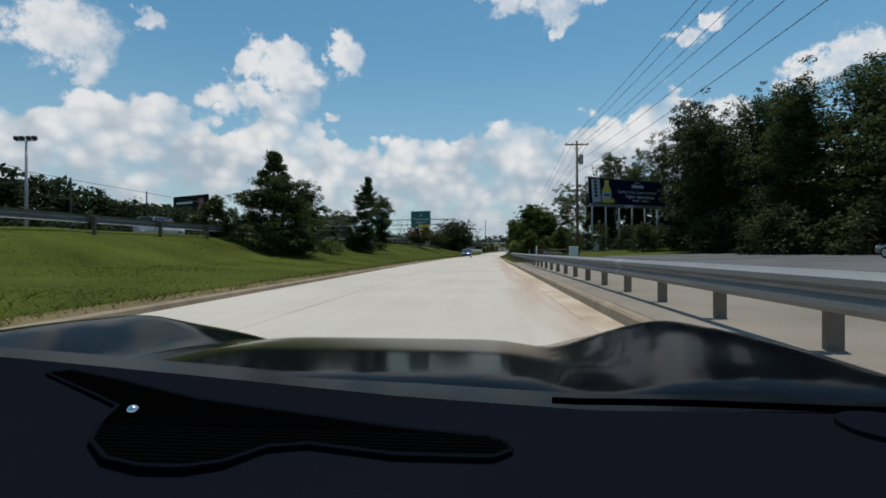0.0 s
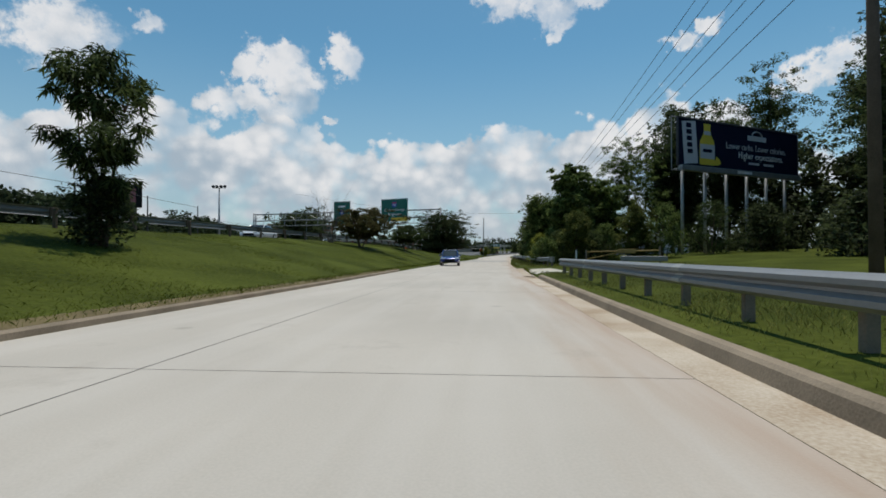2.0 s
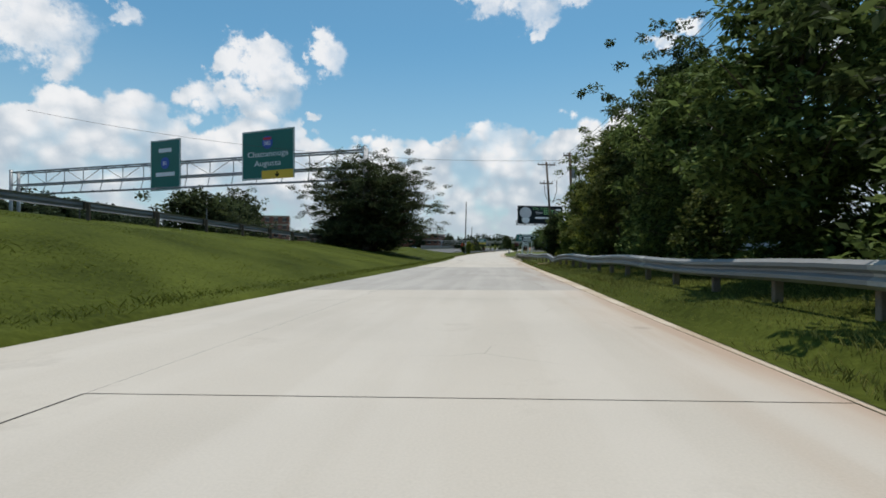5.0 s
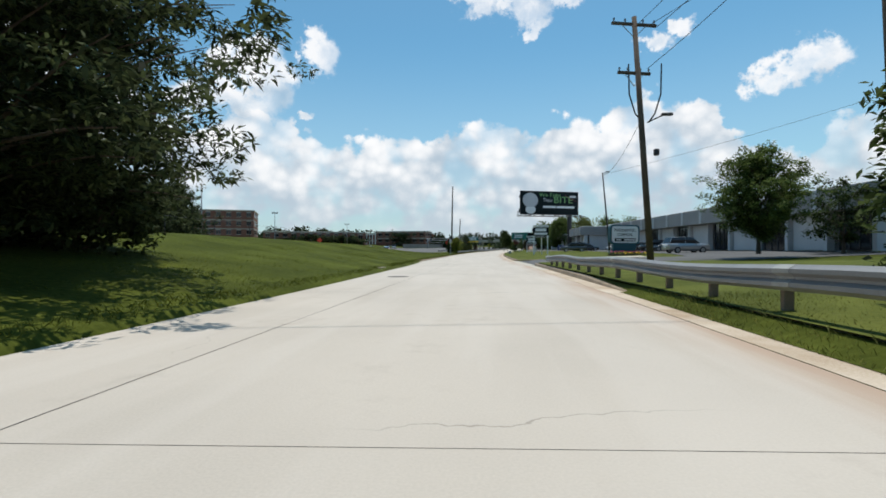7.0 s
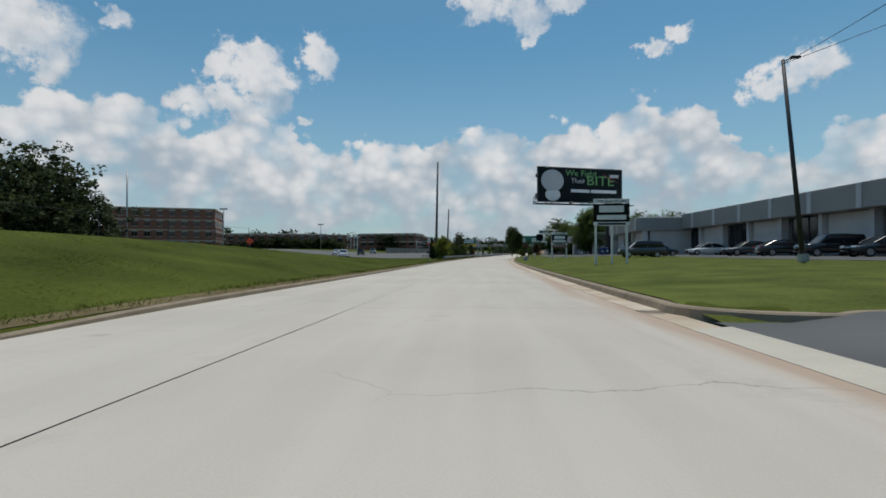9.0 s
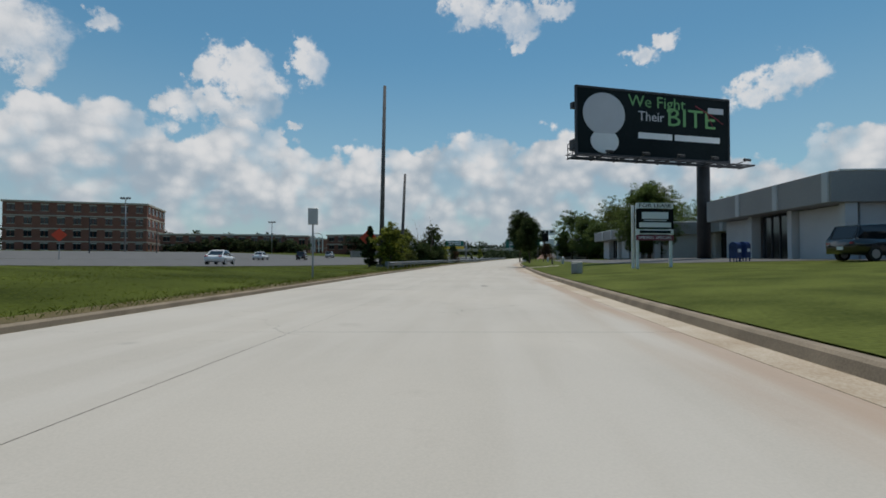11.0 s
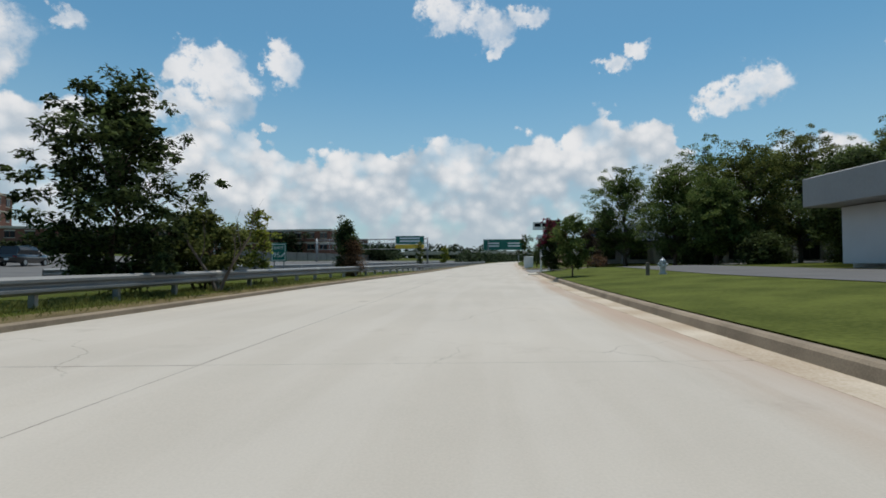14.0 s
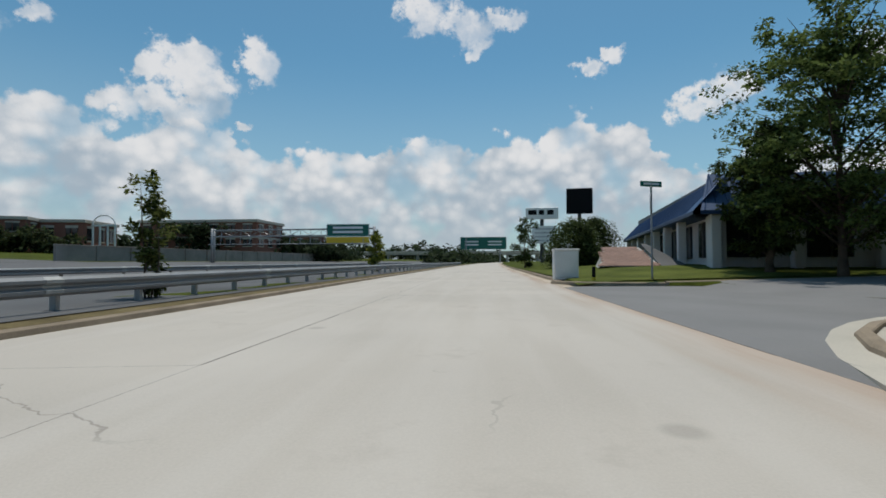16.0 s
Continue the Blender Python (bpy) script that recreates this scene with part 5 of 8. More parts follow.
# ---- far woods: belts of small leaf masses ----
def belt(name, label, pts, height, depth, size, seed, count, leaf=None):
    rng = np.random.default_rng(seed)
    C, R = [], []
    pts = [np.array(p, float) for p in pts]
    seg = [np.linalg.norm(b - a) for a, b in zip(pts, pts[1:])]
    total = sum(seg)
    for _ in range(count):
        s = rng.random() * total
        i = 0
        while s > seg[i] and i < len(seg) - 1:
            s -= seg[i]
            i += 1
        p = pts[i] + (pts[i + 1] - pts[i]) * (s / seg[i])
        w = 0.62 + 0.55 * noise.noise((p[0] * 0.055, p[1] * 0.055, seed)) + 0.25 * noise.noise((p[0] * 0.21, p[1] * 0.21, seed + 5))
        h = height * max(0.45, w)
        C.append((p[0] + rng.normal() * depth, p[1] + rng.normal() * depth, gz(p[0], p[1]) + h * rng.random() ** 0.85))
        R.append(size * 1.7 * (0.6 + 0.7 * rng.random()))
    ob = leaf_cloud(name, C, R, 34, size, leaf or LEAF_FAR, None, seed, 0.7)
    return tagged(ob, label, "woods", kind="stuff")


belt("far_woods", "distant dark green tree line beyond the freeway", [(-95, -20), (-100, 120), (-120, 230), (-150, 330)], 19, 4, 1.0, 401, 4200)
belt("far_woods", "distant dark green tree line beyond the freeway", [(-30, 432), (-5, 520)], 6, 5, 1.0, 402, 500)
belt("far_woods", "dark woods beyond the freeway wall", [(-31, 424), (-14, 440), (-2, 456)], 9.5, 3, 0.7, 403, 800)
belt("far_woods", "tall dark woods behind the freeway fence", [(-66, 212), (-77, 262), (-86, 292)], 19, 3.5, 0.8, 411, 1900, LEAF_SHADE)
belt("far_woods", "distant dark green tree line along the horizon", [(-400, 600), (-100, 900), (150, 1100)], 24, 12, 3.4, 404, 800)
belt("far_woods", "distant dark green tree line along the horizon", [(150, 1100), (330, 1000), (500, 700)], 20, 12, 3.4, 405, 500)
belt("far_woods", "distant trees behind the offices", [(60, 190), (62, 240), (66, 290), (80, 330)], 9.5, 4, 0.7, 406, 900)
belt("far_woods", "low dark trees in front of the brick buildings", [(-100, 404), (-62, 408), (-50, 410)], 6, 2, 0.7, 414, 420, LEAF_SHADE)
belt("far_woods", "dark woods behind the parking lot", [(60, -20), (62, 60), (66, 120), (60, 150)], 20, 4, 0.9, 407, 700, LEAF_DARK)
belt("far_woods", "dark woods behind the parking lot", [(48, -10), (47, 30), (34, 66)], 9, 3, 0.6, 408, 420, LEAF_DARK)
belt("far_woods", "dark scrub along the freeway fence", [(-62, 40), (-66, 140), (-64, 190)], 4.5, 2, 0.7, 409, 700)
belt("far_woods", "scrub trees on the horizon beside the road", [(24, 420), (60, 560), (90, 700)], 5, 3, 1.2, 410, 220)

belt("far_woods", "dark undergrowth along the edge of the woods", [(42, 18), (31, 48), (28, 74), (37, 90), (26, 108)], 6.5, 2.0, 0.4, 412, 900, LEAF_SHADE)
belt("far_woods", "dark woods behind the large hoarding", [(54, 20), (45, 60), (45, 92), (31, 113)], 22, 3.0, 0.6, 413, 1300, LEAF_SHADE)

# ---- poles and wires ----
def utility_pole(label, x, y, top, arms, transformer=None, r=0.16, lean=0.0, base=None):
    z = gz(x, y) if base is None else base
    ob = thing("utility_pole", label, "utility pole", pose(x, y, z))
    h = top - z
    part("pole", rod(bmesh.new(), (0, 0, -0.5), (lean, 0, h), r, r * 0.68, 12), POLE_WOOD, ob, smooth=True)
    for az_, w, ang in arms:
        a = part("crossarm", box(bmesh.new(), (lean, 0, h - az_), (w, 0.11, 0.13), ang, 0.01), POLE_WOOD, ob, "weathered timber crossarm")
        for t in (-0.45, -0.2, 0.2, 0.45):
            bm = bmesh.new()
            dx, dy = math.cos(radians(ang)) * w * t, math.sin(radians(ang)) * w * t
            rod(bm, (lean + dx, dy, h - az_ + 0.06), (lean + dx, dy, h - az_ + 0.16), 0.035, 0.03, 8)
            rod(bm, (lean + dx, dy, h - az_ + 0.16), (lean + dx, dy, h - az_ + 0.24), 0.055, 0.04, 8)
            part("insulator", bm, GREY_STEEL, ob)
        for s in (-1, 1):
            dx, dy = math.cos(radians(ang)) * w * 0.3 * s, math.sin(radians(ang)) * w * 0.3 * s
            part("brace", rod(bmesh.new(), (lean + dx, dy, h - az_), (lean, 0, h - az_ - 0.6), 0.018), GREY_STEEL, ob)
    if transformer:
        tz, side = transformer
        bm = rod(bmesh.new(), (lean + side * 0.42, 0, h - tz - 0.5), (lean + side * 0.42, 0, h - tz + 0.5), 0.24, 0.24, 16)
        rod(bm, (lean + side * 0.42, 0, h - tz + 0.5), (lean + side * 0.42, 0, h - tz + 0.58), 0.2, 0.1, 12)
        t = part("transformer", bm, GREY_STEEL, ob, "grey drum transformer")
        part("bracket", box(bmesh.new(), (lean + side * 0.2, 0, h - tz), (0.3, 0.08, 0.5), 0, 0.01), DARK_STEEL, t)
    return ob


def wire(a, b, sag, r=0.014, label="black overhead wire between poles"):
    a, b = Vector(a), Vector(b)
    pts = [a.lerp(b, t) - Vector((0, 0, sag * 4 * t * (1 - t))) for t in np.linspace(0, 1, 22)]
    ring = [(r * math.cos(k * 1.2566), r * math.sin(k * 1.2566)) for k in range(5)]
    return tagged(sweep("wire", pts, ring, WIRE, None, "", True), label, "wire")


utility_pole("tall dark timber utility pole with a transformer", 10.0, 53.0, 12.3, [(0.35, 2.4, 0)], (1.9, 1), lean=-0.1)
utility_pole("timber utility pole with crossarm and transformer above the hedge", 11.55, 142.2, 9.7, [(0.3, 1.3, 20)], (1.9, 1), lean=-0.5)
P2 = utility_pole("tall timber utility pole with cable risers by the guardrail", 11.9, 155.6, 11.2, [(0.35, 2.2, 10), (2.6, 1.6, 10)], None, lean=-0.8)
for s in (-1, 1):
    bm = bmesh.new()
    pts = [Vector((s * 0.75 - 0.3, 0, 9.3)), Vector((s * 0.72 - 0.3, 0, 7.9)), Vector((s * 0.45 - 0.3, 0, 7.0)), Vector((s * 0.12 - 0.25, 0, 6.6))]
    for p, q in zip(pts, pts[1:]):
        rod(bm, p, q, 0.035, 0.035, 6)
    part("cable_riser", bm, WIRE, P2)
bm = rod(bmesh.new(), (-0.2, 0, 6.6), (0.5, -0.2, 6.9), 0.03, 0.03, 6)
box(bm, (0.6, -0.25, 6.9), (0.5, 0.2, 0.12), 0, 0.03)
part("street_lamp_head", bm, DARK_STEEL, P2, "small bracket lamp")
part("cable_box", box(bmesh.new(), (0.18, -0.1, 5.2), (0.22, 0.2, 0.3), 0, 0.03), DARK_STEEL, P2)
for dx, z in ((-1.1, 12.1), (-0.5, 12.1), (0.5, 12.1), (1.1, 12.1), (0.1, 10.2), (0.1, 9.2)):
    wire((10 + dx, 53, z), (9.4 + dx * 1.1, -42, z + 0.6), 1.4)
    wire((10 + dx, 53, z), (11.3 + dx * 0.5, 142.2, 9.5 if z > 11 else z - 1.7), 1.6)
for dx, z in ((-0.5, 9.5), (0.5, 9.5), (0.1, 8.4)):
    wire((11.3 + dx, 142.2, z), (11.6 + dx, 155.6, z + 1.2 if z > 9 else z + 0.4), 0.15)
wire((11.55, 155.6, 6.7), (21.6, 197, 10.1), 0.8)
wire((21.6, 197, 10.1), (40, 150, 13.0), 0.6)
wire((11.6, 155.6, 10.7), (24.0, 120, 12.0), 0.4)
wire((11.3, 142.2, 9.0), (-36, 136, 12.5), 1.4)


def light_pole(label, x, y, top, arm=(0.7, 0.0), r=0.1, lean=0.0, base=None, head=True, mat=None, name="light_pole"):
    z = gz(x, y) if base is None else base
    ob = thing(name, label, "light pole", pose(x, y, z))
    h = top - z
    part("pole", rod(bmesh.new(), (0, 0, -0.3), (lean, 0, h), r, r * 0.6, 12), mat or DARK_STEEL, ob, smooth=True)
    part("footing", rod(bmesh.new(), (0, 0, -0.3), (0, 0, 0.25), r * 2, r * 1.9, 12), CONCRETE, ob)
    if head:
        part("arm", rod(bmesh.new(), (lean, 0, h - 0.1), (lean + arm[0], arm[1], h + 0.12), 0.035, 0.03, 8), mat or DARK_STEEL, ob)
        part("lamp_head", box(bmesh.new(), (lean + arm[0] * 1.15, arm[1], h + 0.12), (0.5, 0.22, 0.12), 0, 0.03), DARK_STEEL, ob)
    return ob


light_pole("tall dark leaning light pole on the office lawn", 22.6, 197.0, 10.35, (0.55, 0), 0.13, -0.95, 0.15)
light_pole("very tall thin grey pole by the freeway", 1.6, 254.8, 16.0, r=0.23, lean=0.3, head=False, mat=POLE_GREY, name="tall_pole")
light_pole("tall weathered timber pole in the scrub", 3.4, 254.7, 8.0, r=0.17, lean=0.35, head=False, mat=POLE_GREY, name="tall_pole")
light_pole("very tall thin pole beyond the freeway", -93, 317, 25.3, r=0.3, head=False, mat=GREY_STEEL, name="tall_pole")


def high_mast(label, x, y, top):
    z = gz(x, y)
    ob = thing("high_mast_light", label, "light mast", pose(x, y, z))
    part("mast", rod(bmesh.new(), (0, 0, -0.3), (0, 0, top - z), 0.2, 0.1, 10), GREY_STEEL, ob, smooth=True)
    part("crossbar", box(bmesh.new(), (0, 0, top - z), (2.2, 0.1, 0.1)), GREY_STEEL, ob)
    for k in (-1, -0.35, 0.35, 1):
        part("floodlight", box(bmesh.new(), (k, -0.1, top - z + 0.25), (0.45, 0.3, 0.4), 0, 0.05, 25), DARK_STEEL, ob)
    return ob


high_mast("tall floodlight mast beyond the freeway", -43, 119.5, 11.6)
high_mast("tall floodlight mast beyond the freeway", -46, 47, 12.0)
high_mast("tall floodlight mast beyond the freeway", -62, 215, 14)
high_mast("tall floodlight mast beyond the freeway", -70, 330, 15)
high_mast("tall floodlight mast beyond the freeway", -52, 380, 13)


def net_fence(label, pts, h, pole_h):
    """Tall net fence: thin posts with a top cable and a fine wire mesh of few strands."""
    ob = thing("net_fence", label, "fence")
    first = None
    for x, y in pts:
        z = gz(x, y)
        if first is None:
            first = part("post", rod(bmesh.new(), (0, 0, -0.3), (0, 0, pole_h), 0.11, 0.09, 8), DARK_STEEL, ob)
            o = first
        else:
            o = same("post", first, Matrix(), ob)
        o.matrix_basis = pose(x, y, z)
    for u in (0.97,):
        bm = bmesh.new()
        for (x0, y0), (x1, y1) in zip(pts, pts[1:]):
            rod(bm, (x0, y0, gz(x0, y0) + pole_h * u), (x1, y1, gz(x1, y1) + pole_h * u), 0.03, 0.03, 5)
        part("cable", bm, WIRE, ob)
    return ob


net_fence("tall dark netting posts beyond the freeway", [(-48 - 0.02 * y, y) for y in range(0, 140, 14)], 8, 7.6)
net_fence("tall netting posts with a top cable beyond the freeway", [(-60, y) for y in range(150, 330, 22)], 8, 7.0)

# ---- freeway edge ----
def retaining_wall():
    ob = thing("retaining_wall", "long pale concrete retaining wall beyond the freeway", "wall", kind="structure")
    first = None
    for k in range(14):
        y = 368 + k * 6.0
        d = float(np.interp(y, [236, 300, 440], [-58, -52, -50]))
        x = cx(y) + d
        h = 2.1
        if first is None:
            first = part("panel", box(bmesh.new(), (0, 0, h / 2), (0.35, 5.96, h), 0, 0.02), BARRIER, ob)
            o = first
            coping = part("coping", box(bmesh.new(), (0, 0, h + 0.06), (0.5, 6.0, 0.14), 0, 0.02), BARRIER, ob)
            c = coping
        else:
            o, c = same("panel", first, Matrix(), ob), same("coping", coping, Matrix(), ob)
        ang = math.degrees(math.atan2(cx(y + 3) - cx(y - 3), 6.0))
        o.matrix_basis = c.matrix_basis = pose(x, y, gz(x, y) - 0.2, 0, 0, -ang)
    return ob


retaining_wall()


# ---- road signs over the freeway ----
def plate(ob, name, c, w, h, mat, rz=0.0, border=None, label=""):
    """An upright sign plate that faces -y, turned by rz, with a raised border."""
    p = bar(name, c, (w, 0.06, h), mat, ob, rz, 0.01, label)
    if border:
        for dx, dz, sx, sz in ((0, h / 2 - 0.09, w - 0.16, 0.05), (0, -h / 2 + 0.09, w - 0.16, 0.05), (-w / 2 + 0.09, 0, 0.05, h - 0.16), (w / 2 - 0.09, 0, 0.05, h - 0.16)):
            q = Matrix.Translation(c) @ pose(0, 0, 0, 0, 0, rz) @ Vector((dx, -0.036, dz))
            bar("border", q, (sx, 0.012, sz), border, p, rz, 0)
    return p


def place(c, rz, dx, dz, dy=-0.045):
    return Matrix.Translation(c) @ pose(0, 0, 0, 0, 0, rz) @ Matrix.Translation((dx, dy, dz))


def gantry(label, x0, y0, x1, y1, zt, depth, right_post, left_post=True):
    """Overhead truss with two chords, uprights and diagonals, on end posts."""
    ob = thing("sign_gantry", label, "sign gantry")
    a, b = Vector((x0, y0, 0)), Vector((x1, y1, 0))
    n = 16
    bm = bmesh.new()
    for zz, off in ((zt, 0.0), (zt - depth, 0.0), (zt, 1.0), (zt - depth, 1.0)):
        rod(bm, (x0, y0 + off, zz), (x1, y1 + off, zz), 0.09, 0.09, 8)
    part("chord", bm, GREY_STEEL, ob)
    bm = bmesh.new()
    for i in range(n + 1):
        p = a.lerp(b, i / n)
        rod(bm, (p.x, p.y, zt), (p.x, p.y, zt - depth), 0.045, 0.045, 6)
        rod(bm, (p.x, p.y, zt), (p.x, p.y + 1, zt), 0.035, 0.035, 6)
        if i < n:
            q = a.lerp(b, (i + 1) / n)
            if i % 2:
                rod(bm, (p.x, p.y, zt), (q.x, q.y, zt - depth), 0.035, 0.035, 6)
            else:
                rod(bm, (p.x, p.y, zt - depth), (q.x, q.y, zt), 0.035, 0.035, 6)
    part("lattice", bm, GREY_STEEL, ob)
    for (x, y), on in (((x1, y1), right_post), ((x0, y0), left_post)):
        if on:
            for off in (0.0, 1.0):
                part("post", rod(bmesh.new(), (x, y + off, gz(x, y) - 0.3), (x, y + off, zt + 0.3), 0.2, 0.17, 10), GREY_STEEL, ob, smooth=True)
    bm = bmesh.new()
    rod(bm, (x0, y0 - 1.1, zt - depth - 1.3), (x1, y1 - 1.1, zt - depth - 1.3), 0.06, 0.06, 6)
    rod(bm, (x0, y0 - 0.5, zt - depth - 1.3), (x1, y1 - 0.5, zt - depth - 1.3), 0.06, 0.06, 6)
    for i in range(0, n + 1):
        p = a.lerp(b, i / n)
        rod(bm, (p.x, p.y, zt - depth), (p.x, p.y - 0.5, zt - depth - 1.3), 0.04, 0.04, 6)
        rod(bm, (p.x, p.y - 0.2, zt - depth - 1.3), (p.x, p.y - 1.6, zt - depth - 1.3), 0.05, 0.05, 6)
    part("lamp_walkway", bm, GREY_STEEL, ob)
    return ob


gantry("grey steel truss gantry across the freeway", -52.0, 151.5, -7.8, 140.0, 9.7, 1.5, True)
RZ = -20.0
s1 = thing("freeway_sign", "large green overhead freeway sign naming two cities", "road sign")
C1 = Vector((-17.5, 141.9, 9.7))
plate(s1, "panel", C1, 6.3, 4.7, SIGN_GREEN, RZ, SIGN_WHITE)
words("legend", "Chattanooga", 0.78, SIGN_WHITE, s1, place(C1, RZ, 0, 0.05), 4.9)
words("legend", "Augusta", 0.78, SIGN_WHITE, s1, place(C1, RZ, 0, -0.85), 3.2)
part("shield", rod(bmesh.new(), place(C1, RZ, 0, 1.15) @ Vector((0, 0.02, 0)), place(C1, RZ, 0, 1.15) @ Vector((0, -0.02, 0)), 0.62, 0.62, 20), SIGN_BLUE, s1, "blue route shield")
part("shield_cap", box(bmesh.new(), place(C1, RZ, 0, 1.5) @ Vector((0, -0.03, 0)), (0.95, 0.03, 0.22), RZ), SIGN_RED, s1)
words("legend", "285", 0.55, SIGN_WHITE, s1, place(C1, RZ, 0, 1.05, -0.08))
bar("lane_panel", place(C1, RZ, 1.2, -1.95) @ Vector((0, -0.02, 0)), (3.7, 0.05, 0.8), SIGN_YELLOW, s1, RZ, 0.005, "yellow lane panel")
bm = box(bmesh.new(), place(C1, RZ, 1.2, -1.9, -0.1) @ Vector((0, 0, 0)), (0.12, 0.03, 0.4), RZ)
box(bm, place(C1, RZ, 1.1, -2.05, -0.1) @ Vector((0, 0, 0)), (0.35, 0.03, 0.1), RZ, 0, 0, 45)
box(bm, place(C1, RZ, 1.3, -2.05, -0.1) @ Vector((0, 0, 0)), (0.35, 0.03, 0.1), RZ, 0, 0, -45)
part("arrow", bm, INK_DARK, s1)
s2 = thing("freeway_sign", "tall green overhead freeway sign with small white lettering", "road sign")
C2 = Vector((-29.4, 145.0, 9.3))
plate(s2, "panel", C2, 4.3, 5.2, SIGN_GREEN, RZ, SIGN_WHITE)
part("shield", rod(bmesh.new(), place(C2, RZ, 0, 0.2) @ Vector((0, 0.02, 0)), place(C2, RZ, 0, 0.2) @ Vector((0, -0.02, 0)), 0.6, 0.6, 20), SIGN_BLUE, s2, "blue route shield")
words("legend", "85", 0.55, SIGN_WHITE, s2, place(C2, RZ, 0, 0.15, -0.08))
for dz, w in ((1.5, 1.8), (-0.95, 2.7)):
    bar("legend_bar", place(C2, RZ, 0, dz) @ Vector((0, 0, 0)), (w, 0.02, 0.4), SIGN_WHITE, s2, RZ, 0)

gantry("grey steel truss gantry across the freeway far ahead", -12.0, 386, 14.3, 378.5, 6.2, 1.0, True)
s3 = thing("freeway_sign", "green overhead freeway sign with a yellow lower panel", "road sign")
C3 = Vector((10.3, 379.2, 5.9))
plate(s3, "panel", C3, 6.6, 1.9, SIGN_GREEN, -10, SIGN_WHITE)
bar("lane_panel", C3 + Vector((0, 0, -1.5)), (6.6, 0.06, 1.0), SIGN_YELLOW, s3, -10, 0.005, "yellow lane panel")
for dz in (0.4, -0.25):
    bar("legend_bar", place(C3, -10, 0, dz) @ Vector((0, 0, 0)), (4.6, 0.02, 0.35), SIGN_WHITE, s3, -10, 0)
s4 = thing("freeway_sign", "distant green overhead sign above the road ahead", "road sign")
C4 = Vector((61.5, 560, 12.0))
plate(s4, "panel", C4, 24.0, 6.4, SIGN_GREEN, -12, SIGN_WHITE)
for dx, dz in ((-6, 0.8), (6, 0.8), (-6, -0.8), (6, -0.8)):
    bar("legend_bar", place(C4, -12, dx, dz) @ Vector((0, 0, 0)), (7, 0.02, 0.8), SIGN_WHITE, s4, -12, 0)
for dx in (-9, 9):
    part("post", rod(bmesh.new(), (C4.x + dx, C4.y + 0.3, gz(C4.x, C4.y) - 1), (C4.x + dx, C4.y + 0.3, C4.z + 2.5), 0.35, 0.3, 8), GREY_STEEL, s4)
ex = thing("exit_sign", "green exit sign on posts beside the freeway", "road sign")
CE = Vector((2.5, 303.6, 1.35))
plate(ex, "panel", CE, 1.15, 1.35, SIGN_GREEN, -8, SIGN_WHITE)
words("legend", "EXIT", 0.32, SIGN_WHITE, ex, place(CE, -8, 0, 0.32), 0.7)
words("legend", "95", 0.5, SIGN_WHITE, ex, place(CE, -8, -0.15, -0.22), 0.5)
part("arrow", box(bmesh.new(), place(CE, -8, 0.32, -0.2) @ Vector((0, 0, 0)), (0.4, 0.02, 0.09), -8, 0, 0, -45), SIGN_WHITE, ex)
for dx in (-0.35, 0.35):
    part("post", box(bmesh.new(), (CE.x + dx, CE.y + 0.08, CE.z - 1.0), (0.08, 0.06, 2.6)), GREY_STEEL, ex)

# far overpass
ov = thing("overpass", "distant pale concrete freeway overpass", "bridge")
part("deck", box(bmesh.new(), (80, 700, 9.6), (260, 12, 1.6), -12, 0.1), CONCRETE, ov)
part("parapet", box(bmesh.new(), (80, 693.5, 11.0), (260, 0.5, 1.2), -12, 0.05), CONCRETE, ov)
for k in range(-5, 6):
    x, y = 80 + k * 24 * math.cos(radians(-12)), 700 + k * 24 * math.sin(radians(-12))
    part("pier", box(bmesh.new(), (x, y, 3.5), (1.6, 8, 12), -12, 0.1), CONCRETE, ov)

# ---- hoardings ----
def hoarding(label, p0, width, rz, z0, z1, face, case=0.5):
    """A large board from its left end p0 along rz; local x along the face, -y towards the road."""
    ob = thing("billboard", label, "billboard", pose(p0[0], p0[1], z0, 0, 0, rz))
    h = z1 - z0
    f = bar("face", (width / 2, 0.0, h / 2), (width, 0.12, h), face, ob, 0, 0.01, "printed dark vinyl face")
    bar("trim", (width / 2, -0.03, h + 0.08), (width + 0.3, 0.2, 0.16), DARK_STEEL, ob)
    bar("trim", (width / 2, -0.03, -0.08), (width + 0.3, 0.2, 0.16), DARK_STEEL, ob)
    for x in (-0.08, width + 0.08):
        bar("trim", (x, -0.03, h / 2), (0.16, 0.2, h + 0.3), DARK_STEEL, ob)
    for k in range(7):
        x = width * (k + 0.5) / 7
        bar("stringer", (x, 0.3, h / 2 - 0.1), (0.15, 0.4, h), DARK_STEEL, ob)
    return ob, h


b1, h1 = hoarding("dark navy hoarding with a yellow bottle picture on six posts", (18.3, 87.0), 18.4, 28.0, 9.0, 13.25, NAVY)
b1.scale = (0.94, 1, 1)
bar("picture_panel", (1.55, -0.08, h1 / 2), (1.9, 0.03, h1 - 0.3), INK_GREY, b1, 0, 0, "pale printed can shape", 0, -5)


def printed(parent, name, outline, y0, mat, label=""):
    """A thin printed shape on a board's face, from an outline in its plane."""
    bm = bmesh.new()
    front, back = [bm.verts.new((x, y0, z)) for x, z in outline], [bm.verts.new((x, y0 + 0.02, z)) for x, z in outline]
    bm.faces.new(front)
    for i in range(len(front)):
        j = (i + 1) % len(front)
        bm.faces.new((front[j], front[i], back[i], back[j]))
    return part(name, bm, mat, parent, label)


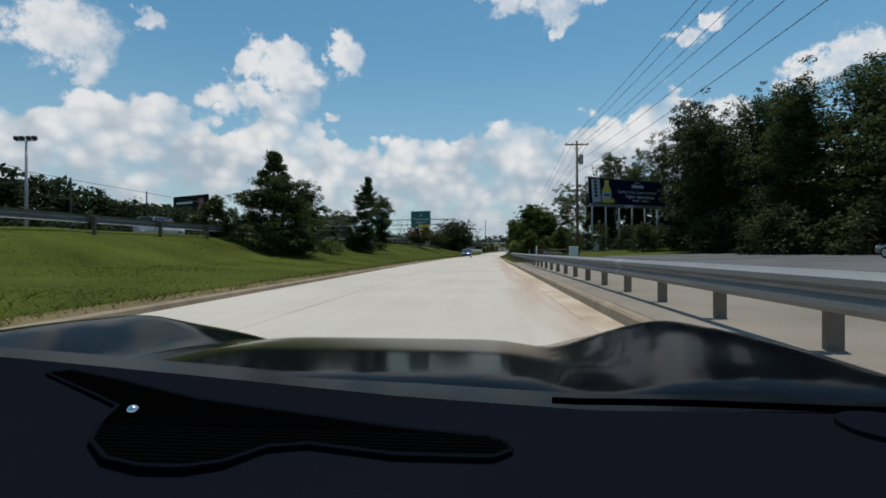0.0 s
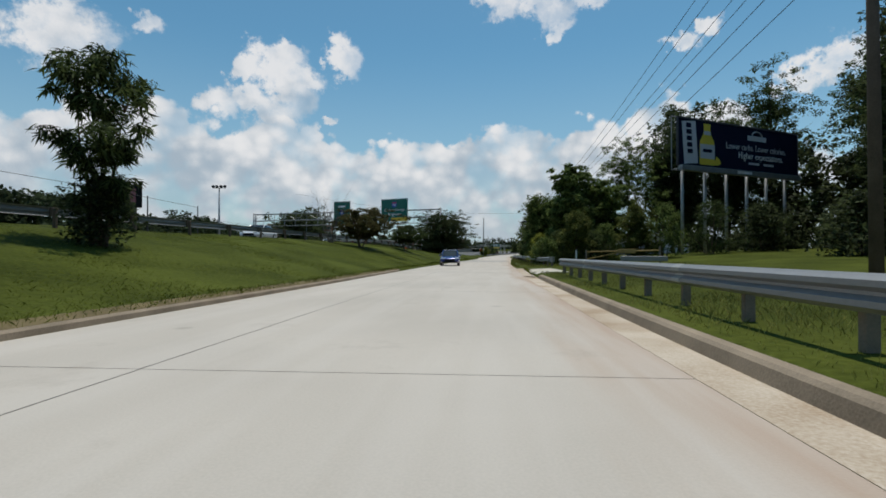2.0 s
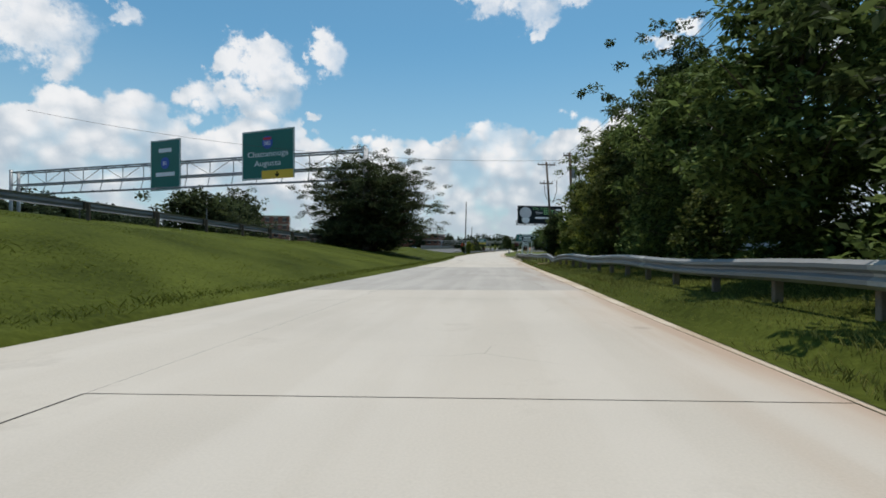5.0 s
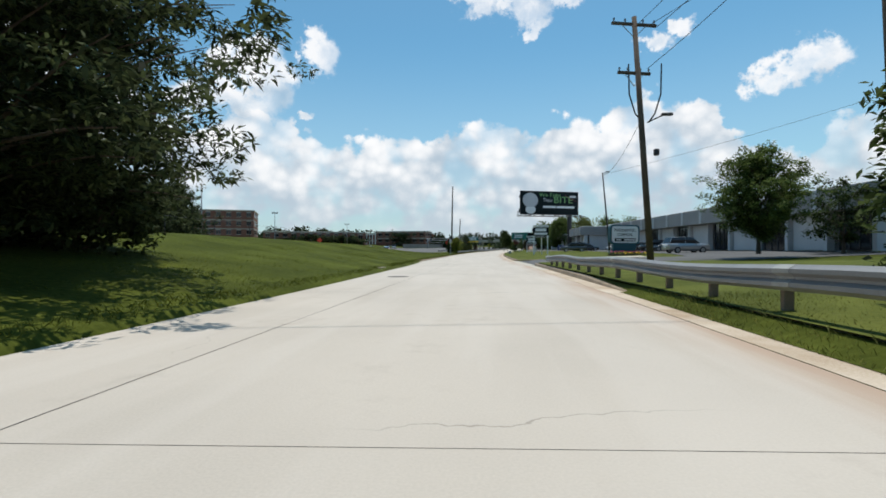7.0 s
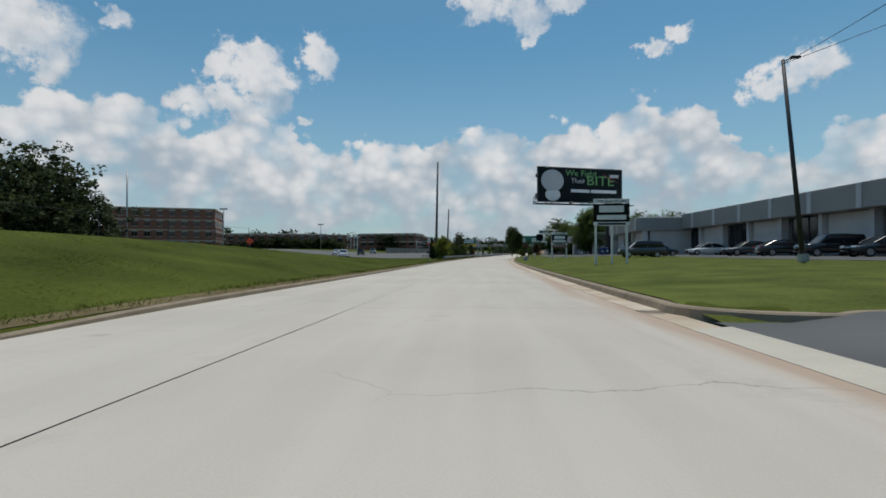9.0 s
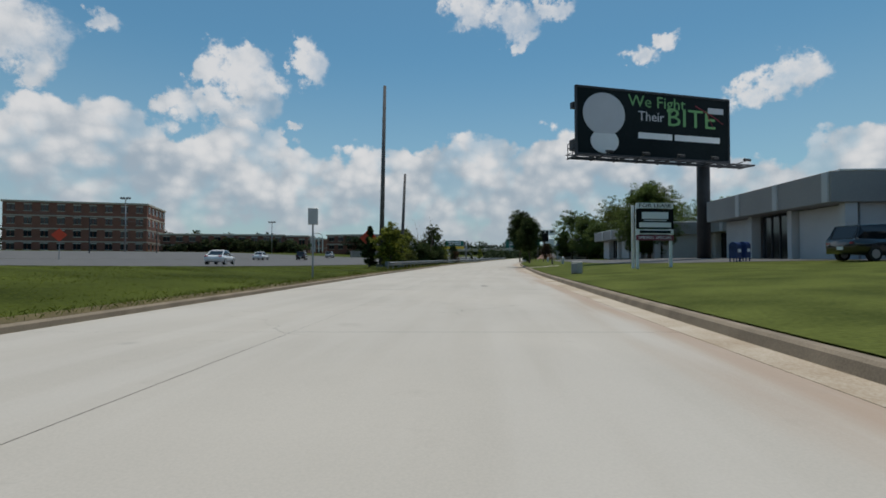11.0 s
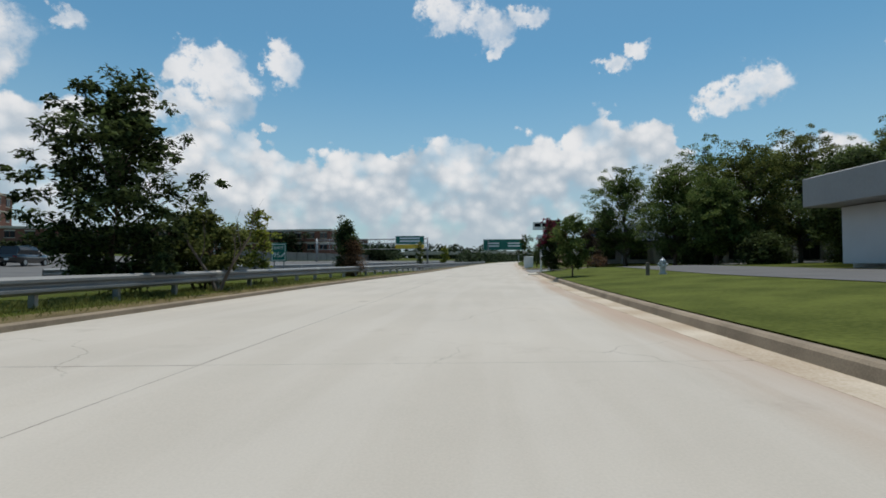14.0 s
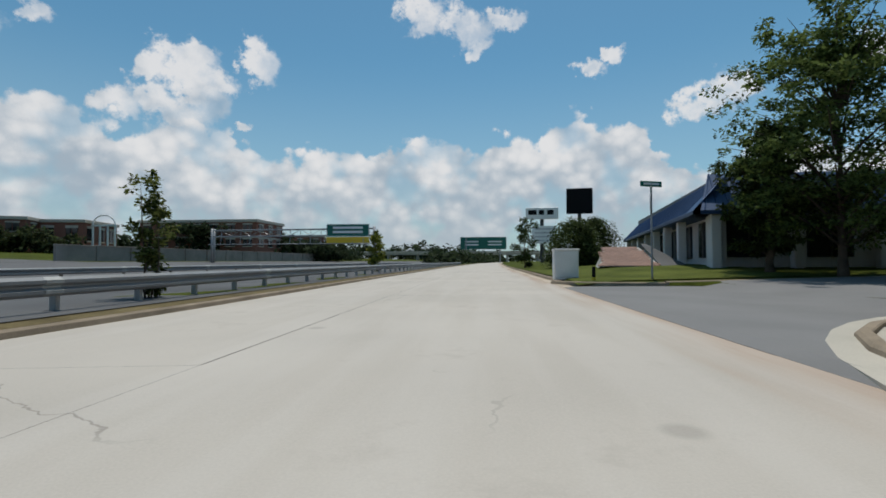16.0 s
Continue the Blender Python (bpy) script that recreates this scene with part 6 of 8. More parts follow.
half = [(1.0, 0.15), (1.08, 0.3), (1.08, 2.0), (1.0, 2.4), (0.62, 2.95), (0.48, 3.3), (0.45, 3.85), (0.5, 3.9), (0.5, 4.05)]
printed(b1, "bottle_picture", [(4.0 - x, z) for x, z in half] + [(4.0 + x, z) for x, z in half[::-1]], -0.085, INK_YELLOW, "yellow printed bottle")
printed(b1, "bottle_label", [(2.96, 0.75), (5.04, 0.75), (5.04, 2.1), (2.96, 2.1)], -0.11, INK_GREY)
printed(b1, "neck_label", [(3.5, 3.0), (4.5, 3.0), (4.46, 3.35), (3.54, 3.35)], -0.11, INK_GREY)
bar("legend_bar", (4.0, -0.12, 1.5), (1.3, 0.02, 0.3), NAVY, b1, 0, 0)
printed(b1, "fruit_slice", [(5.0, 0.2), (5.5, 0.18), (5.95, 0.35), (5.8, 0.75), (5.35, 1.05), (5.1, 0.6)], -0.10, INK_YELLOW, "yellow printed fruit slice")
for k in range(5):
    bar("legend_bar", (1.55 - 0.05 * k, -0.105, 1.3 + k * 0.6), (0.7, 0.02, 0.42), NAVY, b1, 0, 0)
words("legend", "Lower carbs. Lower calories.", 0.9, INK_GREY, b1, Matrix.Translation((11.6, -0.08, h1 * 0.53)), 9.6)
words("legend", "Higher expectations.", 0.95, INK_WHITE, b1, Matrix.Translation((12.3, -0.08, h1 * 0.34)), 7.2)
bar("logo_bar", (11.6, -0.08, h1 * 0.77), (3.0, 0.02, 0.5), INK_GREY, b1, 0, 0)
bm = bmesh.new()
for k in range(9):
    a, b = math.pi * k / 9, math.pi * (k + 1) / 9
    rod(bm, (11.6 + 0.8 * math.cos(a), -0.08, h1 * 0.82 + 0.5 * math.sin(a)), (11.6 + 0.8 * math.cos(b), -0.08, h1 * 0.82 + 0.5 * math.sin(b)), 0.06, 0.06, 5)
part("logo_arc", bm, INK_GREY, b1)
for dx in (-1.2, 1.2):
    bar("legend_bar", (12.3 + dx, -0.08, h1 * 0.17), (1.7, 0.02, 0.22), INK_GREY, b1, 0, 0)
bar("apron", (9.2, -0.25, -0.35), (18.4, 0.5, 0.5), GREY_STEEL, b1, 0, 0.02, "grey catwalk apron")
bar("plate_bar", (9.0, -0.52, -0.35), (2.2, 0.03, 0.25), INK_WHITE, b1, 0, 0)
for k in range(6):
    x = 1.2 + k * 3.2
    g = gz(19.0 + math.cos(radians(28)) * x, 87 + math.sin(radians(28)) * x)
    part("post", rod(bmesh.new(), (x, 0.5, g - 9.0 - 0.4), (x, 0.5, 0.2), 0.16, 0.15, 10), GALV_DULL, b1, smooth=True)
bm = bmesh.new()
for a, b in (((-0.5, 0.3, h1 + 0.2), (-0.5, 0.3, -0.5)), ((-0.5, 0.3, h1 + 0.2), (0.3, 0.3, h1 + 0.2)), ((-0.5, 0.3, -0.5), (0.3, 0.3, -0.5)), ((-0.5, -0.9, -0.5), (-0.5, 0.3, -0.5))):
    rod(bm, a, b, 0.05, 0.05, 6)
part("ladder_rail", bm, GALV, b1)

b2, h2 = hoarding("large dark hoarding with green lettering on a single steel column", (17.9, 250.0), 14.7, 15.0, 8.9, 14.2, CHARCOAL)
part("picture_shape", ball(bmesh.new(), (2.45, -0.07, h2 * 0.62), (1.95, 0.03, 1.75), 28), INK_GREY, b2, "pale grey printed shape", True)
part("picture_shape", ball(bmesh.new(), (2.5, -0.06, h2 * 0.2), (1.3, 0.03, 1.0), 28), INK_WHITE, b2, "white printed shape", True)
words("legend", "We Fight", 1.4, INK_GREEN, b2, Matrix.Translation((7.5, -0.08, h2 * 0.86)), 5.6)
words("legend", "Their", 1.15, INK_GREY, b2, Matrix.Translation((6.9, -0.08, h2 * 0.63)), 2.5)
words("legend", "BITE", 2.2, INK_GREEN, b2, Matrix.Translation((10.9, -0.08, h2 * 0.64)), 4.8)
bar("legend_bar", (7.3, -0.08, h2 * 0.33), (3.3, 0.02, 0.5), INK_WHITE, b2, 0, 0.0)
bar("legend_bar", (11.5, -0.08, h2 * 0.33), (4.6, 0.02, 0.5), INK_WHITE, b2, 0, 0.0)
bm = bmesh.new()
for a, b, r in (((11.3, -0.09, h2 - 0.7), (13.6, -0.09, h2 - 1.7), 0.07), ((12.4, -0.09, h2 - 1.1), (13.2, -0.09, h2 - 2.6), 0.05), ((12.8, -0.09, h2 - 1.3), (14.2, -0.09, h2 - 2.1), 0.05)):
    rod(bm, a, b, r, 0.02, 5)
part("picture_streak", bm, INK_RED, b2)
bm = bmesh.new()
prism(bm, [(12.6, -0.10), (14.2, -0.10), (14.2, -0.08), (12.6, -0.08)], h2 - 1.25, h2 - 0.75)
part("picture_streak", bm, INK_GREY, b2)
# catwalk, brackets, lamps, column
bm = bmesh.new()
for y_, z_ in ((-1.5, -0.55), (-0.75, -0.55), (-0.2, -0.55)):
    rod(bm, (-0.8, y_, z_), (15.9, y_, z_), 0.07, 0.07, 6)
for k in range(9):
    x = -0.8 + k * 2.09
    box(bm, (x, -0.75, -0.55), (0.12, 1.7, 0.12))
    rod(bm, (x, -1.5, -0.55), (x, 0.3, -0.2), 0.05, 0.05, 6)
part("catwalk", bm, DARK_STEEL, b2, "dark steel catwalk")
bm = bmesh.new()
for u in (0.35, 0.8, 1.15):
    rod(bm, (-0.8, -1.5, -0.55 + u), (-0.8, 0.0, -0.55 + u), 0.035, 0.035, 6)
for y_ in (-1.5, -0.75, 0.0):
    rod(bm, (-0.8, y_, -0.55), (-0.8, y_, 0.6), 0.035, 0.035, 6)
part("catwalk_rail", bm, DARK_STEEL, b2)
for k in range(5):
    x = 1.2 + k * 3.2
    l = part("lamp_arm", rod(bmesh.new(), (x, -1.5, -0.55), (x, -2.6, -0.45), 0.04, 0.04, 6), DARK_STEEL, b2)
    part("lamp", box(bmesh.new(), (x, -2.7, -0.4), (0.55, 0.35, 0.2), 0, 0.04, 20), DARK_STEEL, l)
bar("main_beam", (7.5, 1.2, 0.9), (14.6, 0.8, 0.9), DARK_STEEL, b2, 0, 0.03)
bar("main_beam", (7.5, 1.2, 4.2), (14.6, 0.5, 0.5), DARK_STEEL, b2, 0, 0.03)
part("column", rod(bmesh.new(), (13.3, 1.3, gz(30.0, 254.3) - 8.9 - 0.5), (13.3, 1.3, 4.6), 0.56, 0.52, 24), DARK_STEEL, b2, "thick dark steel column", True)

b3 = thing("billboard", "distant dark hoarding on a column beyond the freeway", "billboard", pose(-126, 207, 16.4, 0, 0, -27))
bar("face", (0, 0, 4.0), (25, 0.8, 8.0), INK_DARK, b3, 0, 0.05)
bar("face_print", (-2, -0.45, 4.2), (14, 0.05, 4.0), CHARCOAL, b3)
bar("legend_bar", (-4, -0.5, 5.0), (12, 0.05, 0.9), INK_GREY, b3)
bar("legend_bar", (8, -0.5, 4.0), (4, 0.05, 5.0), INK_RED, b3)
part("column", rod(bmesh.new(), (6, 1, -15), (6, 1, 1), 1.0, 0.9, 14), DARK_STEEL, b3)
b4 = thing("billboard", "black-backed hoarding above the corner shrubs", "billboard", pose(33.4, 347, 5.3, 0, 0, -18))
bar("face", (1.0, 0, 1.15), (2.3, 0.25, 2.3), INK_DARK, b4, 0, 0.03)
part("column", rod(bmesh.new(), (1.0, 0.2, -5.2), (1.0, 0.2, 0.4), 0.18, 0.16, 12), DARK_STEEL, b4)
b5 = thing("pylon_sign", "pale pylon sign with dark lettering bars", "sign", pose(45.5, 397, 0.6, 0, 0, -15))
part("column", rod(bmesh.new(), (0, 0.3, -0.5), (0, 0.3, 10.2), 0.4, 0.35, 12), DARK_STEEL, b5)
bar("panel", (0, 0, 10.0), (6.2, 0.5, 2.2), SIGN_WHITE, b5, 0, 0.05)
for k, w in enumerate((1.6, 1.0, 1.2)):
    bar("legend_bar", (-1.8 + k * 1.7, -0.27, 10.2), (w, 0.03, 0.9), INK_DARK, b5)
bar("panel", (0.4, 0, 5.9), (4.6, 0.4, 3.4), SIGN_WHITE, b5, 0, 0.05)
for k in range(4):
    bar("legend_bar", (0.4, -0.22, 7.0 - k * 0.75), (3.6, 0.03, 0.28), INK_GREY, b5)
sb = thing("roadside_sign", "plain grey roadside sign seen from behind on a steel post", "sign", pose(1.65, 231.7, gz(1.65, 231.7), 0, 0, 20))
bar("panel", (0, 0, 2.62), (0.42, 0.04, 0.72), SIGN_BACK, sb)
part("post", box(bmesh.new(), (0, 0.05, 1.2), (0.07, 0.05, 3.2)), GREY_STEEL, sb)
dm = thing("warning_sign", "orange diamond road works sign on a post", "road sign", pose(0.8, 252.6, gz(0.8, 252.6), 0, 0, -6))
part("panel", box(bmesh.new(), (0, 0, 2.5), (1.05, 0.03, 1.05), 0, 0.0, 0, 45), SIGN_ORANGE, dm)
part("post", box(bmesh.new(), (0, 0.05, 1.2), (0.07, 0.05, 3.0)), GREY_STEEL, dm)
dm2 = thing("warning_sign", "orange diamond road works sign beyond the freeway", "road sign", pose(-33, 262, gz(-33, 262), 0, 0, 25))
part("panel", box(bmesh.new(), (0, 0, 2.6), (1.0, 0.03, 1.0), 0, 0.0, 0, 45), SIGN_ORANGE, dm2)
part("post", box(bmesh.new(), (0, 0.05, 1.2), (0.07, 0.05, 3.0)), GREY_STEEL, dm2)

# ---- entrance and letting signs ----
ps = thing("entrance_sign", "teal monument sign with a white lettered face above flowers", "sign", pose(19.9, 183.6, gz(19.9, 183.6) - 0.05, 0, 0, 14) @ Matrix.Scale(1.12, 4))
bm = bmesh.new()
out = []
for cx_, cz_, a0 in ((1.15, 2.45, 0), (-1.15, 2.45, 90), (-1.15, 1.35, 180), (1.15, 1.35, 270)):
    for k in range(5):
        a = radians(a0 + k * 22.5)
        out.append((cx_ + 0.32 * math.cos(a), cz_ + 0.32 * math.sin(a)))
lo, hi = [bm.verts.new((x, 0.22, z)) for x, z in out], [bm.verts.new((x, -0.22, z)) for x, z in out]
bm.faces.new(hi), bm.faces.new(lo[::-1])
for i in range(len(out)):
    j = (i + 1) % len(out)
    bm.faces.new((lo[i], lo[j], hi[j], hi[i]))
part("case", bm, TEAL, ps, "rounded teal sign case")
bar("base", (0, 0, 0.52), (2.25, 0.4, 1.3), TEAL, ps, 0, 0.03)
bm = bmesh.new()
hi = [bm.verts.new((x * 0.9, -0.235, 1.9 + (z - 1.9) * 0.86)) for x, z in out]
bm.faces.new(hi)
part("face", bm, SIGN_WHITE, ps, "white sign face")
words("legend", "PRESIDENTIAL", 0.36, INK_DARK, ps, Matrix.Translation((0, -0.24, 2.28)), 2.2)
words("legend", "COMMONS", 0.36, INK_DARK, ps, Matrix.Translation((0, -0.24, 1.88)), 1.5)
bar("legend_bar", (0, -0.245, 1.42), (2.1, 0.012, 0.28), INK_DARK, ps)
for k, w in ((-0.65, 0.5), (0.45, 1.1)):
    bar("legend_bar", (k, -0.255, 1.42), (w, 0.012, 0.12), INK_WHITE, ps)
bed = thing("flower_bed", "bed of pink and yellow flowers around the sign", "flower bed", pose(20.0, 182.4, gz(20.0, 182.4), 0, 0, 14))
part("soil", box(bmesh.new(), (0.3, 0, 0.02), (4.4, 1.5, 0.16), 0, 0.05), MULCH, bed)
rng2 = random.Random(5)
leaf_cloud("leaves", [(rng2.uniform(-1.8, 2.4), rng2.uniform(-0.6, 0.7), 0.16) for _ in range(60)], [0.18] * 60, 20, 0.12, LEAF, bed, 61)
leaf_cloud("pink_flowers", [(rng2.uniform(-1.8, 2.4), rng2.uniform(-0.3, 0.7), 0.34) for _ in range(50)], [0.13] * 50, 18, 0.07, FLOWER_PINK, bed, 62, 1.0)
leaf_cloud("yellow_flowers", [(rng2.uniform(-1.8, 2.4), rng2.uniform(-0.65, -0.3), 0.26) for _ in range(36)], [0.12] * 36, 18, 0.07, FLOWER_YELLOW, bed, 63, 1.0)


def lease_sign(label, x, y, rz, w, top, panels, legs, base=None):
    z = gz(x, y) if base is None else base
    ob = thing("lease_sign", label, "sign", pose(x, y, z, 0, 0, rz))
    for lx, ly in legs:
        bar("leg", (lx, ly, top / 2 - 0.15), (0.13, 0.13, top + 0.3), WHITE_PAINT, ob, 0, 0.01)
    for z0, z1, mat, rows in panels:
        p = bar("panel", (0, -0.1, (z0 + z1) / 2), (w, 0.05, z1 - z0), mat, ob, 0, 0.004)
        for kind_, dz, size, mat2, width in rows:
            if kind_ == "bar":
                bar("legend_bar", (0, -0.135, dz), (width, 0.012, size), mat2, ob)
            else:
                words("legend", kind_, size, mat2, ob, Matrix.Translation((0, -0.13, dz)), width)
    return ob


lease_sign("white-legged letting sign with a dark green panel", 14.75, 203.0, -6, 2.2, 3.9,
           [(3.62, 3.9, SIGN_WHITE, [("Office Space For Lease", 3.76, 0.2, INK_DARK, 1.9)]), (2.45, 3.58, INK_DARK, [("bar", 3.25, 0.42, INK_WHITE, 1.5), ("bar", 2.72, 0.3, INK_WHITE, 1.8)]), (2.2, 2.42, SIGN_WHITE, [("bar", 2.31, 0.12, INK_DARK, 1.7)])],
           [(-0.95, 0), (0.95, 0), (0.15, 0.55)], 0.0)
lease_sign("white-legged letting sign with a dark green panel and red strip", 18.45, 236.7, 8, 2.1, 3.75,
           [(3.5, 3.78, SIGN_WHITE, [("FOR LEASE", 3.64, 0.26, INK_DARK, 1.8)]), (2.42, 3.47, INK_DARK, [("bar", 3.12, 0.36, INK_WHITE, 1.5), ("bar", 2.62, 0.26, INK_WHITE, 1.8), ("bar", 2.86, 0.07, INK_GREY, 1.3)]),
            (2.12, 2.38, SIGN_WHITE, [("bar", 2.25, 0.14, INK_DARK, 1.75)]), (1.8, 2.08, INK_RED, [("SPRING SPECIAL", 1.94, 0.23, INK_WHITE, 1.9)])],
           [(-0.95, 0), (0.95, 0), (-0.7, 0.9)], -0.47)
lease_sign("white sale board on white posts in front of the myrtle", 23.0, 306.6, -14, 0.8, 2.1,
           [(1.72, 2.0, INK_DARK, [("bar", 1.92, 0.06, INK_WHITE, 0.4), ("bar", 1.80, 0.08, INK_WHITE, 0.62)]), (0.8, 1.7, SIGN_WHITE, [("bar", 1.45, 0.26, INK_DARK, 0.5), ("bar", 1.1, 0.05, INK_GREY, 0.55), ("bar", 0.98, 0.05, INK_GREY, 0.6)])],
           [(-0.38, 0), (0.38, 0), (0.25, 0.5)])
st = thing("street_sign", "green street name blades on a steel post", "street sign", pose(28.0, 321.7, gz(28.0, 321.7)))
part("post", rod(bmesh.new(), (0, 0, -0.3), (0, 0, 3.8), 0.04, 0.04, 8), GREY_STEEL, st)
bar("name_blade", (0, 0, 3.78), (0.98, 0.03, 0.22), SIGN_GREEN, st, 10)
bar("legend_bar", (0, -0.03, 3.78), (0.72, 0.01, 0.09), SIGN_WHITE, st, 10)
bar("name_blade", (0, 0, 3.54), (0.7, 0.03, 0.2), SIGN_GREEN, st, 60)
part("stop_sign_edge", rod(bmesh.new(), (-0.012, 0.057, 3.02), (0.012, 0.043, 3.02), 0.4, 0.4, 8), SIGN_BACK, st, "stop sign seen edge-on")

# ---- street furniture ----
def hydrant(x, y, label):
    ob = thing("fire_hydrant", label, "fire hydrant", pose(x, y, gz(x, y)))
    bm = rod(bmesh.new(), (0, 0, -0.05), (0, 0, 0.07), 0.17, 0.17, 16)
    rod(bm, (0, 0, 0.07), (0, 0, 0.5), 0.115, 0.11, 16)
    rod(bm, (0, 0, 0.5), (0, 0, 0.54), 0.155, 0.155, 16)
    part("barrel", bm, HYDRANT_MAT, ob, smooth=False)
    part("bonnet", ball(bmesh.new(), (0, 0, 0.55), (0.13, 0.13, 0.13), 14), HYDRANT_MAT, ob, smooth=True)
    part("operating_nut", rod(bmesh.new(), (0, 0, 0.66), (0, 0, 0.75), 0.035, 0.03, 5), HYDRANT_MAT, ob)
    for a, b in (((-0.2, 0, 0.42), (0.2, 0, 0.42)), ((0, -0.22, 0.38), (0, 0, 0.38))):
        part("outlet_cap", rod(bmesh.new(), a, b, 0.065, 0.065, 10), HYDRANT_MAT, ob)
    return ob


hydrant(18.65, 258.2, "silver fire hydrant on the lawn")
hydrant(23.2, 287.4, "silver fire hydrant on the lawn strip")
for x, y in ((17.6, 258.0), (22.5, 287.3)):
    s = thing("marker_post", "short dark timber marker post beside the hydrant", "post", pose(x, y, gz(x, y)))
    part("post", box(bmesh.new(), (0, 0, 0.25), (0.13, 0.13, 0.62), 0, 0.015), POST_WOOD, s)
ub = thing("utility_pedestal", "grey utility pedestal with a dark open side", "utility box", pose(13.75, 234.4, gz(13.75, 234.4), 0, 0, -20))
bm = box(bmesh.new(), (0, 0, 0.3), (0.5, 0.45, 0.6), 0, 0.035)
part("shell", bm, CONCRETE, ub)
bar("grille", (-0.1, -0.26, 0.3), (0.26, 0.03, 0.42), GREY_STEEL, ub)


def mailbox(x, y, rz):
    ob = thing("mailbox", "dark blue kerbside collection mailbox on legs", "mailbox", pose(x, y, gz(x, y), 0, 0, rz), "mailboxes by the offices")
    bm = box(bmesh.new(), (0, 0, 0.62), (0.5, 0.5, 0.75), 0, 0.02)
    part("body", bm, MAILBLUE, ob)
    bm = bmesh.new()
    rod(bm, (-0.25, 0, 0.98), (0.25, 0, 0.98), 0.25, 0.25, 20)
    part("domed_top", bm, MAILBLUE, ob)
    for dx, dy in itertools.product((-0.2, 0.2), (-0.2, 0.2)):
        part("leg", box(bmesh.new(), (dx, dy, 0.1), (0.05, 0.05, 0.32)), MAILBLUE, ob)
    part("label_plate", box(bmesh.new(), (0, -0.26, 0.7), (0.3, 0.01, 0.2)), SIGN_WHITE, ob)
    return ob


mailbox(25.0, 240.6, 30)
mailbox(25.8, 241.0, 30)
cb = thing("utility_cabinet", "pale square utility cabinet on the corner lawn", "utility box", pose(25.5, 324.6, gz(25.5, 324.6), 0, 0, -10))
bar("body", (0, 0, 0.62), (1.05, 0.7, 1.3), WHITE_PAINT, cb, 0, 0.03)
bar("lid", (0, 0, 1.3), (1.12, 0.78, 0.08), WHITE_PAINT, cb, 0, 0.02)
bar("door", (0, -0.36, 0.62), (0.85, 0.02, 1.05), WHITE_PAINT, cb, 0, 0.005)
bl = thing("bollard", "short dark bollard with a yellow foot on the corner lawn", "bollard", pose(26.0, 322.6, gz(26.0, 322.6)))
part("post", rod(bmesh.new(), (0, 0, -0.1), (0, 0, 0.55), 0.07, 0.07, 10), INK_DARK, bl)
part("collar", rod(bmesh.new(), (0, 0, 0.0), (0, 0, 0.12), 0.09, 0.09, 10), INK_YELLOW, bl)
wb = thing("utility_box", "white metal utility box beside the pole", "utility box", pose(8.6, 47.7, gz(8.6, 47.7)))
bar("body", (0, 0, 0.55), (0.75, 0.5, 1.2), WHITE_PAINT, wb, 8, 0.03)
bar("lid", (0, 0, 1.17), (0.8, 0.55, 0.06), WHITE_PAINT, wb, 8, 0.01)
wp = thing("marker_post", "white plastic marker post behind the guardrail", "post", pose(4.1, 37.9, gz(4.1, 37.9)))
part("post", rod(bmesh.new(), (0, 0, -0.1), (0, 0, 1.12), 0.055, 0.055, 12), WHITE_PAINT, wp)
part("cap", ball(bmesh.new(), (0, 0, 1.12), (0.058, 0.058, 0.05), 12), WHITE_PAINT, wp)
gt = thing("swing_gate", "rusty yellow pipe swing gate across the weedy driveway", "gate")
gp = [(8.0, 77.4), (12.6, 75.4)]
for x, y in gp + [(7.3, 77.6)]:
    part("gate_post", rod(bmesh.new(), (x, y, gz(x, y) - 0.2), (x, y, gz(x, y) + 1.05), 0.07, 0.07, 8), WHITE_PAINT if x < 7.6 else POST_WOOD, gt)
za, zb = gz(*gp[0]), gz(*gp[1])
part("gate_arm", rod(bmesh.new(), (*gp[0], za + 0.9), (*gp[1], zb + 0.75), 0.05, 0.05, 8), RUST, gt)
part("gate_brace", rod(bmesh.new(), (*gp[0], za + 0.35), (10.4, 76.35, gz(10.4, 76.35) + 0.8), 0.04, 0.04, 8), RUST, gt)
part("gate_plate", box(bmesh.new(), (10.6, 76.27, gz(10.6, 76.3) + 0.82), (1.2, 0.1, 0.3), -23, 0.02), RUST, gt)
gr = thing("guardrail", "short bent end of galvanised rail in tall grass", "guardrail", pose(8.6, 70.2, gz(8.6, 70.2), 0, 0, -12))
bar("beam", (1.2, 0, 0.5), (2.6, 0.07, 0.3), GALV, gr, 0, 0.02)
for px_ in (0.2, 2.1):
    bar("post", (px_, 0.12, 0.25), (0.12, 0.12, 0.85), POST_WOOD, gr, 0, 0.01)


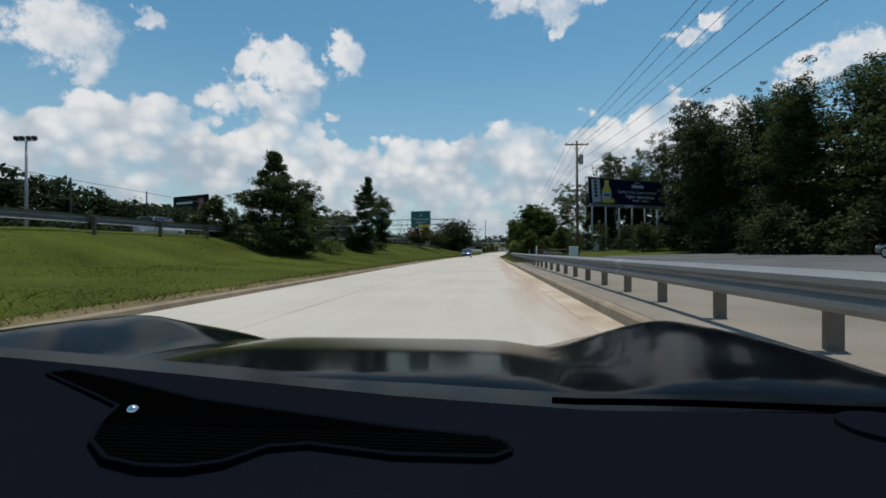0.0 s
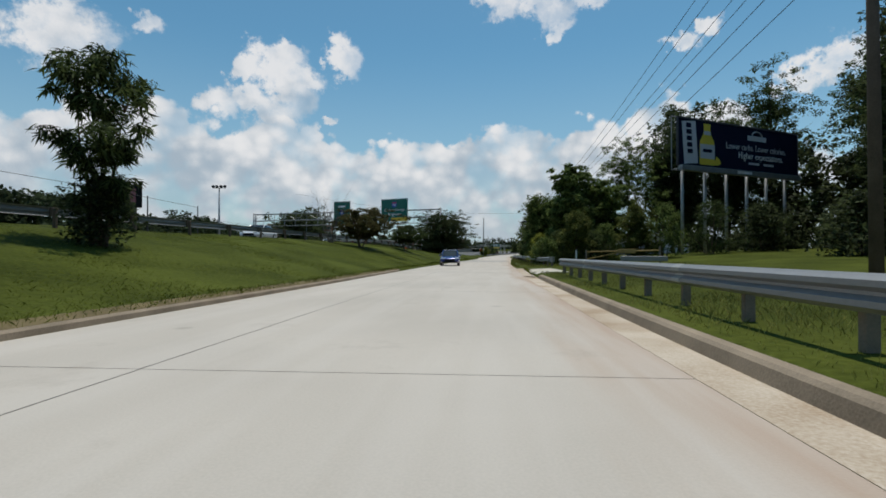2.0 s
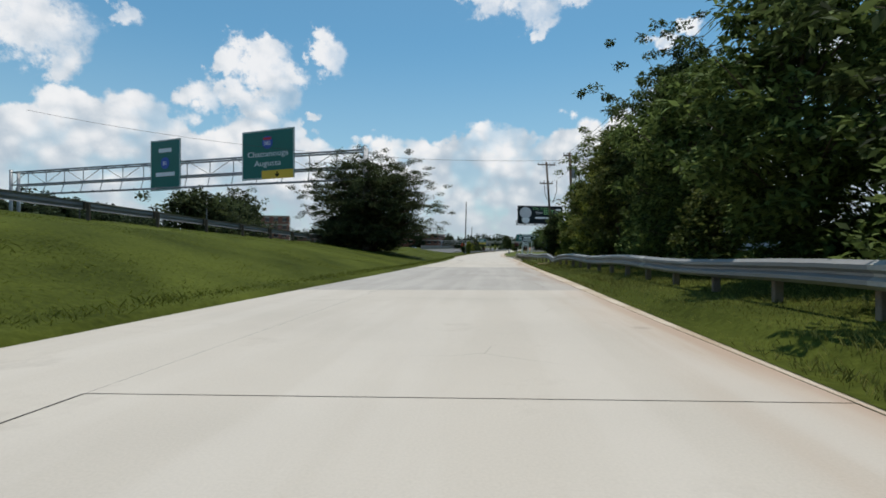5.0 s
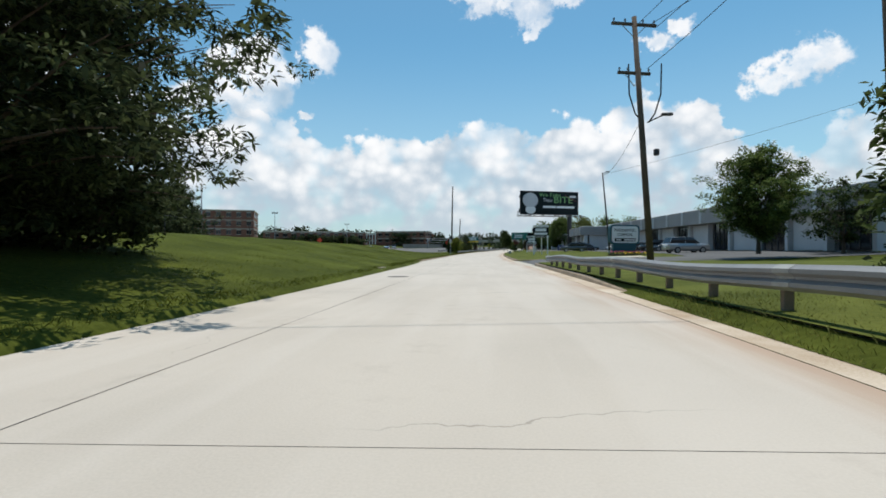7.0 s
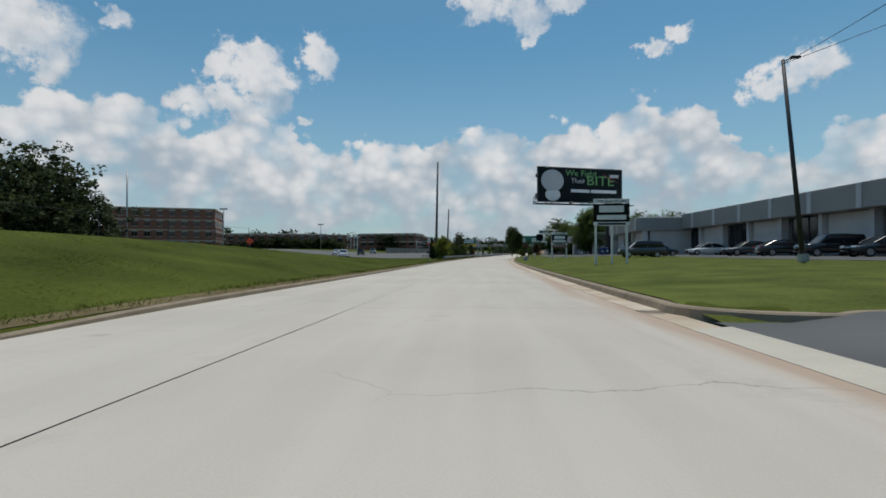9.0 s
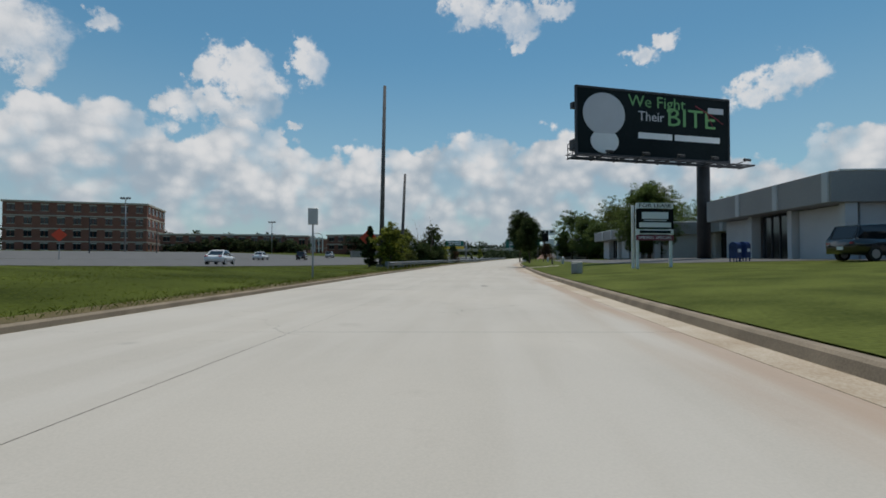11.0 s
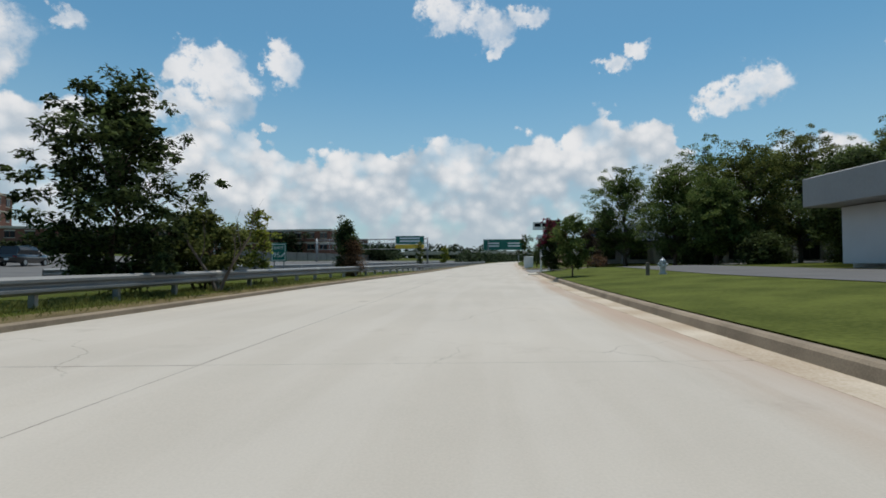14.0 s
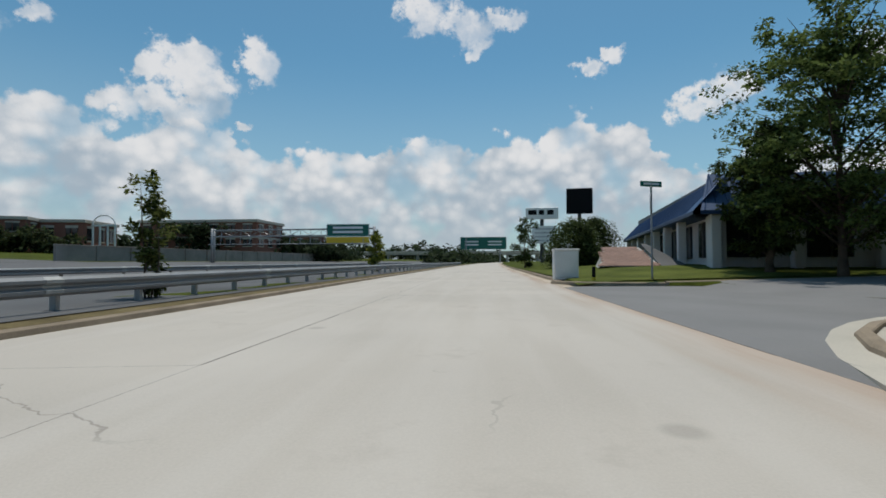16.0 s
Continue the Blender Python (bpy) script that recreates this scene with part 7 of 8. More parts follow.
# ---- buildings ----
def office(name, label, p0, p1, depth, z0, top, fascia_h, bays, glass_first=0):
    """A single-storey office along p0 to p1 (road side); fascia band over stucco bays, dark glazed recesses and pilasters."""
    a, b = Vector((*p0, 0)), Vector((*p1, 0))
    d = (b - a)
    L = d.length
    ang = math.degrees(math.atan2(d.y, d.x))
    ob = thing(name, label, "building", pose(p0[0], p0[1], z0, 0, 0, ang))
    H = top - z0
    s = 1.0  # the back lies on the +y side of p0->p1 mirrored by depth sign
    bar("wall", (L / 2, depth / 2 + 0.6 * math.copysign(1, depth), (H - fascia_h) / 2 - 0.3), (L - 0.2, abs(depth) - 0.6, H - fascia_h + 0.7), STUCCO, ob, 0, 0.02, "off-white stucco wall")
    bar("fascia", (L / 2, depth / 2 - 0.5 * math.copysign(1, depth), H - fascia_h / 2), (L + 0.8, abs(depth) + 1.0, fascia_h), FASCIA, ob, 0, 0.03, "grey-tan metal fascia band")
    bar("roof_cap", (L / 2, depth / 2, H + 0.05), (L + 0.9, abs(depth) + 1.1, 0.12), WHITE_PAINT, ob, 0, 0.02)
    sg = math.copysign(1, depth)
    w = L / bays
    for i in range(bays):
        x = (i + 0.5) * w
        if (i + glass_first) % 2 == 0:
            win = bar("window_bay", (x, 0.52 * sg, (H - fascia_h) / 2), (w * 0.62, 0.22, H - fascia_h - 0.12), GLASS_DARK, ob, 0, 0.01, "dark recessed glazing")
            for k in (-0.31, -0.1, 0.1, 0.31):
                bar("mullion", (x + k * w, 0.38 * sg, (H - fascia_h) / 2), (0.07, 0.08, H - fascia_h - 0.12), DARK_STEEL, win, 0, 0)
        else:
            bar("wall_panel", (x, 0.45 * sg, (H - fascia_h) / 2), (w * 0.88, 0.3, H - fascia_h - 0.1), STUCCO, ob, 0, 0.02)
        bar("pilaster", (i * w, 0.2 * sg, (H - fascia_h) / 2), (0.45, 0.7, H - fascia_h), STUCCO, ob, 0, 0.02)
        bar("fascia_rib", (i * w, -1.03 * sg + 0.0, H - fascia_h / 2), (0.5, 0.12, fascia_h * 0.98), STUCCO, ob, 0, 0.02)
    return ob


office("office_building", "long low stucco office with a grey fascia band", (35.5, 172), (35.8, 240), -18, 0.35, 5.7, 1.9, 13)
office("office_building", "low stucco office wing with white wall panels", (30.0, 238.5), (31.0, 253.0), -16, 0.3, 5.3, 1.75, 3, 1)
office("office_building", "low stucco office with white wall panels and dark recesses", (31.0, 266.5), (32.0, 289.0), -14, 0.45, 4.5, 1.35, 5, 1)
office("office_building", "low grey office wing set back from the lawn", (37, 256), (37, 268), -10, 0.45, 4.6, 1.35, 4, 0)

bb = thing("blue_roof_building", "low pale building with a dark blue mansard roof", "building")
pa, pb, pc = Vector((43.0, 354.0, 0)), Vector((33.6, 326.5, 0)), Vector((62.0, 319.5, 0))
zb0, zeave, ztop = 0.5, 3.3, 5.35


def facade(a, b, cols, seed):
    d = b - a
    L = d.length
    ang = math.degrees(math.atan2(d.y, d.x))
    m = pose(a.x, a.y, 0, 0, 0, ang)
    q = lambda x, y, z: m @ Vector((x, y, z))
    bar("wall", q(L / 2, 0.5, (zb0 + zeave) / 2 - 0.4), (L, 0.4, zeave - zb0 + 0.8), STUCCO, bb, ang, 0.02, "pale stucco wall")
    for i in range(cols):
        x = (i + 0.5) * L / cols
        w = bar("window", q(x, 0.25, zb0 + 1.5), (L / cols * 0.55, 0.14, 1.9), GLASS_DARK, bb, ang, 0.01)
        bar("mullion", q(x, 0.16, zb0 + 1.5), (0.08, 0.08, 1.9), DARK_STEEL, w, ang, 0)
        bar("pillar", q(i * L / cols, -0.5, (zb0 + zeave) / 2), (0.45, 0.45, zeave - zb0), STUCCO, bb, ang, 0.03)
    bm = bmesh.new()
    v = [bm.verts.new(q(*p)) for p in ((-0.8, -1.0, zeave), (L + 0.8, -1.0, zeave), (L + 0.2, 0.9, ztop), (0.2, 0.9, ztop), (-0.8, -1.0, zeave - 0.18), (L + 0.8, -1.0, zeave - 0.18), (L + 0.8, 0.9, zeave - 0.18), (-0.8, 0.9, zeave - 0.18))]
    for f in ((0, 1, 2, 3), (4, 5, 1, 0), (7, 6, 5, 4)):
        bm.faces.new([v[i] for i in f])
    r = part("roof", bm, BLUE_ROOF, bb, "dark blue metal mansard roof")
    bm = bmesh.new()
    for k in range(int(L / 0.6) + 1):
        x = -0.6 + k * 0.6
        rod(bm, q(x, -1.0, zeave + 0.02), q(min(max(x, 0.25), L), 0.9, ztop + 0.02), 0.025, 0.025, 4)
    part("seams", bm, BLUE_ROOF, r)


facade(pa, pb, 7, 1)
facade(pb, pc, 8, 2)
bm = bmesh.new()
prism(bm, [(43.5, 354), (34.8, 327.5), (62, 321), (72, 348)], zb0, ztop - 0.02)
part("core", bm, ROOF_GREY, bb)
# brick-paved slope by the corner
pv = thing("paved_slope", "reddish brick-paved slope with a dark concrete edge", "terrace", kind="structure")
m = pose(31.5, 331.5, gz(31.5, 331.5), 0, 0, -18)
bm = bmesh.new()
v = [bm.verts.new(m @ Vector(p)) for p in ((-1.6, -2, 0.02), (1.6, -2, 0.02), (1.3, 3.5, 1.25), (-0.9, 3.5, 1.25), (-1.6, 3.5, -0.3), (1.6, 3.5, -0.3))]
for f in ((0, 1, 2, 3), (3, 2, 5, 4), (0, 3, 4), (1, 5, 2)):
    bm.faces.new([v[i] for i in f])
part("bed", bm, CONCRETE, pv)
first = None
for r_, c_ in itertools.product(range(18), range(12)):
    t = (r_ + 0.5) / 18
    half = 1.55 - 0.45 * t
    if abs(-1.5 + c_ * 0.27) > half:
        continue
    p = m @ Vector((-1.5 + c_ * 0.27 + 0.13 * (r_ % 2) - 0.06, -2 + t * 5.5, 0.05 + t * 1.23))
    if first is None:
        first = part("brick", box(bmesh.new(), (0, 0, 0), (0.255, 0.29, 0.05), 0, 0.008), PAVER, pv)
        o = first
    else:
        o = same("brick", first, Matrix(), pv)
    o.matrix_basis = Matrix.Translation(p) @ pose(0, 0, 0, 12.6, 0, -18)
bm = bmesh.new()
v = [bm.verts.new(m @ Vector(p)) for p in ((1.65, -2.1, 0.0), (3.3, -1.2, 0.0), (1.7, 3.6, 1.5), (1.4, 3.6, 1.5))]
bm.faces.new(v)
part("ramp", bm, ASPHALT, pv, "dark sloping ramp edge")


def brick_block(label, x, y, rz, w, d, h, storeys, cols_w, cols_d, z=None):
    z = gz(x, y) if z is None else z
    ob = thing("brick_building", label, "building", pose(x, y, z, 0, 0, rz))
    bar("wall", (w / 2, d / 2, h / 2 - 0.5), (w, d, h + 1), BRICK, ob, 0, 0.05, "red brick wall")
    bar("parapet", (w / 2, d / 2, h + 0.15), (w + 0.8, d + 0.8, 0.7), BRICK_BAND, ob, 0, 0.05, "pale stone parapet")
    sh = h / storeys
    for s in range(1, storeys):
        bar("band", (w / 2, d / 2, s * sh - 0.25), (w + 0.25, d + 0.25, 0.4), BRICK_BAND, ob, 0, 0.02)
    first = lintel = sill = None
    ww = min(1.05, w / cols_w * 0.24)
    spots = []
    for s in range(storeys):
        zc = s * sh + sh * 0.55
        spots += [pose((i + 0.5) * w / cols_w + k, -0.03, zc) for i in range(cols_w) for k in (-ww * 0.6, ww * 0.6)]
        spots += [pose(w + 0.03, (i + 0.5) * d / cols_d + k, zc, 0, 0, 90) for i in range(cols_d) for k in (-ww * 0.6, ww * 0.6)]
    for p in spots:
        if first is None:
            o = first = bar("window", (0, 0, 0), (ww, 0.2, sh * 0.45), GLASS_DARK, ob)
            a = lintel = bar("lintel", (0, -0.03, sh * 0.27), (ww * 1.15, 0.26, sh * 0.09), BRICK_BAND, o)
            b = sill = bar("sill", (0, -0.05, -sh * 0.25), (ww * 1.15, 0.3, sh * 0.05), BRICK_BAND, o)
        else:
            o = same("window", first, Matrix(), ob)
            same("lintel", lintel, Matrix(), o)
            same("sill", sill, Matrix(), o)
        o.matrix_basis = p
    return ob


brick_block("large red brick building with pale bands beyond the freeway", -152, 388, 18, 46, 30, 19.0, 4, 9, 5, 2.6)
brick_block("lower red brick wing beyond the freeway", -103, 402, 12, 46, 18, 7.5, 2, 10, 3, 2.6)
brick_block("distant low brick building on the horizon", -75, 520, 5, 60, 20, 10.0, 2, 9, 3, 3.0)
brick_block("long tan-brick building behind the retaining wall", -45, 430, -12, 30, 14, 7.0, 2, 7, 3, 4.0)
brick_block("long low brick building behind the retaining wall", -88, 415, 3, 38, 14, 6.0, 1, 8, 3, 4.0)
ar = thing("arched_entrance", "white arched glass entrance porch on columns", "entrance porch", pose(-46.5, 418, 4.0, 0, 0, -10))
bm = bmesh.new()
for k in range(10):
    a, b = math.pi * k / 10, math.pi * (k + 1) / 10
    rod(bm, (2.6 * math.cos(a), 0, 5.4 + 2.2 * math.sin(a)), (2.6 * math.cos(b), 0, 5.4 + 2.2 * math.sin(b)), 0.16, 0.16, 6)
part("arch", bm, WHITE_PAINT, ar)
for k in (-2.6, -0.9, 0.9, 2.6):
    part("column", rod(bmesh.new(), (k, 0, -0.5), (k, 0, 5.4), 0.22, 0.2, 10), WHITE_PAINT, ar)
bar("lintel", (0, 0, 5.3), (5.8, 0.4, 0.4), WHITE_PAINT, ar)

# ---- covers in the road ----
def manhole(x, y, label, size=1.0):
    ob = thing("manhole_cover", label, "manhole cover", pose(x, y, zr(y)) @ Matrix.Diagonal((size, size, 1, 1)))
    part("frame_ring", rod(bmesh.new(), (0, 0, -0.06), (0, 0, 0.006), 0.40, 0.40, 28), DARK_STEEL, ob)
    part("lid", rod(bmesh.new(), (0, 0, -0.05), (0, 0, 0.010), 0.34, 0.34, 28), RUSTY_IRON, ob)
    return ob


manhole(0.75, 150.9, "round iron manhole cover set in the concrete road")
manhole(8.75, 227.7, "small round iron cover set in the concrete road", 0.3)
ds = thing("drain_slab", "pale concrete drain slab at the grass edge", "drain", pose(-1.2, 157.5, zr(157.5) + 0.05, 0, 0, -3))
bar("slab", (0, 0, 0.0), (0.9, 1.5, 0.16), CONCRETE_PALE, ds, 0, 0.03)
bar("slot", (0.452, 0, 0.0), (0.01, 1.1, 0.08), INK_DARK, ds, 0, 0.0)

# ---- vehicles ----
def car(label, x, y, rz, paint, length=4.6, width=1.8, height=1.45, kind_="sedan", z=None, group=""):
    """A parked car; local -y is its front. Body and cabin lofted from side sections, glass set into the cabin."""
    z = gz(x, y) if z is None else z
    ob = thing("car", label, "car", pose(x, y, z, 0, 0, rz), group)
    L, W, H = length / 2, width / 2, height
    if kind_ == "sedan":
        low = [(-L, 0.42, 0.62), (-L + 0.25, 0.30, 0.72), (-L * 0.45, 0.26, 0.88), (0, 0.24, 0.90), (L * 0.5, 0.26, 0.94), (L - 0.2, 0.32, 0.95), (L, 0.45, 0.80)]
        cab = [(-L * 0.48, 0.86, 0.88), (-L * 0.12, 0.86, H - 0.04), (L * 0.12, 0.88, H), (L * 0.42, 0.90, H - 0.08), (L * 0.80, 0.92, 0.95)]
    else:
        low = [(-L, 0.45, 0.78), (-L + 0.2, 0.32, 0.95), (-L * 0.5, 0.28, 1.02), (0, 0.26, 1.02), (L * 0.5, 0.28, 1.03), (L - 0.1, 0.34, 1.05), (L, 0.5, 0.95)]
        cab = [(-L * 0.52, 1.0, 1.02), (-L * 0.22, 1.0, H - 0.04), (L * 0.2, 1.0, H), (L * 0.82, 1.0, H - 0.06), (L * 0.97, 1.0, 1.05)]

    def loft(rows, w_low, w_top, taper):
        V, F = [], []
        for i, (yy, z0, z1) in enumerate(rows):
            t = 1 - taper if i in (0, len(rows) - 1) else 1
            a, b = w_low * t, w_top * t
            zm = z0 + (z1 - z0) * 0.55
            V += [(-a * 0.94, yy, z0), (-a, yy, zm), (-b, yy, z1 - 0.04), (-b * 0.85, yy, z1), (b * 0.85, yy, z1), (b, yy, z1 - 0.04), (a, yy, zm), (a * 0.94, yy, z0)]
        n = 8
        for i in range(len(rows) - 1):
            for j in range(n):
                k = (j + 1) % n
                F.append((i * n + j, i * n + k, (i + 1) * n + k, (i + 1) * n + j))
        F.append(tuple(range(n))[::-1])
        F.append(tuple((len(rows) - 1) * n + j for j in range(n)))
        return V, F

    body = mk("body", *loft(low, W, W * 0.97, 0.12), paint, ob, True)
    me = body.data
    mk("glasshouse", *loft(cab, W * 0.90, W * 0.72, 0.03), GLASS_DARK, ob, False, "dark tinted glass")
    top = [r for r in cab[1:-1]]
    mk("roof", *loft([(yy, zz - 0.02, zz + 0.03) for yy, _, zz in top], W * 0.74, W * 0.72, 0.05), paint, ob, False)
    for s in (-1, 1):
        for (y0, _, z0), (y1, _, z1) in ((cab[0], cab[1]), (cab[-1], cab[-2])):
            part("pillar", rod(bmesh.new(), (s * W * 0.82, y0, 0.92), (s * W * 0.70, y1, z1), 0.045, 0.045, 6), paint, ob)
        mid = cab[2][0]
        part("pillar", rod(bmesh.new(), (s * W * 0.91, mid, 0.9), (s * W * 0.73, mid, cab[2][2]), 0.045, 0.04, 6), paint, ob)
    wheel = None
    for s, yy in itertools.product((-1, 1), (-L * 0.62, L * 0.60)):
        if wheel is None:
            t = part("wheel", rod(bmesh.new(), (-0.11, 0, 0), (0.11, 0, 0), 0.33, 0.33, 20), TYRE, ob, "black tyre")
            wheel = t
            r = part("rim", rod(bmesh.new(), (-0.125, 0, 0), (0.125, 0, 0), 0.21, 0.21, 12), RIM, t, "alloy rim")
            rim = r
        else:
            t = same("wheel", wheel, Matrix(), ob)
            same("rim", rim, Matrix(), t)
        t.matrix_basis = pose(s * (W - 0.1), yy, 0.33)
    for s in (-1, 1):
        bar("headlight", (s * W * 0.68, -L + 0.1, 0.66), (W * 0.42, 0.16, 0.14), LAMP_CLEAR, ob, s * 14, 0.03)
        bar("tail_light", (s * W * 0.7, L - 0.06, 0.84), (W * 0.36, 0.12, 0.16), LAMP_RED, ob, 0, 0.03)
        bar("mirror", (s * (W + 0.05), -L * 0.3, 0.95), (0.18, 0.1, 0.13), paint, ob, 0, 0.03)
    bar("grille", (0, -L + 0.02, 0.5), (W * 1.1, 0.08, 0.2), INK_DARK, ob, 0, 0.02)
    bar("bumper_trim", (0, -L + 0.04, 0.32), (W * 1.5, 0.1, 0.1), INK_DARK, ob, 0, 0.02)
    bar("plate_bar", (0, L - 0.0, 0.6), (0.32, 0.05, 0.16), SIGN_WHITE, ob)
    return ob


car("deep blue compact saloon on the opposite lane", -2.6, 86.0, 2, CAR_BLUE, 4.5, 1.74, 1.44, z=zr(86))
LOT = [(27.2, 186.0, CAR_SILVER, "suv", "silver estate parked by the offices"), (33.0, 204.5, CAR_BLACK, "sedan", "black saloon parked by the offices"), (33.2, 209.5, CAR_BLACK, "suv", "black off-roader parked by the offices"), (33.4, 215.0, CAR_BLACK, "sedan", "black saloon parked by the offices"),
       (34.0, 229.5, CAR_WHITE, "sedan", "white saloon parked by the offices"), (24.0, 223.0, CAR_GREY, "suv", "grey small off-roader parked by the lawn"), (27.6, 228.0, CAR_BLACK, "sedan", "black saloon parked by the lawn"), (28.2, 234.0, CAR_BLACK, "suv", "black car parked by the lawn"),
       (33.2, 220.0, CAR_GREY, "sedan", "dark grey saloon parked by the offices")]
for x, y, p, k, lab in LOT:
    car(lab, x, y, random.Random(int(x * y)).choice((80, 96, 262)), p, 4.5, 1.8, 1.7 if k == "suv" else 1.42, k, group="cars parked by the offices")
for x, y, p, k, lab in ((26, 24, CAR_BLACK, "sedan", "black saloon in the lot below the woods"), (30, 27, CAR_WHITE, "suv", "white off-roader in the lot below the woods"), (33.5, 27, CAR_BLACK, "sedan", "black car in the lot below the woods"), (24, 29, CAR_GREY, "sedan", "grey car in the lot below the woods"), (36.5, 31, CAR_BLACK, "suv", "black car in the shade of the woods")):
    car(lab, x, y, 185, p, 4.5, 1.8, 1.75 if k == "suv" else 1.42, k, group="cars in the lot below the woods")
for x, y, rz, p, k, lab in ((-15.2, 260, 188, CAR_WHITE, "sedan", "white saloon on the freeway"), (-22, 312, 188, CAR_BLACK, "suv", "black off-roader on the freeway"), (-24, 345, 184, CAR_SILVER, "suv", "silver car on the freeway"),
                            (-24, 118, 2, CAR_SILVER, "sedan", "pale car on the freeway behind the bank"), (-26, 300, 184, CAR_WHITE, "sedan", "white car on the freeway"), (-20, 84, 2, CAR_WHITE, "sedan", "white car on the freeway behind the bank"), (-27, 40, 182, CAR_SILVER, "suv", "pale car on the freeway behind the bank")):
    car(lab, x, y, rz, p, 4.6, 1.8, 1.75 if k == "suv" else 1.45, k, group="cars on the freeway")

# lot lines
for i in range(20):
    y = 184 + i * 3.0
    strip("bay_line", 26.5, 30.2, y, y + 0.12, WHITE_PAINT, 0.02, None, 0.1, 4, "white painted parking bay line", "road marking")

# ---- the low sports car at the start of the road ----
SC = -0.26
sc = thing("sports_car", "near-black open sports car with a dark slate dashboard", "car")


def hood_z(x, y):
    u = abs(x - SC)
    zc = float(np.interp(y, [0.5, 0.7, 1.0, 1.4, 1.75, 2.0, 2.2], [0.755, 0.770, 0.745, 0.70, 0.635, 0.55, 0.40]))
    hump = float(np.interp(y, [0.5, 0.8, 1.15, 1.45, 1.8, 2.1], [0.0, 0.01, 0.045, 0.06, 0.03, 0.0]))
    z = zc + hump * math.exp(-((u - 0.76) / 0.17) ** 2) - 0.02 * math.exp(-((u - 0.45) / 0.1) ** 2)
    if u > 0.80:
        z -= 1.3 * (u - 0.80) ** 2 + 0.0
    if u > 0.93:
        z -= 2.2 * (u - 0.93)
    return z


V, F, nx = [], [], 49
ysamp = np.linspace(0.6, 2.2, 34)
for y in ysamp:
    shrink = 1.0 if y < 1.6 else 1.0 - 0.25 * ((y - 1.6) / 0.6) ** 2
    for x in np.linspace(-0.98, 0.98, nx):
        V.append((SC + x * shrink, y, hood_z(SC + x, y)))
for i in range(len(ysamp) - 1):
    for j in range(nx - 1):
        a = i * nx + j
        F.append((a, a + 1, a + nx + 1, a + nx))
mk("bonnet", V, F, HOOD_PAINT, sc, True, "glossy near-black bonnet with raised wings")
for s in (-1, 1):
    bar("wing_side", (SC + s * 0.955, 1.2, 0.36), (0.05, 2.0, 0.42), HOOD_PAINT, sc, 0, 0.02)
    bar("door_side", (SC + s * 0.94, -0.95, 0.45), (0.10, 2.2, 0.6), HOOD_PAINT, sc, 0, 0.03)
    for y in (1.35, -1.75):
        w = part("wheel", rod(bmesh.new(), (SC + s * 0.70, y, 0.33), (SC + s * 0.93, y, 0.33), 0.33, 0.33, 24), TYRE, sc)
        part("rim", rod(bmesh.new(), (SC + s * 0.71, y, 0.33), (SC + s * 0.94, y, 0.33), 0.23, 0.23, 16), RIM, w)
bar("tail", (SC, -2.1, 0.52), (1.86, 0.9, 0.55), HOOD_PAINT, sc, 0, 0.08)
bar("floor_pan", (SC, -0.2, 0.2), (1.8, 3.9, 0.08), DASH_BLACK, sc, 0, 0.01)
bar("firewall", (SC, 0.42, 0.48), (1.7, 0.12, 0.5), DASH_BLACK, sc, 0, 0.02)
# dashboard top: far edge follows the screen base
far = lambda x: float(np.interp(x, [-1.1, -0.68, -0.396, -0.096, 0.111, 0.432, 0.9], [0.79, 0.70, 0.632, 0.557, 0.523, 0.532, 0.56]))
V, F, nx, ny = [], [], 41, 14
for i in range(ny):
    for x in np.linspace(-0.95, 0.75, nx):
        t = i / (ny - 1)
        y = 0.16 + (far(x) - 0.16) * t
        z = 0.785 - 0.02 * (1 - t) ** 3
        V.append((x, y, z))
for i in range(ny - 1):
    for j in range(nx - 1):
        a = i * nx + j
        F.append((a, a + 1, a + nx + 1, a + nx))
dash = mk("dashboard", V, F, DASH, sc, True, "dark slate vinyl dashboard top")
bm = bmesh.new()
prev = None
for x in np.linspace(-0.98, 0.8, 30):
    y = far(x)
    cur = [bm.verts.new(p) for p in ((x, y - 0.002, 0.783), (x, y + 0.03, 0.772), (x, y + 0.12, 0.768))]
    if prev:
        bm.faces.new((prev[0], cur[0], cur[1], prev[1]))
        bm.faces.new((prev[1], cur[1], cur[2], prev[2]))
    prev = cur
part("screen_base", bm, GLOSS_BLACK, sc, "black lower screen edge")
bm = bmesh.new()
pts = [(x, far(x) + 0.05, 0.776 + 0.003 * math.sin(x * 9)) for x in np.linspace(0.08, 0.72, 24)]
bm.free()
sweep("wiper", pts, [(-0.003, -0.003), (-0.003, 0.003), (0.003, 0.004), (0.003, -0.003)], DASH_BLACK, sc, "wiper blade under the screen")
# demister vent: a boot-shaped slotted grille
VENT = [(-0.57, 0.612), (-0.55, 0.630), (-0.447, 0.586), (-0.308, 0.519), (-0.194, 0.485), (-0.078, 0.450), (0.003, 0.434), (0.022, 0.420), (0.024, 0.406), (0.008, 0.391), (-0.068, 0.390), (-0.144, 0.406), (-0.177, 0.397), (-0.197, 0.367), (-0.222, 0.356), (-0.254, 0.355), (-0.293, 0.367), (-0.332, 0.400), (-0.358, 0.443), (-0.378, 0.491), (-0.443, 0.533)]
bm = bmesh.new()
bm.faces.new([bm.verts.new((x, y, 0.7885)) for x, y in VENT[::-1]])
vent = part("vent_opening", bm, DASH_BLACK, dash, "black slotted demister vent")
bm = bmesh.new()
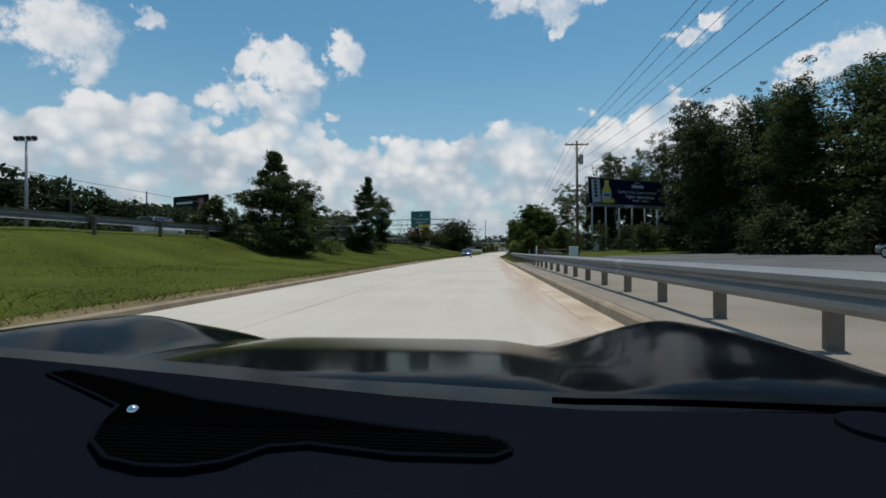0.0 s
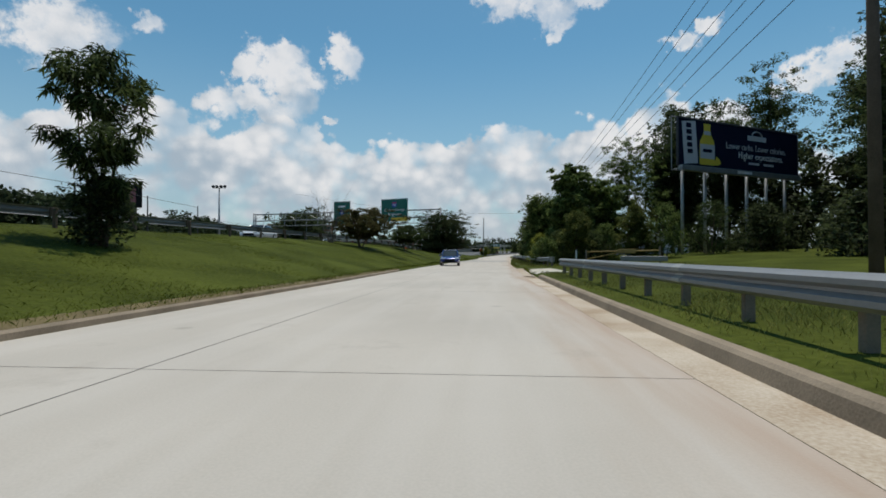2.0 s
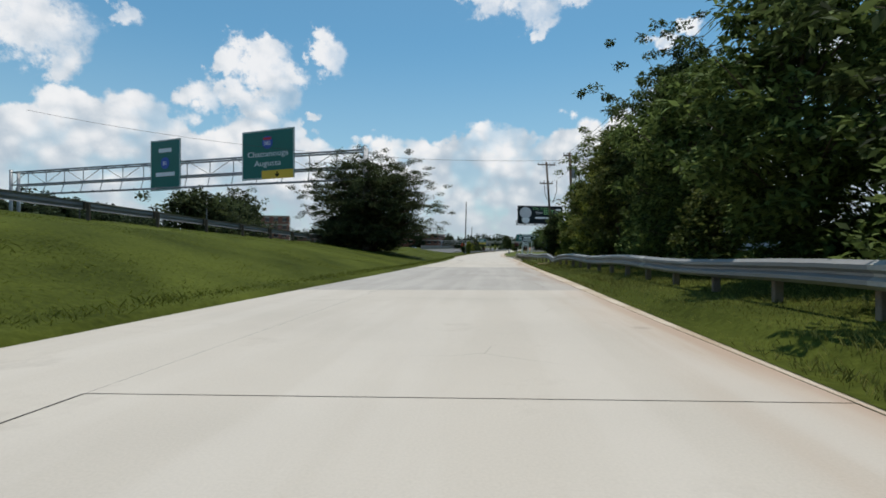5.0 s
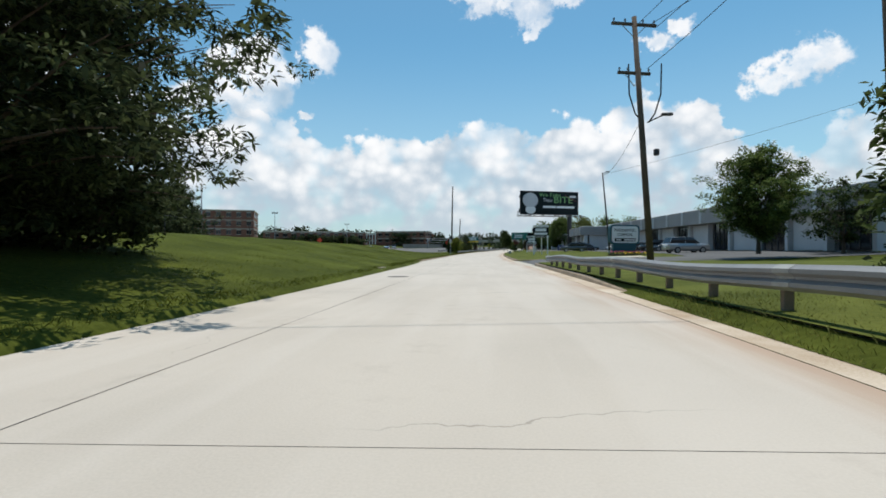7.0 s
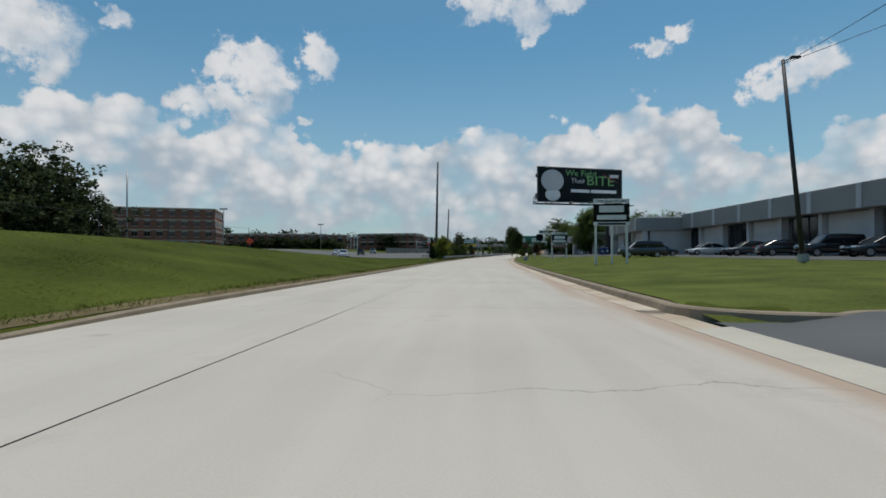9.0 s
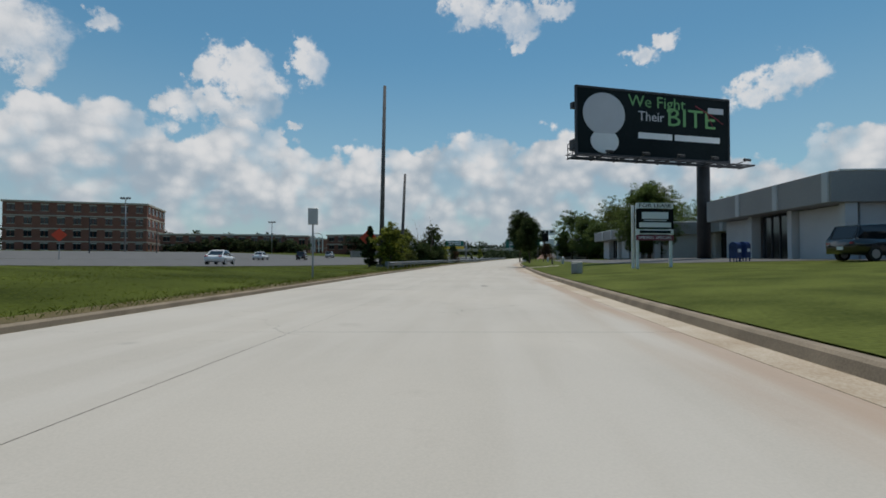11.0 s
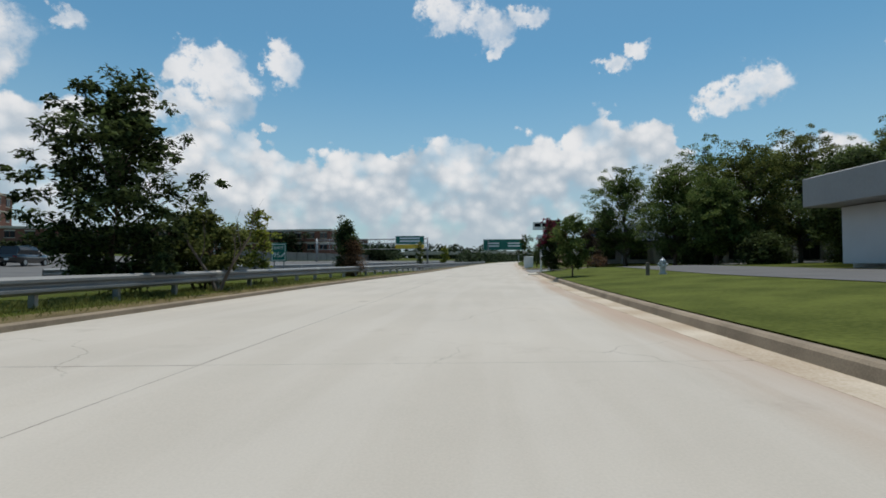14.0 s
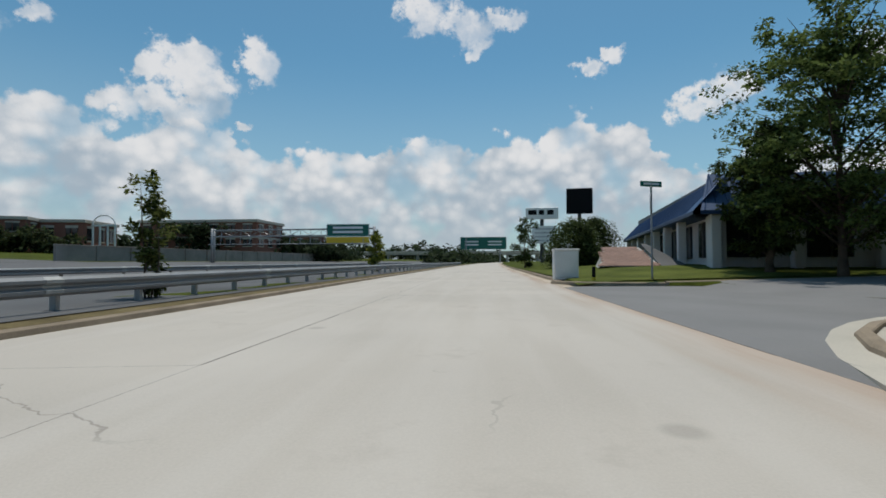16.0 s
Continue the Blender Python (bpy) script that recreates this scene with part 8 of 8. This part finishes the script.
for p, q in zip(VENT, VENT[1:] + VENT[:1]):
    rod(bm, (*p, 0.788), (*q, 0.788), 0.0022, 0.0022, 5)
part("vent_rim", bm, DASH, vent)
bm = bmesh.new()
for k in range(11):
    y = 0.358 + k * 0.0072
    xs = [x0 + (y - y0) / (y1 - y0) * (x1 - x0) for (x0, y0), (x1, y1) in zip(VENT, VENT[1:] + VENT[:1]) if (y0 - y) * (y1 - y) < 0]
    xs.sort()
    for x0, x1 in zip(xs[::2], xs[1::2]):
        rod(bm, (x0, y, 0.789), (x1, y, 0.789), 0.0010, 0.0010, 4)
part("vent_slats", bm, SLAT, vent)
part("sun_sensor", ball(bmesh.new(), (-0.341, 0.463, 0.792), (0.006, 0.006, 0.006), 12), CHROME, dash, "small shiny sun sensor", True)
bm = bmesh.new()
rod(bm, (0.375, 0.485, 0.776), (0.375, 0.485, 0.7895), 0.046, 0.043, 28)
part("speaker_cover", bm, DASH, dash, "round speaker cover")

# ---- verge growth ----
def blades(name, label, y0, y1, d0, d1, n, height, seed, mat=BLADE, width=0.012, skip=(), lean=0.4, rise=1.0):
    """Upright bent grass blades scattered over the land: offsets d0(y) to d1(y)."""
    rng = np.random.default_rng(seed)
    Y = rng.uniform(y0, y1, n)
    V = np.empty((n, 4, 3), np.float32)
    t = rng.random(n)
    for i in range(n):
        y = Y[i]
        a, b = d0(y), d1(y)
        d = a + (b - a) * t[i]
        x, z = cx(y) + d, zr(y) + land(d, y) - 0.02
        patch = 0.55 + 0.9 * max(0.0, 0.5 + noise.noise((x * 0.35, y * 0.35, seed)))
        h = height * patch * (0.5 + rng.random())
        if any(p < y < q and d < w for p, q, w in skip):
            h *= 0.02
        g = rng.uniform(0, 2 * math.pi)
        wx, wy = math.cos(g) * width, math.sin(g) * width
        lx, ly = rng.normal(0, lean, 2) * h
        h *= rise
        V[i] = ((x - wx, y - wy, z), (x + wx, y + wy, z), (x + lx * 0.5 + wx * 0.6, y + ly * 0.5 + wy * 0.6, z + h * 0.65), (x + lx, y + ly, z + h))
    me = bpy.data.meshes.new(name)
    me.vertices.add(4 * n)
    me.vertices.foreach_set("co", V.ravel())
    me.loops.add(4 * n)
    me.loops.foreach_set("vertex_index", np.arange(4 * n, dtype=np.int32))
    me.polygons.add(n)
    me.polygons.foreach_set("loop_start", np.arange(0, 4 * n, 4, dtype=np.int32))
    me.polygons.foreach_set("loop_total", np.full(n, 4, dtype=np.int32))
    me.materials.append(mat)
    me.update(calc_edges=True)
    return tagged(new(name, me), label, "grass", kind="stuff")


blades("grass", "long rough green grass on the bank", -5, 110, lambda q: edge_l(q) - 0.5, lambda q: -15.0, 130000, 0.07, 501, width=0.006, lean=0.6, rise=0.6)
blades("grass", "rough green grass of the field", 110, 250, lambda q: edge_l(q) - 0.3, lambda q: -16.0, 110000, 0.065, 502, width=0.006, lean=0.6, rise=0.6)
blades("grass", "weedy grass along the kerb", 0, 250, lambda q: edge_l(q) - 0.8, lambda q: edge_l(q) - 0.15, 24000, 0.10, 503, width=0.006, lean=0.5, rise=0.8)
blades("grass", "long grass behind the guardrail", 36, 82, lambda q: edge_r(q) + 0.75, lambda q: 12.0, 90000, 0.075, 504, BLADE_TALL, 0.004, [(64.2, 73.4, 4.8), (75, 82, 4.2)], 0.35, 0.9)
blades("grass", "lush grass spilling over the kerb under the guardrail", 76, 143, lambda q: edge_r(q) + float(np.interp(q, [92, 112], [0.02, 0.32])), lambda q: 6.5, 120000, 0.075, 505, BLADE_TALL, 0.004, [(74, 80, 3.0)], 0.35, 0.9)
blades("grass", "grass behind the guardrail", 135, 162, lambda q: edge_r(q) + 0.75, lambda q: 9.0, 40000, 0.07, 506, width=0.005, lean=0.5, rise=0.7)
blades("grass", "grass strip below the freeway guardrail", 244, 290, lambda q: edge_l(q) - 3.0, lambda q: edge_l(q) - 0.2, 30000, 0.10, 507, BLADE_TALL, 0.005)
blades("grass", "mown grass tips of the lawn", 180, 307, lambda q: edge_r(q) + 0.75, lambda q: 8.5, 90000, 0.06, 508, width=0.006, lean=0.9, rise=0.35)
blades("grass", "weeds in the joints of the old driveway", 64, 74, lambda q: edge_r(q) + 0.42, lambda q: edge_r(q) + 0.6, 500, 0.1, 509)
